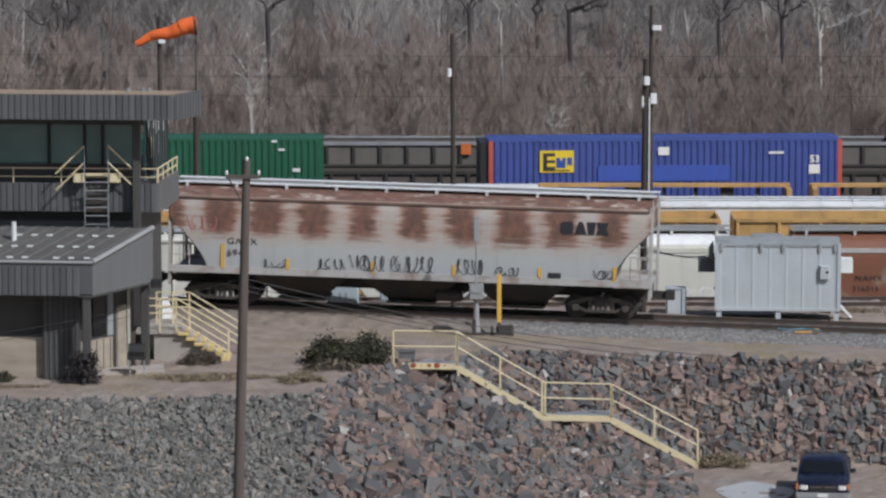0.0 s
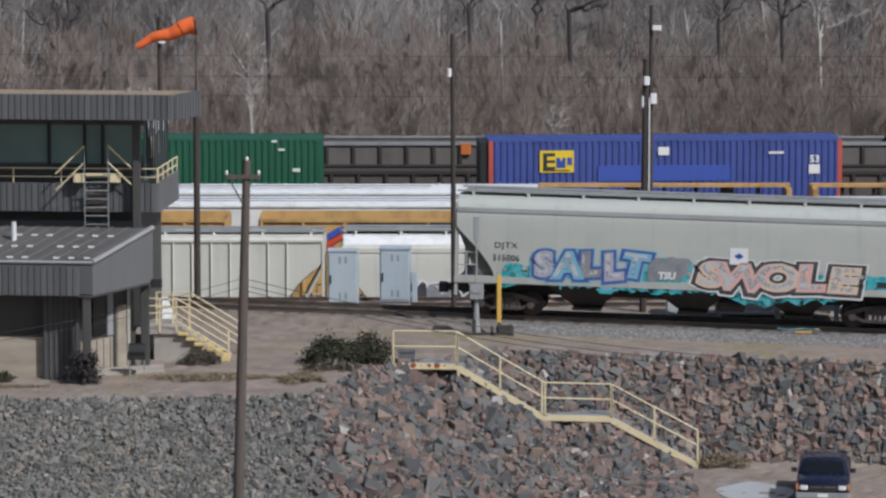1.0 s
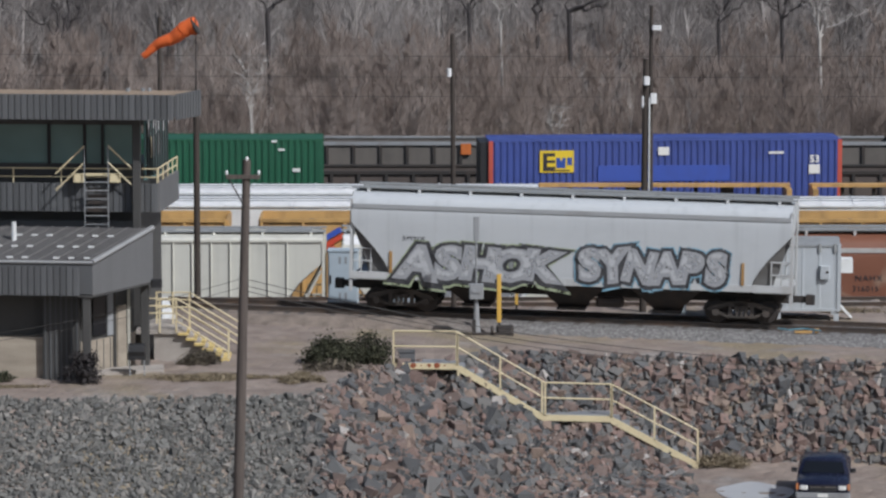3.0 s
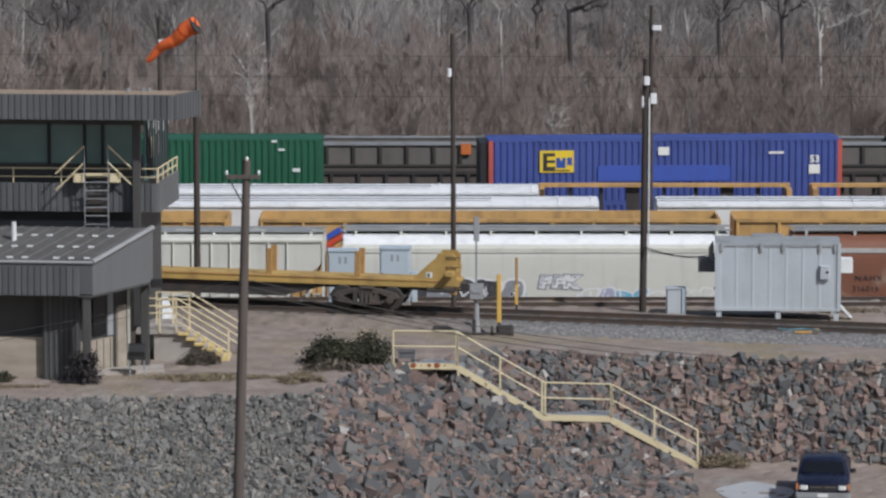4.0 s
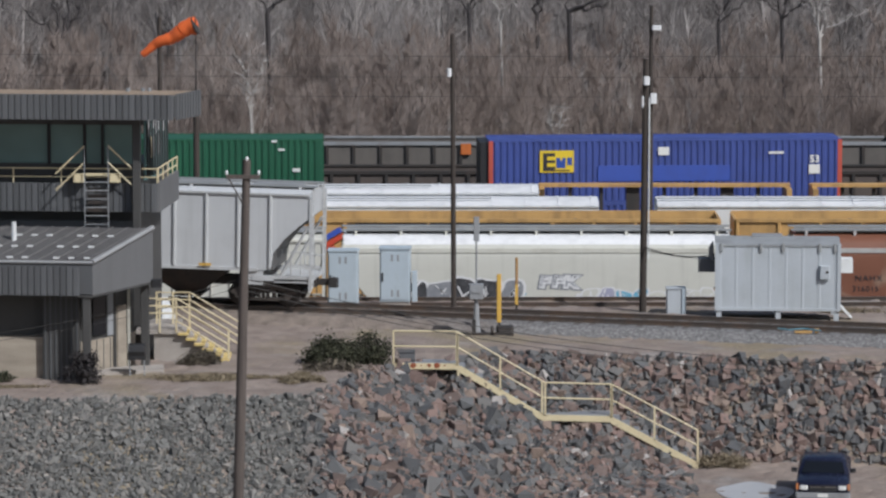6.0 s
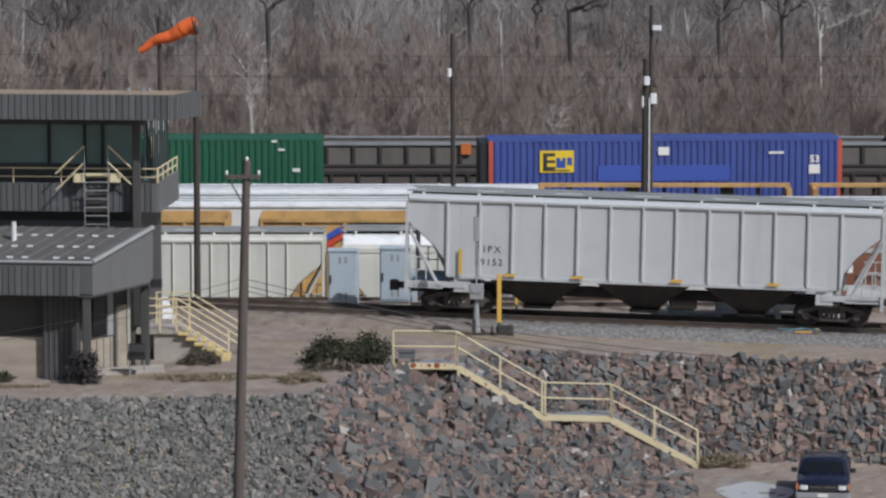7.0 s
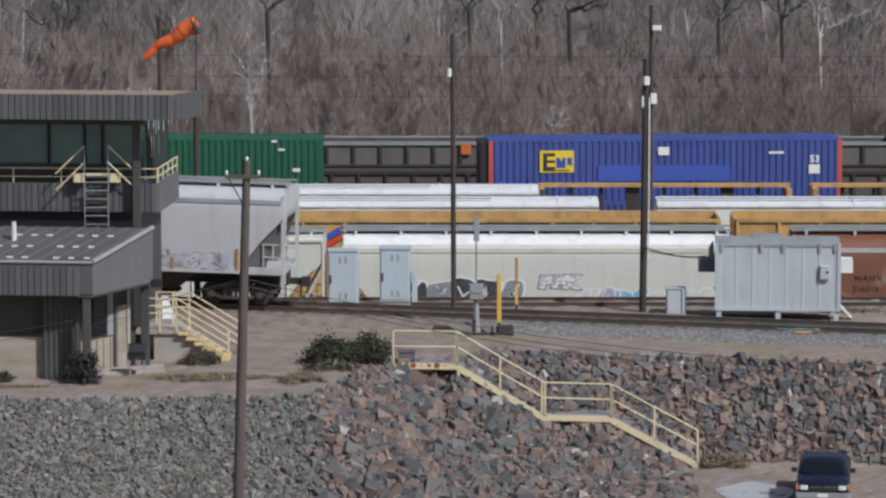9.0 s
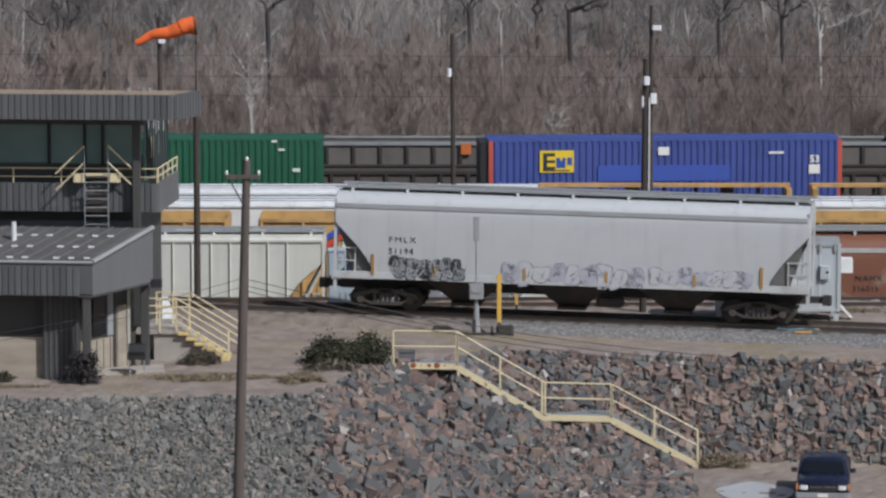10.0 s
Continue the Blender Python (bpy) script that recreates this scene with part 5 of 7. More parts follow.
def tower():
    b = thing("control_tower", "dark-clad yard control tower with tinted windows and balcony", "building")
    # upper roof
    P = [(-27, -10.5), (-8.76, -12.0), (-8.06, -10.2), (-27, -8.7)]
    part("roof_slab", Geo().prism(P, 8.25, 8.93), CLAD, b)
    part("roof_gravel", Geo().prism([(-27, -10.3), (-8.95, -11.8), (-8.3, -10.3), (-27, -8.8)], 8.93, 8.97), GRAVEL_ROOF, b, "tan gravel roof")
    clad_run(b, (-27, -10.55), (-8.80, -12.06), 8.15, 8.98, 0.21)
    clad_run(b, (-8.72, -11.98), (-8.02, -10.2), 8.15, 9.0, 0.21)
    for x in (-10.4, -9.9, -9.7):
        part("roof_vent", Geo().tube([(x, -10.5, 8.95), (x, -10.5, 9.08)], 0.07, 8), GREY_STEEL, b)
    # window storey
    part("window_sill_wall", Geo().prism([(-27, -8.1), (-9.98, -9.5), (-9.35, -6.4), (-27, -5)], 5.3, 6.45), DARK_WALL, b)
    part("window_head", Geo().prism([(-27, -8.1), (-9.98, -9.5), (-9.35, -6.4), (-27, -5)], 7.75, 8.25), DARK_WALL, b)
    xs = [-27, -24.5, -22, -19.5, -17, -14.9, -13.15, -11.95, -11.35, -10.05]

    def front_y(x):
        return -9.5 + (-9.98 - x) * 1.4 / 17.02
    for x0, x1 in zip(xs, xs[1:]):
        g = Geo().prism([(x0, front_y(x0) + 0.1), (x1, front_y(x1) + 0.1), (x1, front_y(x1) + 0.16), (x0, front_y(x0) + 0.16)], 6.4, 7.8)
        part("window_pane", g, GLASS, b, "dark green tinted glass")
        part("mullion", Geo().box(x0 - 0.05, x0 + 0.05, front_y(x0) - 0.02, front_y(x0) + 0.2, 6.4, 7.8), BLACK, b)
    side = Geo().prism([(-9.98, -9.45), (-9.92, -9.45), (-9.35, -6.45), (-9.41, -6.45)], 5.9, 8.2)
    part("side_pane", side, GLASS, b)
    for i in range(9):
        u = (i + 0.5) / 9
        x, y = -9.9 + 0.55 * u, -9.4 + 2.9 * u
        part("side_mullion", Geo().box(x - 0.02, x + 0.04, y - 0.06, y + 0.06, 6.0, 8.2), BLACK, b)
        # thin coloured strips on the side pane imitate reflections in the glass
        if i % 2 == 0 or i == 3:
            part("blind_slat", Geo().box(x + 0.02, x + 0.05, y + 0.06, y + 0.22, 7.35 + 0.1 * (i % 3), 8.15), TRUSS, b, "white strip imitating a reflection")
        if i in (1, 2, 4):
            part("inner_frame", Geo().box(x + 0.02, x + 0.05, y + 0.06, y + 0.2, 6.6, 7.3), YELLOW_PALE if i == 1 else GREY_STEEL, b)
    part("column", Geo().box(-10.25, -9.98, -11.0, -10.75, 4.2, 8.25, 0.02), DARK_WALL, b)
    # balcony
    part("balcony_slab", Geo().prism([(-27, -9.2), (-9.45, -10.6), (-9.0, -6.6), (-27, -5)], 5.0, 5.3), CLAD, b)
    clad_run(b, (-27, -9.25), (-9.45, -10.66), 4.97, 5.92, 0.21)
    g = Geo().prism([(-9.45, -10.66), (-9.38, -10.66), (-8.98, -6.7), (-9.1, -6.7)], 4.97, 5.95)
    part("balcony_side", g, CLAD_SIDE, b, "plain grey balcony side")
    g, posts = Geo(), []
    for z in (6.12, 6.40):
        rail_bar(g, (-27, -9.2, z), (-9.42, -10.6, z))
    part("front_rail", g, YELLOW_PALE, b, "pale yellow pipe rail")
    for k in range(12):
        x = -9.45 - 1.6 * k
        part("rail_post", Geo().tube([(x, -10.6 + 0.08 * 1.6 * k, 5.9), (x, -10.6 + 0.08 * 1.6 * k, 6.4)], 0.025, 6), YELLOW_PALE, b)
    g = Geo()
    for z in (6.15, 6.42):
        rail_bar(g, (-9.42, -10.6, z), (-9.04, -6.7, z))
    part("side_rail", g, YELLOW_PALE, b)
    for k in range(5):
        u = k / 4
        p = Vector((-9.42, -10.6, 5.9)).lerp(Vector((-9.04, -6.7, 5.9)), u)
        part("rail_post", Geo().tube([p, p + Vector((0, 0, 0.52))], 0.025, 6), YELLOW_PALE, b)
    # trunk of the tower below the balcony
    part("tower_base", Geo().prism([(-27, -8.6), (-10.1, -9.9), (-9.6, -6.6), (-27, -5)], -0.3, 5.0), DARK_WALL, b)
    part("base_band", Geo().prism([(-27, -8.75), (-10.3, -10.0), (-10.3, -9.9), (-27, -8.6)], 4.3, 4.6), CLAD_SIDE, b)
    # ladder with landing and handrails
    lad = part("ladder", Geo().tube([(-11.83, -10.95, 4.32), (-11.05, -10.95, 4.32)], 0.018, 6), GREY_STEEL, b, "grey steel wall ladder")
    for x in (-11.83, -11.05):
        part("stile", Geo().tube([(x, -10.95, 4.25), (x, -10.95, 7.2)], 0.02, 6), GREY_STEEL, lad)
    for k in range(6):
        part("rung", Geo().tube([(-11.83, -10.95, 4.6 + 0.28 * k), (-11.05, -10.95, 4.6 + 0.28 * k)], 0.02, 6), GREY_STEEL, lad)
    hand = part("ladder_rail", Geo().box(-11.8, -11.08, -10.8, -10.75, 6.2, 6.28), YELLOW_PALE, b, "pale yellow slanting handrails")
    for x, w in ((-11.83, -1), (-11.05, 1)):
        for z0 in (7.2, 6.65):
            part("handrail", Geo().tube([(x, -10.9, z0), (x + w * 0.95, -10.9, z0 - 0.92)], 0.03, 6), YELLOW_PALE, hand)
        part("gate_step", Geo().box(min(x, x + w * 0.4), max(x, x + w * 0.4), -10.85, -10.6, 5.98, 6.26, 0.05), YELLOW_PALE, hand)
    for k in range(4):
        part("kick_board", Geo().box(-11.75, -11.1, -10.8, -10.77, 5.0 + k * 0.22, 5.14 + k * 0.22), DARK_STEEL, hand)


tower()


# ---- yellow stairs ----
def stair_run(parent, a, b, rise, deep, coat, railing=1.07, treads=0, posts=(0, 0.5, 1), rails=(1.0, 0.52), face=0):
    """A flight or landing between two nosing points: stringers, treads, posts and rails on the sides named by face."""
    a, b = Vector(a), Vector(b)
    for y in ((0,) if face == 0 else (0, deep)):
        g = Geo().prism([(a.x, a.z - rise), (a.x, a.z), (b.x, b.z), (b.x, b.z - rise)], a.y + y - 0.03, a.y + y + 0.03, "xz")
        part("stringer", g, coat, parent)
        for r in rails:
            part("rail", Geo().tube([a + Vector((0, y, r * railing)), b + Vector((0, y, r * railing))], 0.03, 6), coat, parent)
        for u in posts:
            p = a.lerp(b, u) + Vector((0, y, 0))
            part("post", Geo().box(p.x - 0.03, p.x + 0.03, p.y - 0.03, p.y + 0.03, p.z - 0.05, p.z + railing), coat, parent)
    if treads:
        for k in range(treads):
            p = a.lerp(b, (k + 0.5) / treads)
            part("tread", Geo().box(p.x - 0.15, p.x + 0.15, a.y + 0.03, a.y + deep, p.z - 0.06, p.z - 0.02), GREY_STEEL, parent)
    else:
        part("landing_grate", Geo().box(min(a.x, b.x), max(a.x, b.x), a.y + 0.03, a.y + deep, a.z - 0.08, a.z - 0.03), GREY_STEEL, parent)


slope_stair = thing("outdoor_stair", "pale yellow steel stair descending the rock slope", "stairs")
Y0 = -11.8
PTS = [(-1.63, 0.10), (0.45, 0.08), (3.33, -1.62), (5.55, -1.68), (8.42, -3.22)]
stair_run(slope_stair, (PTS[0][0], Y0, PTS[0][1]), (PTS[1][0], Y0, PTS[1][1]), 0.2, 1.0, YELLOW_PALE, posts=(0, 1))
stair_run(slope_stair, (PTS[1][0], Y0, PTS[1][1]), (PTS[2][0], Y0, PTS[2][1]), 0.24, 1.0, YELLOW_PALE, treads=10, posts=(0.01, 0.5, 0.98))
stair_run(slope_stair, (PTS[2][0], Y0, PTS[2][1]), (PTS[3][0], Y0, PTS[3][1]), 0.2, 1.0, YELLOW_PALE, posts=(0.02, 1))
stair_run(slope_stair, (PTS[3][0], Y0, PTS[3][1]), (PTS[4][0], Y0, PTS[4][1]), 0.24, 1.0, YELLOW_PALE, treads=9, posts=(0.01, 0.5, 1))
for k in range(7):
    part("rust_spot", Geo().tube([(-1.5 + k * 0.26, Y0 - 0.032, 0.02), (-1.5 + k * 0.26, Y0 - 0.036, 0.02)], 0.03 + 0.035 * ((k * 7) % 3), 8), paint("rust_spot", (0.30, 0.09, 0.04), None, 0.5), slope_stair)
for x, z in ((3.4, -1.75), (0.5, 0.0), (8.4, -3.3), (-1.55, 0.0)):
    part("foot", Geo().box(x - 0.04, x + 0.04, Y0 - 0.02, Y0 + 0.06, z - 0.9, z), YELLOW_PALE, slope_stair)

dock = thing("dock_stair", "yellow steel dock stair on a concrete block", "stairs")
part("concrete_block", Geo().prism([(-9.6, -0.2), (-9.6, 1.05), (-8.7, 1.05), (-7.25, 0.0), (-7.25, -0.2)], -10.6, -9.6, "xz"), CONCRETE, dock, "concrete stair base")
for y in (-10.7, -9.2):
    dx = 0.0 if y < -10 else 0.35
    for r in (0.3, 0.55, 0.8, 1.05):
        part("rail", Geo().tube([(-8.85 + dx, y, 1.05 + r), (-7.12 + dx, y, r)], 0.026, 6), YELLOW_PALE, dock)
        if r > 0.5:
            part("rail", Geo().tube([(-9.95 + dx, y, 1.05 + r), (-8.85 + dx, y, 1.05 + r)], 0.026, 6), YELLOW_PALE, dock)
    for x, z in ((-9.95, 1.05), (-8.85, 1.05), (-7.12, 0.0), (-9.4, 1.05)):
        part("post", Geo().box(x + dx - 0.03, x + dx + 0.03, y - 0.03, y + 0.03, z - 0.1, z + 1.07), YELLOW_PALE, dock)
for k in range(6):
    z = 0.94 - 0.175 * k
    part("tread", Geo().box(-8.8 + k * 0.27, -8.45 + k * 0.27, -10.8, -9.2, z - 0.07, z), YELLOW, dock)
part("dock_slab", Geo().box(-10.2, -8.8, -10.7, -8.0, 0.9, 1.04), CONCRETE, dock)


# ---- poles, wires, masts ----
def pole(label, x, y, base, top, r, wood, lean=0.0, lamp=None, boxes=()):
    p = thing("utility_pole", label, "pole", pose(x, y, base), "yard poles")
    h = top - base
    part("shaft", Geo().tube([(0, 0, -0.5), (lean * 0.5, 0, h * 0.5), (lean, 0, h)], [r, r * 0.92, r * 0.8], 10), wood, p, smooth=True)
    if lamp is not None:
        for dx, dz, wide, tall in lamp:
            part("lamp_head", Geo().box(dx - wide, dx + wide, -0.3, -0.12, h + dz - tall, h + dz + tall, 0.04), INSULATOR, p, "white lamp head")
            part("lamp_arm", Geo().tube([(lean, 0, h + dz), (dx, -0.2, h + dz)], 0.03, 5), DARK_STEEL, p)
    for dx, dz, w, hh in boxes:
        part("pole_box", Geo().box(dx - w, dx + w, -0.3, -0.1, h + dz - hh, h + dz + hh, 0.03), INSULATOR, p, "small white box")
    return p


pole("dark wooden yard pole with a white lamp", 0.40, 6.0, -0.7, 9.68, 0.105, WOOD_POLE, -0.05, [(-0.17, -1.42, 0.08, 0.15)])
pole("dark stout wooden pole with white fittings", 7.43, 6.3, -0.7, 8.73, 0.14, WOOD_POLE, 0.08, None, [(0.09, -0.8, 0.11, 0.15), (-0.05, -1.58, 0.04, 0.2)])
pole("tall dark wooden pole beyond the parked cars", 9.04, 33.6, -4.35, 8.9, 0.11, WOOD_POLE, 0.0, [(0.22, -0.95, 0.2, 0.10)], [(0.1, -4.03, 0.13, 0.22)])
pole("dark wooden pole beyond the tower", -12.3, 33.6, -4.35, 8.41, 0.12, WOOD_POLE, 0.0, [(0.1, -1.05, 0.15, 0.08)])
part("conduit", Geo().tube([(0.2, -0.14, 2.0), (0.2, -0.14, 8.0)], 0.03, 6), WHITE, bpy.data.objects["utility_pole.001"], "white conduit pipe")

near_pole = thing("power_pole", "grey-brown wooden power pole with a short crossarm", "pole", pose(-5.61, -38, -3.4))
part("shaft", Geo().tube([(0, 0, -0.5), (0.19, 0, 6.0), (0.40, 0, 12.92)], [0.16, 0.14, 0.105], 12), WOOD_PALE, near_pole, smooth=True)
part("crossarm", Geo().box(-0.16, 0.76, -0.15, -0.07, 12.42, 12.53, 0.02), WOOD_PALE, near_pole)
part("arm_brace", Geo().tube([(-0.08, -0.11, 12.43), (0.33, -0.11, 11.68)], 0.02, 5), DARK_STEEL, near_pole)
for x, z in ((-0.13, 12.53), (0.72, 12.53), (0.41, 12.90)):
    part("insulator", Geo().tube([(x, -0.09, z), (x, -0.09, z + 0.06), (x, -0.09, z + 0.11)], [0.03, 0.042, 0.025], 8), INSULATOR, near_pole)


def wire(label, a, b, sag, r=0.012, n=14):
    a, b = Vector(a), Vector(b)
    pts = [a.lerp(b, i / n) - Vector((0, 0, sag * 4 * (i / n) * (1 - i / n))) for i in range(n + 1)]
    single("cable", Geo().tube(pts, r, 4), WIRE, label, "cable", "overhead cables")


for z, yy in ((7.05, 33.4), (6.15, 33.4), (5.3, 33.4)):
    wire("thin dark overhead wire strung between yard poles", (-45, yy, z), (45, yy, z - 0.2), 0.25, 0.009)
for b in ((12.3, -38, 3.98), (12.3, -38, 3.80), (12.3, -38, 3.66)):
    wire("dark cable drooping from the power pole", (-5.35, -37.9, 6.33 - (3.98 - b[2])), b, 0.5, 0.011, 20)
for a, z in (((-14.5, -38, 4.55), 6.33), ((-14.5, -38, 4.36), 6.1)):
    wire("dark cable running past the annex", a, (-5.35, -37.9, z), 0.25, 0.007)


def windsock_mast():
    m = thing("windsock_mast", "dark wooden post with a thin steel windsock mast", "windsock pole", pose(-8.99, 3.8, -0.4))
    part("post", Geo().tube([(0, 0, -0.6), (0, 0, 7.5)], [0.13, 0.115], 10), WOOD_POLE, m, smooth=True)
    part("mast", Geo().tube([(-0.0, 0, 7.2), (0.0, 0, 10.85)], [0.03, 0.022], 6), DARK_STEEL, m)
    part("switch_box", Geo().box(-0.12, 0.12, -0.22, -0.1, 0.1, 0.6, 0.02), GREY_STEEL, m)


windsock_mast()
SOCK_AT = Vector((-9.0, 3.78, 10.14))
sock = thing("windsock", "faded orange cloth windsock streaming from its mast", "windsock", Matrix.Translation(SOCK_AT))
part("swivel_ring", Geo().tube([(-0.02, 0, 0.34), (0.02, 0, 0.34)], 0.34, 16), DARK_STEEL, sock).location = (0, 0, -0.34)
radii = [0.32, 0.30, 0.27, 0.235, 0.20, 0.165, 0.14, 0.12]
for k in range(4):
    g = Geo()
    x0, step = -0.56 * k, 0.28
    pts, rr = [], []
    for j in range(5):
        u = k * 2 + j * 0.5
        x = -0.28 * u
        base = 0.33 - 0.027 * u
        rr.append(base * (1 + 0.05 * math.sin(u * 5.1)))
        pts.append((x, 0.02 * math.sin(u * 2.3), 0.045 * math.sin(u * 1.4) - 0.012 * u * u * 0.25))
    part("cloth_section", g.tube(pts, rr, 14), ORANGE_CLOTH, sock, smooth=True)


wire("dark cable looping from the pole to the shed", (7.5, 6.15, 1.75), (9.95, 2.4, 1.95), 0.22, 0.018)
wire("dark cable looping from the pole to the shed", (7.5, 6.15, 1.65), (9.95, 2.4, 1.80), 0.12, 0.014)


# ---- shed, cabinets, posts along the track ----
def shed():
    s = thing("equipment_shed", "pale grey ribbed metal equipment shed on short legs", "shed", pose(12.18, 3.3, -0.38, 0, 0, -3))
    w, d = 2.22, 1.3
    part("body", Geo().box(-w, w, -d, d, 0.36, 2.66), SHED, s)
    part("roof", Geo().prism([(-d - 0.03, 2.64), (-d - 0.03, 2.70), (0.2, 2.80), (d + 0.03, 2.72), (d + 0.03, 2.64)], -w - 0.04, w + 0.04, "yz"), SHED_ROOF, s, "weathered grey roof sheet")
    for x in (-2.05, -0.62, 0.18, 1.5, 2.05):
        part("roof_lug", Geo().box(x - 0.06, x + 0.06, -d - 0.07, -d + 0.02, 2.46, 2.76, 0.02), SHED_ROOF, s)
    me = Geo().prism([(-0.05, 0), (-0.04, -0.010), (0.04, -0.010), (0.05, 0)], 0.4, 2.62).mesh("wall_rib", SHED)
    for k in range(8):
        ob = new("wall_rib", me)
        ob.parent = s
        ob.location = (-w + 0.12 + (2 * w - 0.24) * k / 7, -d - 0.002, 0)
    part("bottom_frame", Geo().box(-w - 0.03, w + 0.03, -d - 0.04, d, 0.3, 0.40), SHED, s)
    part("left_trim", Geo().box(-w - 0.05, -w + 0.08, -d - 0.05, -d + 0.05, 0.3, 2.74), SHED, s)
    part("right_trim", Geo().box(w - 0.08, w + 0.05, -d - 0.05, -d + 0.05, 0.3, 2.74), SHED, s)
    for x in (-w + 0.1, 0.02, w - 0.1):
        for y in (-d + 0.1, d - 0.1):
            part("leg", Geo().box(x - 0.09, x + 0.09, y - 0.09, y + 0.09, -0.2, 0.36), SHED, s)
    part("meter_box", Geo().box(1.50, 1.86, -d - 0.15, -d, 1.48, 1.96, 0.03), SHED, s, "grey meter box")
    part("meter_dial", Geo().tube([(1.78, -d - 0.17, 1.74), (1.78, -d - 0.15, 1.74)], 0.05, 8), DARK_STEEL, s)
    part("side_unit", Geo().box(-w - 0.65, -w, -0.7, 0.0, 1.62, 2.1, 0.03), paint("dark_grey_unit", (0.12, 0.125, 0.135), None, 0.5), s, "dark wall air unit")
    part("side_unit", Geo().box(w, w + 0.5, -0.7, 0.0, 1.62, 2.12, 0.03), WHITE, s, "pale wall air unit")
    part("ramp", Geo().prism([(w + 0.1, 0.42), (w + 0.5, 0.0), (w + 0.42, 0.0), (w + 0.02, 0.42)], -0.9, -0.4, "xz"), WHITE, s)
    for k in range(4):
        part("wall_conduit", Geo().tube([(-w - 0.12, -0.9, 2.75 - 0.1 * k), (-w - 0.25, -0.7, 2.5 - 0.1 * k), (-w - 0.1, -0.8, 2.25 - 0.05 * k)], 0.05, 6), GREY_STEEL, s)
    part("hatch_box", Geo().box(-0.9, 0.2, 0.2, 1.1, 2.74, 2.84), GREY_STEEL, s)


shed()


def cabinet(x, y, z, w, h, turn):
    c = thing("relay_cabinet", "pale blue-grey double-door relay cabinet", "cabinet", pose(x, y, z, 0, 0, turn), "relay cabinets by the track")
    part("body", Geo().box(-w, w, -0.35, 0.35, 0.12, h - 0.05, 0.02), CABINET, c)
    part("lid", Geo().box(-w - 0.03, w + 0.03, -0.39, 0.39, h - 0.06, h, 0.03), CABINET, c)
    part("plinth", Geo().box(-w, w, -0.3, 0.3, -0.3, 0.13), CONCRETE, c)
    door = part("door", Geo().box(-w + 0.05, w - 0.05, -0.38, -0.351, 0.2, h - 0.12, 0.008), CABINET, c)
    part("handle", Geo().box(-w + 0.09, -w + 0.14, -0.43, -0.38, h * 0.42, h * 0.56), DARK_STEEL, door)
    for z0 in (0.3, h - 0.5):
        for x0 in (-0.1, 0.12):
            part("vent", Geo().box(x0 - 0.04, x0 + 0.04, -0.388, -0.381, z0, z0 + 0.25), GREY_STEEL, door)


cabinet(-3.68, 5.2, -0.34, 0.55, 2.12, -3)
cabinet(-1.76, 5.4, -0.28, 0.56, 2.12, -3)
single("battery_box", Geo().box(-0.1, 0.1, -0.2, 0.2, 0.3, 1.4, 0.02), CABINET, "narrow grey box beside a relay cabinet", "box", at=pose(-1.05, 5.2, -0.45))
ped = thing("signal_pedestal", "short grey two-post signal box by the track", "cabinet", pose(8.5, 3.4, -0.45))
part("body", Geo().box(-0.34, 0.34, -0.25, 0.25, 0.0, 1.02, 0.03), SHED, ped)
part("side_plate", Geo().box(0.22, 0.36, -0.3, 0.3, -0.2, 1.05), CABINET, ped)
part("lid", Geo().box(-0.36, 0.2, -0.28, 0.28, 1.0, 1.05), SHED, ped)

sig = thing("switch_stand", "grey mast with a target head and a control box", "signal", pose(1.165, -3.3, -0.19))
part("mast", Geo().tube([(0, 0, 0), (0, 0, 4.1)], 0.032, 8), GREY_STEEL, sig)
part("head", Geo().box(-0.10, 0.10, -0.07, 0.07, 3.3, 4.15, 0.02), GREY_STEEL, sig)
part("control_box", Geo().box(-0.25, 0.25, -0.2, 0.1, 1.28, 1.80, 0.03), GREY_STEEL, sig, "pale grey control box")
part("nameplate", Geo().box(-0.15, 0.15, -0.235, -0.222, 1.5, 1.6), GREY_STEEL, sig)
part("pedestal", Geo().tube([(0, 0, -0.1), (0, 0, 0.5), (0, 0, 1.25)], [0.18, 0.12, 0.07], 10), GREY_STEEL, sig)
part("base_frame", Geo().box(-0.15, 1.3, -0.2, -0.1, -0.05, 0.1).box(-0.15, -0.02, -0.25, 0.2, -0.15, 0.55).box(0.5, 0.6, -0.2, 0.2, -0.1, 0.3), DARK_STEEL, sig)
part("motor", Geo().box(0.7, 1.3, -0.1, 0.5, -0.05, 0.28, 0.08), DARK_STEEL, sig)


def marker(label, x, y, z, h, w, coat):
    m = thing("marker_post", label, "post", pose(x, y, z), "marker posts by the track")
    part("board", Geo().box(-w, w, -0.04, 0.04, 0.25, h, 0.02), coat, m)
    part("stub", Geo().box(-0.04, 0.04, -0.03, 0.03, -0.2, 0.3), DARK_STEEL, m)


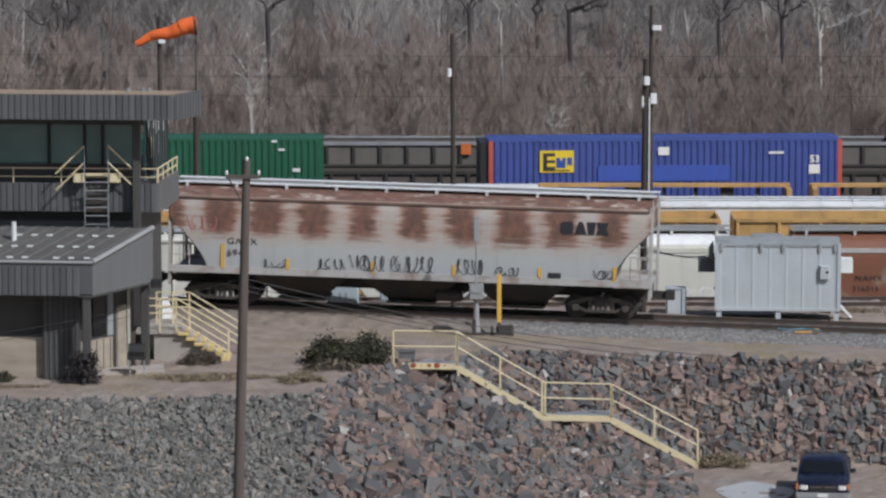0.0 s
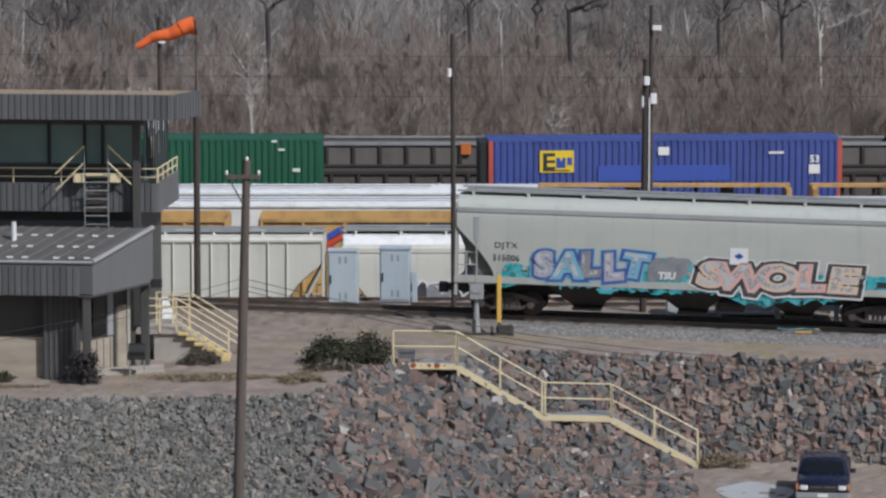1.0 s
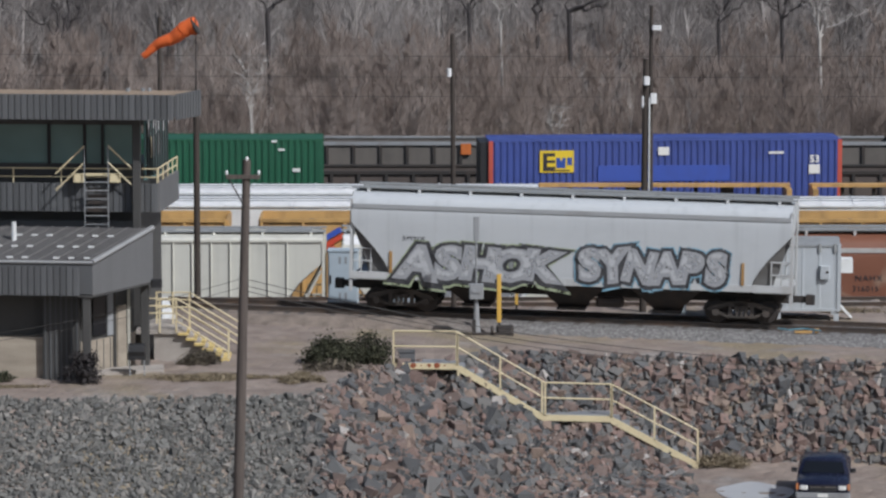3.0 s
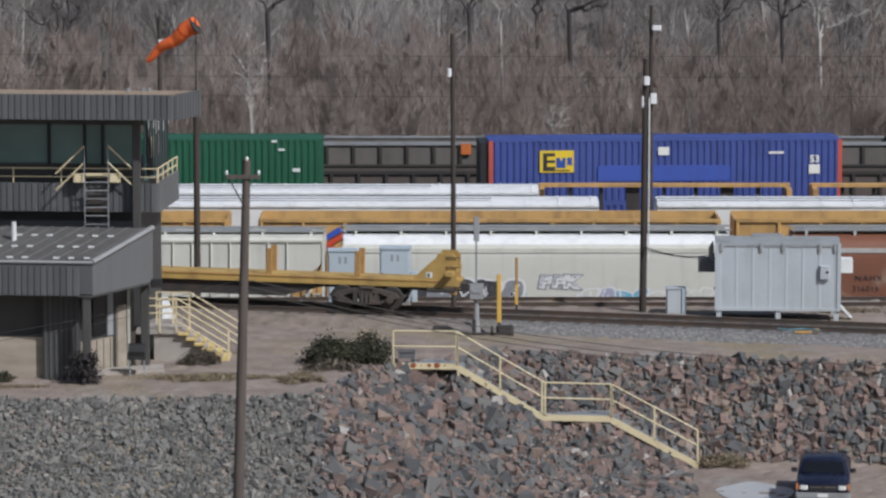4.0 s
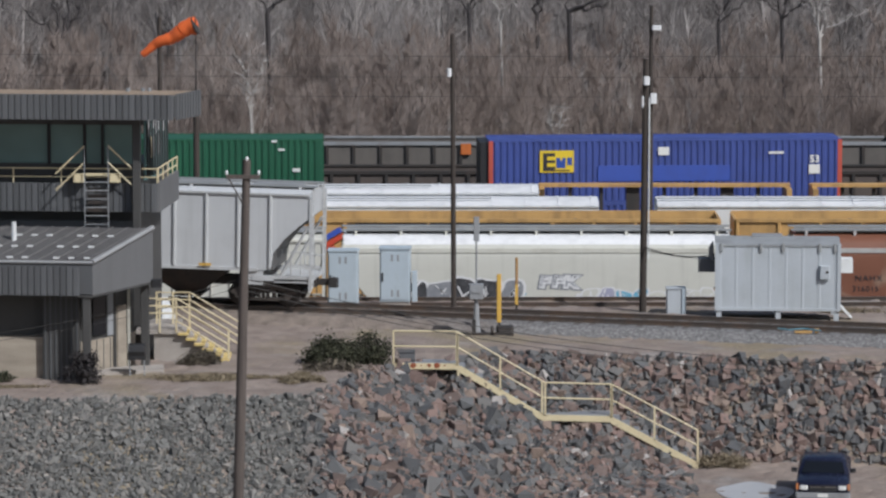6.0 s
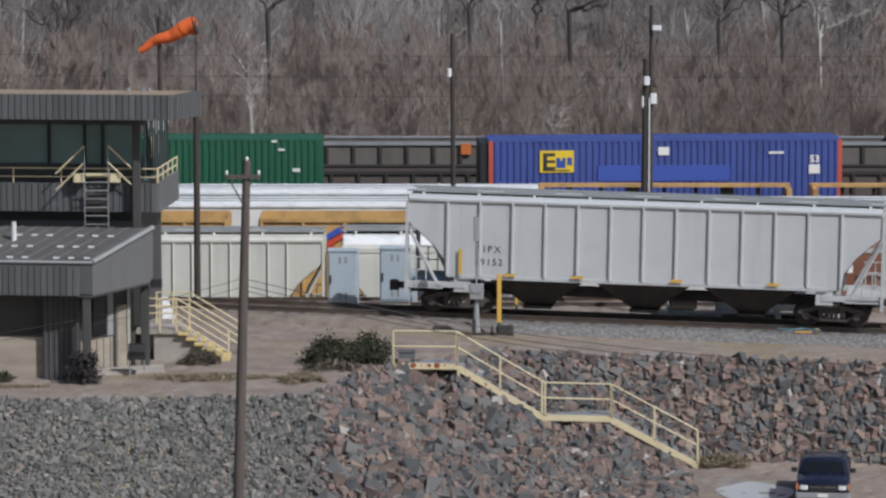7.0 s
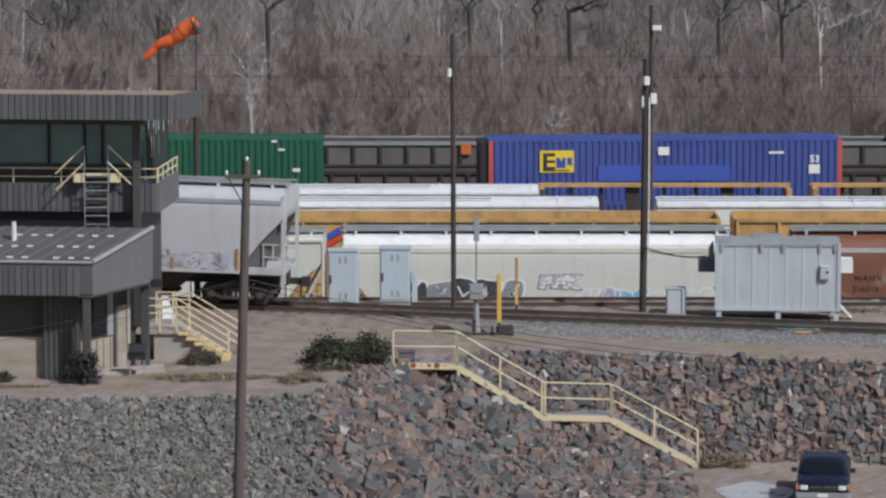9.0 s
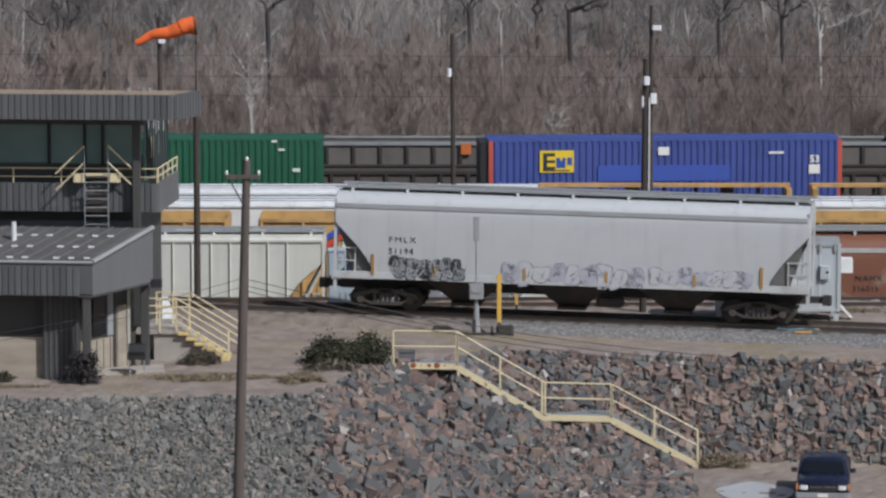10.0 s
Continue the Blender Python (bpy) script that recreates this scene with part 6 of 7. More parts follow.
marker("yellow fibreglass marker post by the switch", 1.96, -3.0, -0.04, 1.95, 0.08, ORANGE_MARK)
marker("thin brown-and-yellow marker post behind the track", 2.72, 5.3, -0.55, 2.0, 0.05, WOOD_STAKE)
part("reflector", Geo().box(-0.055, 0.055, -0.05, -0.042, 0.25, 1.0), ORANGE_MARK, bpy.data.objects["marker_post.001"])
junk = thing("retarder_hose", "pale green hose and yellow brackets by the rails", "hose", pose(12.4, -3.3, -0.18))
part("hose", Geo().tube([(-0.7, 0, 0.22), (-0.3, -0.1, 0.18), (0.2, 0.05, 0.2), (0.8, -0.1, 0.15)], 0.03, 6), spray("hose_blue_green", (0.06, 0.20, 0.26)), junk)
part("bracket", Geo().box(-0.1, 0.5, -0.05, 0.1, 0.05, 0.13).box(0.6, 0.75, -0.05, 0.1, 0.05, 0.2), CAR_YELLOW, junk)


# ---- pickup truck ----
def pickup():
    t = thing("pickup_truck", "dark navy pickup truck facing out with a dull metal bumper", "pickup truck", pose(11.86, -19.6, -3.4, 0, 0, -6))
    w = 0.84

    def ring(y, low, waist, deck, k):
        """A rounded cross-section of the body at y."""
        return [(-w * k * .96, y, low), (w * k * .96, y, low), (w * k, y, low + .12), (w * k, y, waist), (w * k * .97, y, deck - .07), (w * k * .86, y, deck - .01),
                (w * k * .45, y, deck + .025), (-w * k * .45, y, deck + .025), (-w * k * .86, y, deck - .01), (-w * k * .97, y, deck - .07), (-w * k, y, waist), (-w * k, y, low + .12)]
    part("body", Geo().loft([ring(-.10, .46, .68, .84, .92), ring(-.02, .42, .72, .90, .96), ring(.35, .40, .78, .97, 1.0), ring(.95, .40, .80, 1.01, 1.0), ring(1.3, .40, .82, 1.02, 1.0), ring(4.6, .44, .82, 1.0, .99)]), TRUCK_BLUE, t, smooth=True)
    for s in (-1, 1):
        part("hood_crease", Geo().tube([(s * .36, -.02, .915), (s * .36, .35, .985), (s * .40, .95, 1.03)], .02, 5), TRUCK_BLUE, t)

    def cab_ring(z, k, y0, y1):
        c = .10
        x = w * k
        return [(-x + c, y0, z), (x - c, y0, z), (x, y0 + c, z), (x, y1 - c, z), (x - c, y1, z), (-x + c, y1, z), (-x, y1 - c, z), (-x, y0 + c, z)]
    part("cab", Geo().loft([cab_ring(0.99, .95, 1.0, 3.0), cab_ring(1.16, .90, 1.16, 2.95), cab_ring(1.36, .80, 1.40, 2.8), cab_ring(1.41, .74, 1.5, 2.7), cab_ring(1.44, .60, 1.65, 2.5)]), TRUCK_BLUE, t, smooth=True)
    part("windscreen", Geo().add([(-.68, 1.00, 1.04), (.68, 1.00, 1.04), (.58, 1.35, 1.345), (-.58, 1.35, 1.345), (-.68, 1.08, 1.02), (.68, 1.08, 1.02), (.58, 1.43, 1.325), (-.58, 1.43, 1.325)],
                                 [(0, 1, 2, 3), (4, 5, 6, 7), (0, 1, 5, 4), (1, 2, 6, 5), (2, 3, 7, 6), (3, 0, 4, 7)]), DARK_GLASS, t)
    part("grille", Geo().box(-.42, .42, -.14, -.08, .66, .82, .02), BLACK, t)
    part("grille_bar", Geo().box(-.42, .42, -.145, -.131, .77, .79), CHROME, t)
    part("emblem", Geo().tube([(0, -.16, .78), (0, -.146, .78)], 0.06, 10), DARK_STEEL, t)
    part("bumper", Geo().box(-.86, .86, -.26, -.05, .45, .60, .05), GREY_STEEL, t, "dull metal bumper")
    part("plate", Geo().box(-.16, .16, -.275, -.262, .48, .60), LETTER_W, t, "plain pale plate")
    for s in (-1, 1):
        part("headlight", Geo().box(s * .60 - .13, s * .60 + .13, -.16, -.08, .70, .83, .04), LAMP_GLASS, t)
        part("indicator", Geo().box(s * .80 - .04, s * .80 + .04, -.12, -.05, .70, .87, .01), spray("amber", (0.6, 0.18, 0.03)), t)
        part("mirror", Geo().box(s * .92 - .09, s * .92 + .09, 1.2, 1.3, 1.02, 1.15, .03), BLACK, t)
        part("tyre", Geo().tube([(s * .80, .85, .34), (s * .60, .85, .34)], .34, 16), RUBBER, t)
        part("tyre", Geo().tube([(s * .80, 3.7, .34), (s * .60, 3.7, .34)], .34, 16), RUBBER, t)
    part("underbody", Geo().box(-.6, .6, .1, 4.4, .28, .45), BLACK, t)


pickup()
pud = []
for i in range(28):
    a = 2 * math.pi * i / 28
    pud.append((10.0 + 1.2 * math.cos(a) * (1 + 0.12 * math.sin(3 * a)), -16.6 + 1.9 * math.sin(a) * (1 + 0.1 * math.cos(4 * a))))
pm = Nodes("puddle_ice")
single("puddle", Geo().prism(pud, -3.41, -3.375), pm.done(pm.mix(pm.noise(1.2, 4), (0.40, 0.41, 0.43), (0.55, 0.56, 0.57)), 0.3), "pale grey puddle with a smooth surface", "puddle", kind="structure")

grill = thing("barbecue_grill", "black covered barbecue grill beside the annex", "barbecue", pose(-9.95, -13.9, 0.0))
part("lid", Geo().tube([(-0.25, 0, 0.82), (0.28, 0, 0.82)], 0.24, 12), BLACK, grill)
part("tub", Geo().box(-0.27, 0.3, -0.2, 0.2, 0.55, 0.78, 0.03), BLACK, grill)
for x in (-0.22, 0.25):
    part("leg", Geo().tube([(x, 0, 0), (x, 0, 0.6)], 0.025, 6), GREY_STEEL, grill)


# ---- shrubs ----
def shrub(label, x, y, z, w, d, h, count, leaf, seed, stems=14, size=0.10):
    s = thing("shrub", label, "shrub", pose(x, y, z))
    rng = np.random.default_rng(seed)
    g = Geo()
    for _ in range(stems):
        a, r = rng.uniform(0, 6.28), rng.uniform(0.3, 0.9)
        tip = (math.cos(a) * w * r, math.sin(a) * d * r, h * rng.uniform(0.5, 1.0) * (1.1 - 0.5 * r))
        g.tube([(0.1 * math.cos(a), 0.1 * math.sin(a), -0.1), (tip[0] * .5, tip[1] * .5, tip[2] * .65), tip], [0.03, 0.018, 0.006], 4)
    part("stems", g, DARK_BARK, s)
    clumps = rng.normal(0, 1, (26, 3))
    clumps /= np.linalg.norm(clumps, axis=1)[:, None]
    clumps[:, 2] = np.abs(clumps[:, 2])
    clumps *= rng.uniform(0.45, 1.0, (26, 1))
    c = clumps[rng.integers(0, 26, count)] + rng.normal(0, 0.16, (count, 3))
    c = c * np.array([w, d, h]) + np.array([0, 0, 0.12 * h])
    c[:, 2] = np.maximum(c[:, 2], 0.02)
    ax = rng.normal(0, 1, (count, 3)) * size
    bx = rng.normal(0, 1, (count, 3)) * size * 0.4
    v = np.stack([c - ax * .5, c + bx, c + ax * .5], 1).reshape(-1, 3)
    f = np.arange(count * 3).reshape(-1, 3)
    ob = new("leaves", fast_mesh("leaves", v, f, leaf))
    ob.parent = s
    return s


shrub("dark green spreading juniper shrub", -3.0, -11.2, -0.15, 1.38, 0.8, 0.98, 16000, LEAF, 1, 20, 0.075)
shrub("grey bare scrub under the juniper", -3.6, -12.6, -0.3, 1.1, 0.6, 0.5, 2600, SCRUB, 2)
shrub("low grey-green bush by the dock stair", -8.05, -11.5, -0.05, 0.75, 0.4, 0.42, 4000, SCRUB, 3, 14, 0.06)
shrub("bare dark twiggy bush at the annex corner", -11.55, -15.6, 0.0, 0.6, 0.4, 0.9, 1800, DARK_BARK, 4, 60, 0.09)
shrub("low dark weeds by the annex wall", -14.2, -15.4, 0.0, 0.5, 0.3, 0.25, 700, LEAF, 5, 8)
shrub("dry yellow weeds at the foot of the slope", 9.3, -11.7, -3.4, 1.0, 0.5, 0.35, 5000, DRY_GRASS, 6, 10, 0.05)
shrub("dry yellow weeds behind the grey shed", 15.6, 6.0, -0.9, 1.6, 0.6, 0.35, 5000, DRY_GRASS, 7, 10, 0.05)


shrub("strip of dry yellow grass before the dock stair", -7.6, -14.5, 0.0, 2.2, 0.55, 0.12, 9000, DRY_GRASS, 8, 6, 0.06)
shrub("dry yellow grass at the brink of the bank", -4.6, -15.2, -0.02, 0.7, 0.6, 0.25, 4000, DRY_GRASS, 9, 8, 0.06)
shrub("dry grass along the annex wall", -14.5, -16.4, 0.0, 2.4, 0.3, 0.08, 3000, DRY_GRASS, 10, 4, 0.05)


def parked_car():
    c = thing("parked_car", "white parked car behind the dock stair", "car", pose(-11.5, -5.6, -0.1, 0, 0, -8))
    part("body", Geo().prism([(-2.1, 0.3), (-2.15, 0.75), (-1.5, 0.9), (1.3, 0.92), (2.15, 0.9), (2.15, 0.35)], -0.85, 0.85, "xz"), WHITE, c)
    part("cabin", Geo().loft([[(-1.4, -0.78, 0.9), (2.1, -0.78, 0.9), (2.1, 0.78, 0.9), (-1.4, 0.78, 0.9)], [(-0.9, -0.66, 1.52), (1.95, -0.66, 1.52), (1.95, 0.66, 1.52), (-0.9, 0.66, 1.52)]]), WHITE, c)
    part("side_window", Geo().add([(-1.15, -0.775, 0.96), (0.95, -0.775, 0.96), (0.55, -0.66, 1.36), (-0.85, -0.66, 1.36), (-1.15, -0.74, 0.96), (0.95, -0.74, 0.96), (0.55, -0.62, 1.36), (-0.85, -0.62, 1.36)],
                                  [(0, 1, 2, 3), (4, 5, 6, 7), (0, 1, 5, 4), (1, 2, 6, 5), (2, 3, 7, 6), (3, 0, 4, 7)]), DARK_GLASS, c)
    for x in (-1.35, 1.35):
        for y in (-0.78, 0.78):
            part("wheel", Geo().tube([(x, y - 0.1, 0.32), (x, y + 0.1, 0.32)], 0.32, 14), RUBBER, c)


parked_car()


# ---- woods ----
def tree_template(rng, height, spread, limbs, twigs, trunk_r, twig_len):
    """Vertices and triangles of a bare tree: trunk, limbs, and slender twigs; the base at the origin."""
    V, Fc = [], []

    def stick(p, q, r0, r1):
        d = q - p
        a = np.cross(d, [0.3, 0.9, 0.1])
        a /= np.linalg.norm(a) + 1e-9
        b = np.cross(d, a)
        b /= np.linalg.norm(b) + 1e-9
        k = len(V)
        for o, r in ((p, r0), (q, r1)):
            for t in (0, 2.1, 4.2):
                V.append(o + (a * math.cos(t) + b * math.sin(t)) * r)
        for i in range(3):
            j = (i + 1) % 3
            Fc.append((k + i, k + j, k + 3 + j))
            Fc.append((k + i, k + 3 + j, k + 3 + i))

    def sliver(p, q, w):
        d = q - p
        a = np.cross(d, rng.normal(0, 1, 3))
        a *= w / (np.linalg.norm(a) + 1e-9)
        k = len(V)
        V.extend([p - a, p + a, q])
        Fc.append((k, k + 1, k + 2))

    spine = [np.zeros(3)]
    lean = rng.normal(0, 0.06, 3)
    for i in range(6):
        spine.append(spine[-1] + np.array([lean[0] + rng.normal(0, .05), lean[1] + rng.normal(0, .05), 1.0]) * height / 6)
    for i in range(6):
        stick(spine[i], spine[i + 1], trunk_r * (1 - i / 6.5), trunk_r * (1 - (i + 1) / 6.5))
    ends = []
    for _ in range(limbs):
        u = rng.uniform(0.15, 0.98) * 6
        i = min(int(u), 5)
        p = spine[i] + (spine[i + 1] - spine[i]) * (u - i)
        a = rng.uniform(0, 6.28)
        l = spread * rng.uniform(0.5, 1.0) * (1.15 - u / 7.5)
        d = np.array([math.cos(a), math.sin(a), rng.uniform(0.6, 1.8)])
        mid = p + d * l * 0.5
        q = mid + (d + np.array([0, 0, 0.4]) + rng.normal(0, .3, 3)) * l * 0.5
        r = trunk_r * 0.42 * (1.1 - u / 7)
        stick(p, mid, r, r * 0.7)
        stick(mid, q, r * 0.7, r * 0.25)
        ends += [(p, mid), (mid, q), (mid, q)]
    for _ in range(twigs):
        p, q = ends[rng.integers(len(ends))]
        o = p + (q - p) * rng.uniform(0, 1)
        d = np.array([rng.normal(0, .34), rng.normal(0, .34), rng.uniform(0.4, 1.4)])
        sliver(o, o + d * twig_len * rng.uniform(0.4, 1.2), rng.uniform(0.004, 0.010))
    return np.array(V), np.array(Fc)


def forest(name, label, material, seed, count, box, heights, spread, limbs, twigs, trunk_r, twig_len, forms=6):
    rng = np.random.default_rng(seed)
    shapes = [tree_template(rng, 1.0 * np.mean(heights), spread, limbs, twigs, trunk_r, twig_len) for _ in range(forms)]
    vs, fs, k = [], [], 0
    for i in range(count):
        v, f = shapes[i % forms]
        a, s = rng.uniform(0, 6.28), rng.uniform(*heights) / np.mean(heights)
        x, y = rng.uniform(box[0], box[1]), rng.uniform(box[2], box[3])
        c, sn = math.cos(a), math.sin(a)
        vs.append(np.stack([(v[:, 0] * c - v[:, 1] * sn) * s + x, (v[:, 0] * sn + v[:, 1] * c) * s + y, v[:, 2] * s - 4.4], 1))
        fs.append(f + k)
        k += len(v)
    ob = new(name, fast_mesh(name, np.concatenate(vs), np.concatenate(fs), material))
    tagged(ob, label, "woods", kind="stuff")


forest("thicket", "dense bare brown riverside thicket", THICKET, 11, 620, (-40, 40, 61, 92), (5.0, 8.6), 1.5, 18, 1250, 0.04, 0.8, 11)
forest("bare_woods", "tall bare grey-brown woodland", TALL_BARK, 12, 300, (-44, 44, 92, 125), (10, 16), 3.2, 26, 1000, 0.12, 1.4)


def lone_tree(label, x, y, h, seed, bark, spread=1.6, limbs=10, twigs=160, r=0.07, twig=0.9):
    t = thing("tree", label, "tree", pose(x, y, -4.4), "trees at the wood's edge")
    rng = np.random.default_rng(seed)
    v, f = tree_template(rng, h, spread, limbs, twigs, r, twig)
    cut = 6 * 6
    ob = new("trunk", fast_mesh("trunk", v[:36], f[:cut], bark))
    ob.parent = t
    ob = new("crown", fast_mesh("crown", v[36:], f[cut:] - 36, bark))
    ob.parent = t


def crooked_tree(label, x, y, fork, limbs, seed, bark, r):
    """A big bare tree: a trunk to the fork, then crooked limbs given by their ends, with twigs along them."""
    t = thing("tree", label, "tree", pose(x, y, -4.4), "trees at the wood's edge")
    rng = np.random.default_rng(seed)
    part("trunk", Geo().tube([(0, 0, -0.3), (0.15, 0, fork * 0.5), (0, 0, fork)], [r * 1.25, r * 1.05, r], 8), bark, t, smooth=True)
    v, f = [], []
    for dx, dz, fat in limbs:
        pts, radii = [], []
        for j in range(9):
            u = j / 8
            wob = 0.0 if j == 0 else 0.13
            pts.append((dx * u + rng.normal(0, wob), rng.normal(0, wob), fork + dz * u ** 0.8 + rng.normal(0, wob * 0.7)))
            radii.append(max(0.015, r * fat * (1 - 0.85 * u)))
        part("limb", Geo().tube(pts, radii, 6), bark, t)
        for _ in range(70):
            k = int(rng.integers(2, 8))
            o = np.array(pts[k]) + (np.array(pts[k + 1]) - np.array(pts[k])) * rng.uniform()
            d = np.array([rng.normal(0, 0.8), rng.normal(0, 0.6), rng.uniform(-0.1, 1.2)]) * rng.uniform(0.25, 1.0)
            w = np.cross(d, rng.normal(0, 1, 3))
            w *= rng.uniform(0.008, 0.018) / (np.linalg.norm(w) + 1e-9)
            n = len(v)
            v += [o - w, o + w, o + d]
            f.append((n, n + 1, n + 2))
    ob = new("crown", fast_mesh("crown", v, f, bark))
    ob.parent = t


rng0 = random.Random(8)
for i, x in enumerate((-23, -21, -19.5, -17.1, -14.6, -12.9, -10.2, -8.4, -6.2, -4.4, -2.6, 0.2, 2.8, 4.6, 6.6, 8.3, 9.8, 11.7, 13.2, 15.4, 17.5, 19.2, 21, 23, 25)):
    pale = i % 4 == 3
    lone_tree("slender pale-barked bare tree at the wood's edge" if pale else "slender grey bare tree at the wood's edge", x + rng0.uniform(-.8, .8), 60 + rng0.uniform(0, 8), rng0.uniform(5.0, 9.0), 40 + i,
              PALE_BARK if pale else TALL_BARK, 1.3, 9, 110, 0.035 if pale else 0.045, 0.8)
DARK = "big dark bare cottonwood with heavy crooked limbs"
crooked_tree(DARK, 5.18, 84.0, 9.50, [(-0.8, 1.6, 0.9), (1.2, 1.9, 0.4), (-0.2, 2.4, 0.4)], 61, DARK_BARK, 0.13)
crooked_tree(DARK, 6.98, 84.5, 9.60, [(3.3, 1.3, 1.0), (2.2, 0.3, 0.5), (0.4, 1.9, 0.5)], 62, DARK_BARK, 0.13)
crooked_tree(DARK, 1.44, 84.0, 9.60, [(0.1, 1.8, 1.0), (-1.2, 1.6, 0.4), (1.4, 1.8, 0.3)], 63, DARK_BARK, 0.12)
crooked_tree(DARK, -9.75, 85.0, 9.50, [(2.1, 1.6, 1.0), (-1.0, 1.7, 0.4)], 64, DARK_BARK, 0.13)
crooked_tree(DARK, -21.14, 84.0, 7.90, [(-0.5, 3.2, 0.8), (0.5, 3.2, 0.8), (-2.2, 2.0, 0.6), (1.6, 2.6, 0.5)], 65, DARK_BARK, 0.13)
crooked_tree(DARK, 15.29, 85.0, 8.90, [(1.0, 2.2, 0.8), (2.4, 1.7, 0.6), (-0.6, 2.2, 0.5)], 66, DARK_BARK, 0.11)
crooked_tree(DARK, 18.88, 86.0, 9.10, [(-0.9, 2.1, 0.7), (0.8, 2.1, 0.7), (2.2, 1.5, 0.6), (-2.2, 1.9, 0.5)], 67, DARK_BARK, 0.11)
PALE = "big pale sycamore with forked white limbs"
crooked_tree(PALE, 20.73, 83.0, 8.20, [(-1.0, 3.0, 0.8), (-0.1, 3.1, 0.8), (0.6, 3.1, 0.7), (2.4, 1.6, 0.5)], 68, PALE_BARK, 0.085)
crooked_tree(PALE, -9.6, 60.5, 6.3, [(-0.45, 2.4, 0.7), (0.75, 2.4, 0.7)], 69, PALE_BARK, 0.05)
crooked_tree(PALE, 3.18, 85.0, 8.90, [(-0.5, 2.2, 0.8), (0.6, 2.3, 0.6)], 70, PALE_BARK, 0.06)
crooked_tree(PALE, 5.6, 60.5, 4.6, [(-0.35, 1.6, 0.7), (0.45, 1.9, 0.7)], 71, PALE_BARK, 0.04)
gx = np.linspace(-160, 160, 161)
gz = np.linspace(0, 1, 24)
rg = np.random.default_rng(2)
hv = np.array([(x, 128 + 26 * u + rg.normal(0, 1.2), -4.5 + 24 * u + rg.normal(0, .5)) for u in gz for x in gx])
hi = (np.arange(23)[:, None] * 161 + np.arange(160)[None, :])
single_hill = new("backdrop", fast_mesh("backdrop", hv, np.stack([hi, hi + 1, hi + 162, hi + 161], -1).reshape(-1, 4), BACK_WOODS))
tagged(single_hill, "brown winter hillside of far bare woods", "woods", kind="structure")


# ---- riprap ----
def rock_shape(rng):
    """A broken block: a box whose corners are pushed about and partly cut."""
    v = np.array([(x, y, z) for x in (-1, 1) for y in (-1, 1) for z in (-1, 1)], float)
    v *= np.array([1.0, rng.uniform(0.55, 0.95), rng.uniform(0.4, 0.8)])
    v += rng.uniform(-0.40, 0.40, (8, 3))
    tip = np.array([(rng.uniform(-0.5, 0.5), rng.uniform(-0.4, 0.4), s * rng.uniform(0.55, 0.85)) for s in (-1, 1)])
    return np.concatenate([v, tip]) * 0.82


ROCK_F = np.array([(0, 4, 8), (4, 6, 8), (6, 2, 8), (2, 0, 8), (1, 3, 9), (3, 7, 9), (7, 5, 9), (5, 1, 9),
                   (0, 1, 5), (0, 5, 4), (2, 6, 7), (2, 7, 3), (0, 2, 3), (0, 3, 1), (4, 5, 7), (4, 7, 6)])


def riprap():
    rng = np.random.default_rng(21)
    slope = thing("rock_slope", "riprap bank of broken grey, blue-grey and pinkish rocks", "rock slope", kind="structure")
    shapes = [rock_shape(rng) for _ in range(10)]
    meshes = [fast_mesh("rock", s, ROCK_F, ROCK_ONE) for s in shapes]
    vs, fs, k, singles = [], [], 0, 0
    x = rng.uniform(-17.5, 17.5, 120000)
    y = rng.uniform(-27, -7.5, 120000)
    gap = edge_gap(x, y)
    z = ground_z(x, y)
    right_road = (x > 8.2 + (y + 12.5) * -0.12) & (z < -3.3)
    keep = (gap > 0.02) & (gap < 10) & ~right_road & (gap < np.where(x > 8, 3.4, 10))
    fine = x < -4.0 + 0.5 * np.sin(y)
    keep &= rng.uniform(0, 1, len(x)) < np.where(fine, 1.0, 0.6)
    x, y, z, fine = x[keep], y[keep], z[keep], fine[keep]
    for i in range(len(x)):
        size = rng.lognormal(-2.72, 0.36) if fine[i] else rng.lognormal(-2.38, 0.5)
        size = min(size, 0.40 if x[i] < 3 else 0.25)
        m = Euler(rng.uniform(0, 6.28, 3)).to_matrix()
        if singles < 300 and not fine[i] and -3 < x[i] < 8.5 and size > 0.17:
            ob = new("rock", meshes[i % 10])
            ob.parent = slope
            ob.matrix_basis = Matrix.Translation((x[i], y[i], z[i] + size * 0.25)) @ m.to_4x4() @ Matrix.Diagonal((size, size, size, 1))
            singles += 1
            continue
        v = shapes[i % 10] * rng.uniform(0.85, 1.15, (1, 3)) * size @ np.array(m).T + np.array([x[i], y[i], z[i] + size * 0.2])
        vs.append(v)
        fs.append(ROCK_F + k)
        k += 10
    ob = new("smaller_rocks", fast_mesh("smaller_rocks", np.concatenate(vs), np.concatenate(fs), ROCKS))
    ob.parent = slope
    tagged(ob, "smaller broken rocks", kind="stuff")


riprap()
single("cable_tray", Geo().tube([(-9.2, -20.2, -0.95), (-9.75, -21.6, -1.85), (-10.1, -22.6, -2.4)], 0.03, 5), GREY_STEEL, "thin pale pipe lying on the gravel bank", "pipe")


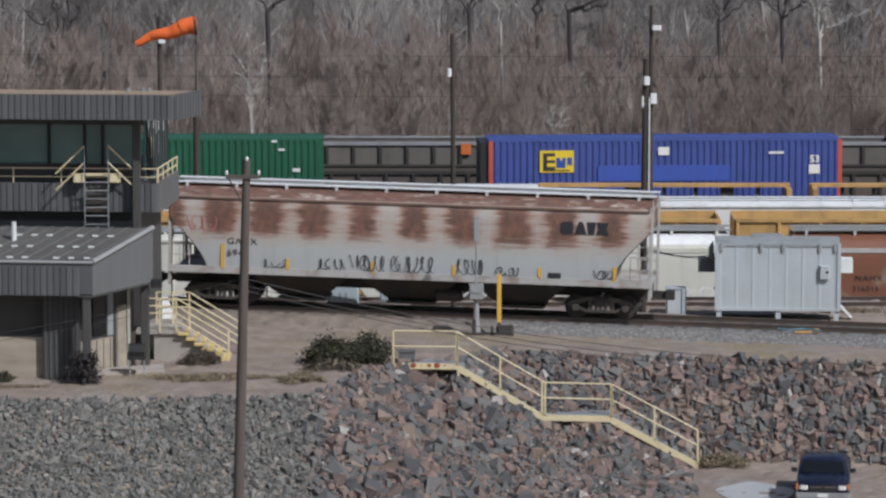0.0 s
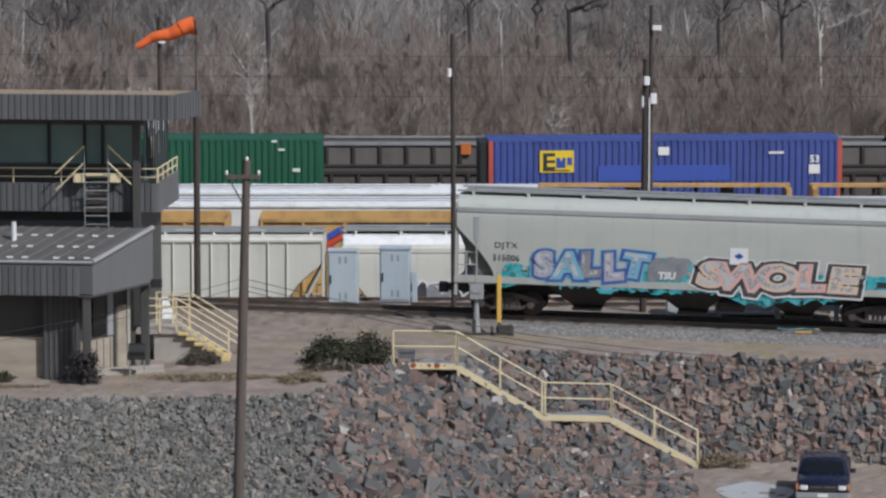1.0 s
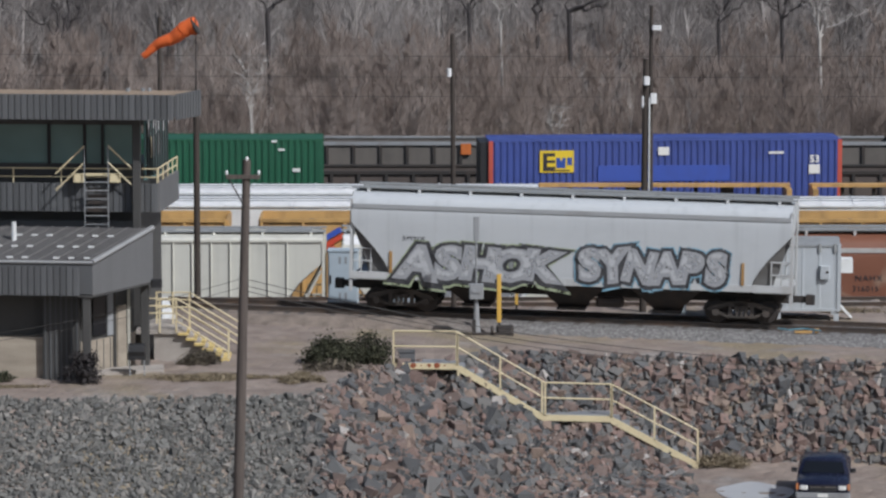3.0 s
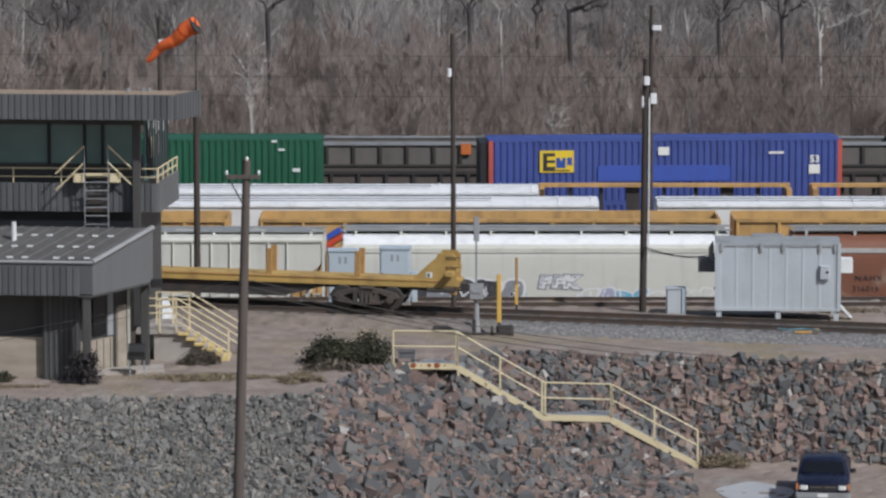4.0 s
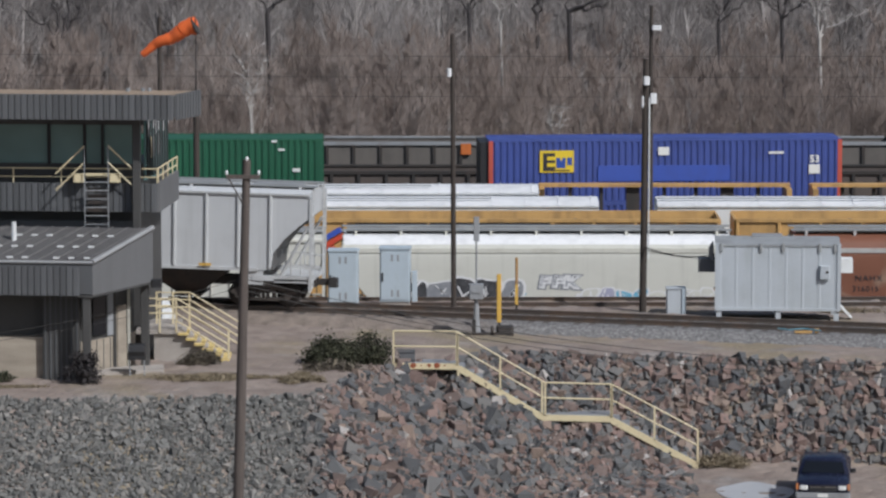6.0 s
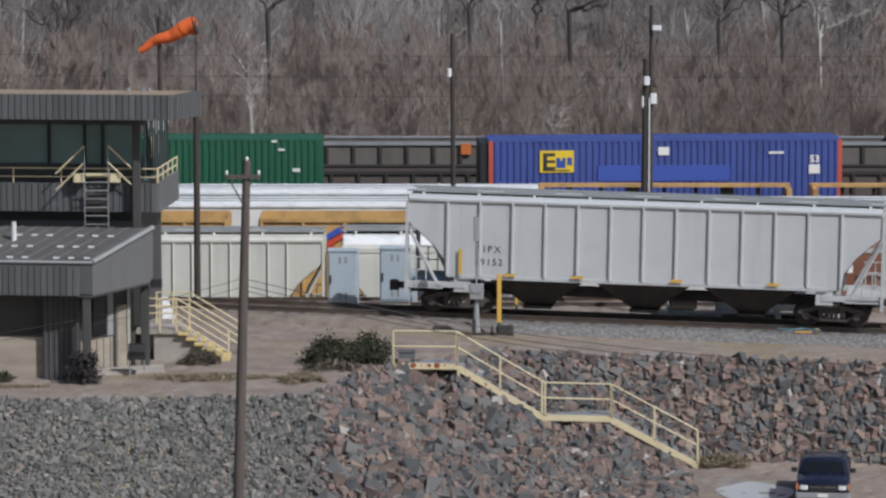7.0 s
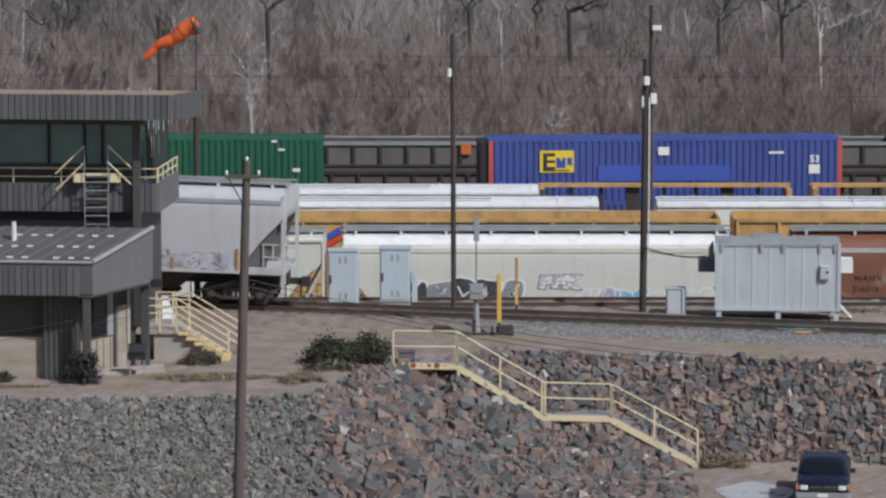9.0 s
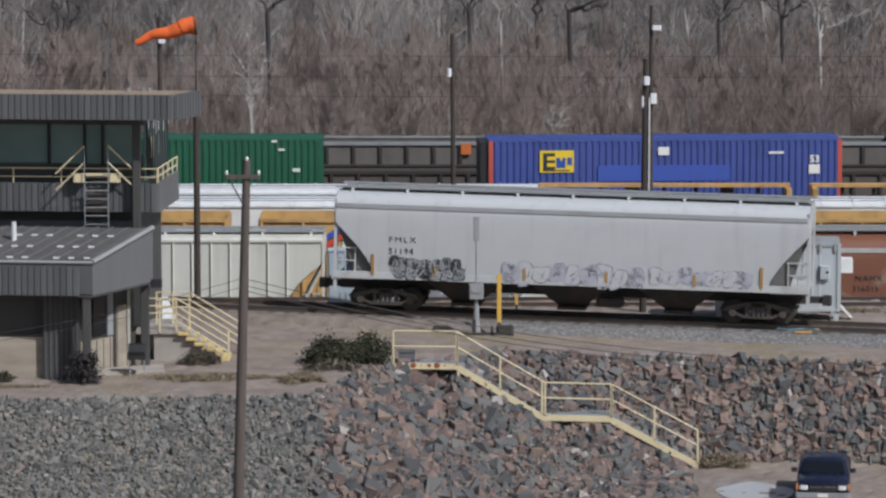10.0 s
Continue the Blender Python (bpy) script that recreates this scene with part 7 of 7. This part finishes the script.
# ---- what moves ----
def motions():
    turn = (0, math.degrees(math.atan(GRADE)), -8)

    def roll(car, rows):
        walk(car, [(t, Matrix.Translation(along(s)) @ pose(0, 0, 0, *turn)) for t, s in rows])

    def curve(t0, k, first, last):
        rows = []
        for i in range(round(first * 10), round(last * 10) + 1):
            x = i / 10 - t0
            rows.append((i / 10, ((k[0] * x + k[1]) * x + k[2]) * x + k[3]))
        return rows

    lead = [(0.0, -1.07), (0.1, 0.70), (0.2, 2.42), (0.3, 4.25), (0.4, 6.4), (0.5, 8.95), (0.6, 11.7), (0.7, 14.8), (0.8, 18.45), (0.9, 22.58), (1.0, 27.2), (1.1, 32.45), (1.2, 38.4), (1.3, 45.0), (1.5, 61), (2.0, 102), (3.0, 190), (10.0, 192)]
    roll(car_a, lead)
    roll(car_b, [(t, s - 18.25) for t, s in lead])
    roll(car_c, [(0.0, -40), (0.7, -29)] + curve(2.242, (2.1564, 5.8468, 14.6502, -10.7292), 1.3, 3.9) + [(4.4, 75), (5.2, 154), (10.0, 155)])
    roll(car_flat, [(0.0, -86), (2.5, -37), (3.1, -26.6)] + curve(4.54, (7.8475, 15.9285, 24.4477, -3.14), 3.4, 5.5) + [(6.2, 100), (7.0, 131), (10.0, 132)])
    roll(car_d, [(0.0, -118), (4.6, -39)] + curve(6.73, (6.7771, 16.1302, 24.8531, -0.77), 5.3, 7.5) + [(8.2, 84), (9.0, 108), (10.0, 109)])
    roll(car_e, [(0.0, -150), (6.0, -40)] + curve(8.16, (7.0067, 14.1384, 22.2423, -3.4471), 6.9, 9.1) + [(10.0, 85)])
    roll(car_f, [(0.0, -190), (7.6, -42)] + curve(9.4, (7.24, 7.5023, 15.0992, -8.6369), 8.4, 10.0))

    swing = [(0.0, 11.5, 0), (0.7, 14, 3), (1.3, 14, 2), (1.7, 15, 0), (2.1, 24.5, -8), (2.5, 23, -8), (3.2, 26, -10), (4.0, 30, -16), (4.5, 26, -16), (5.0, 19.5, -8), (5.5, 25, -12),
             (6.2, 22, -8), (7.0, 19, -6), (7.5, 12, 0), (7.7, 11, 2), (8.0, 31, -12), (8.5, 26.5, -10), (9.0, 26.5, -10), (9.5, 14.5, 2), (10.0, 10.5, 2)]
    walk(sock, [(t, Matrix.Translation(SOCK_AT) @ pose(0, 0, 0, 0, 0, yaw) @ pose(0, 0, 0, 0, -droop, 0)) for t, droop, yaw in swing])


motions()
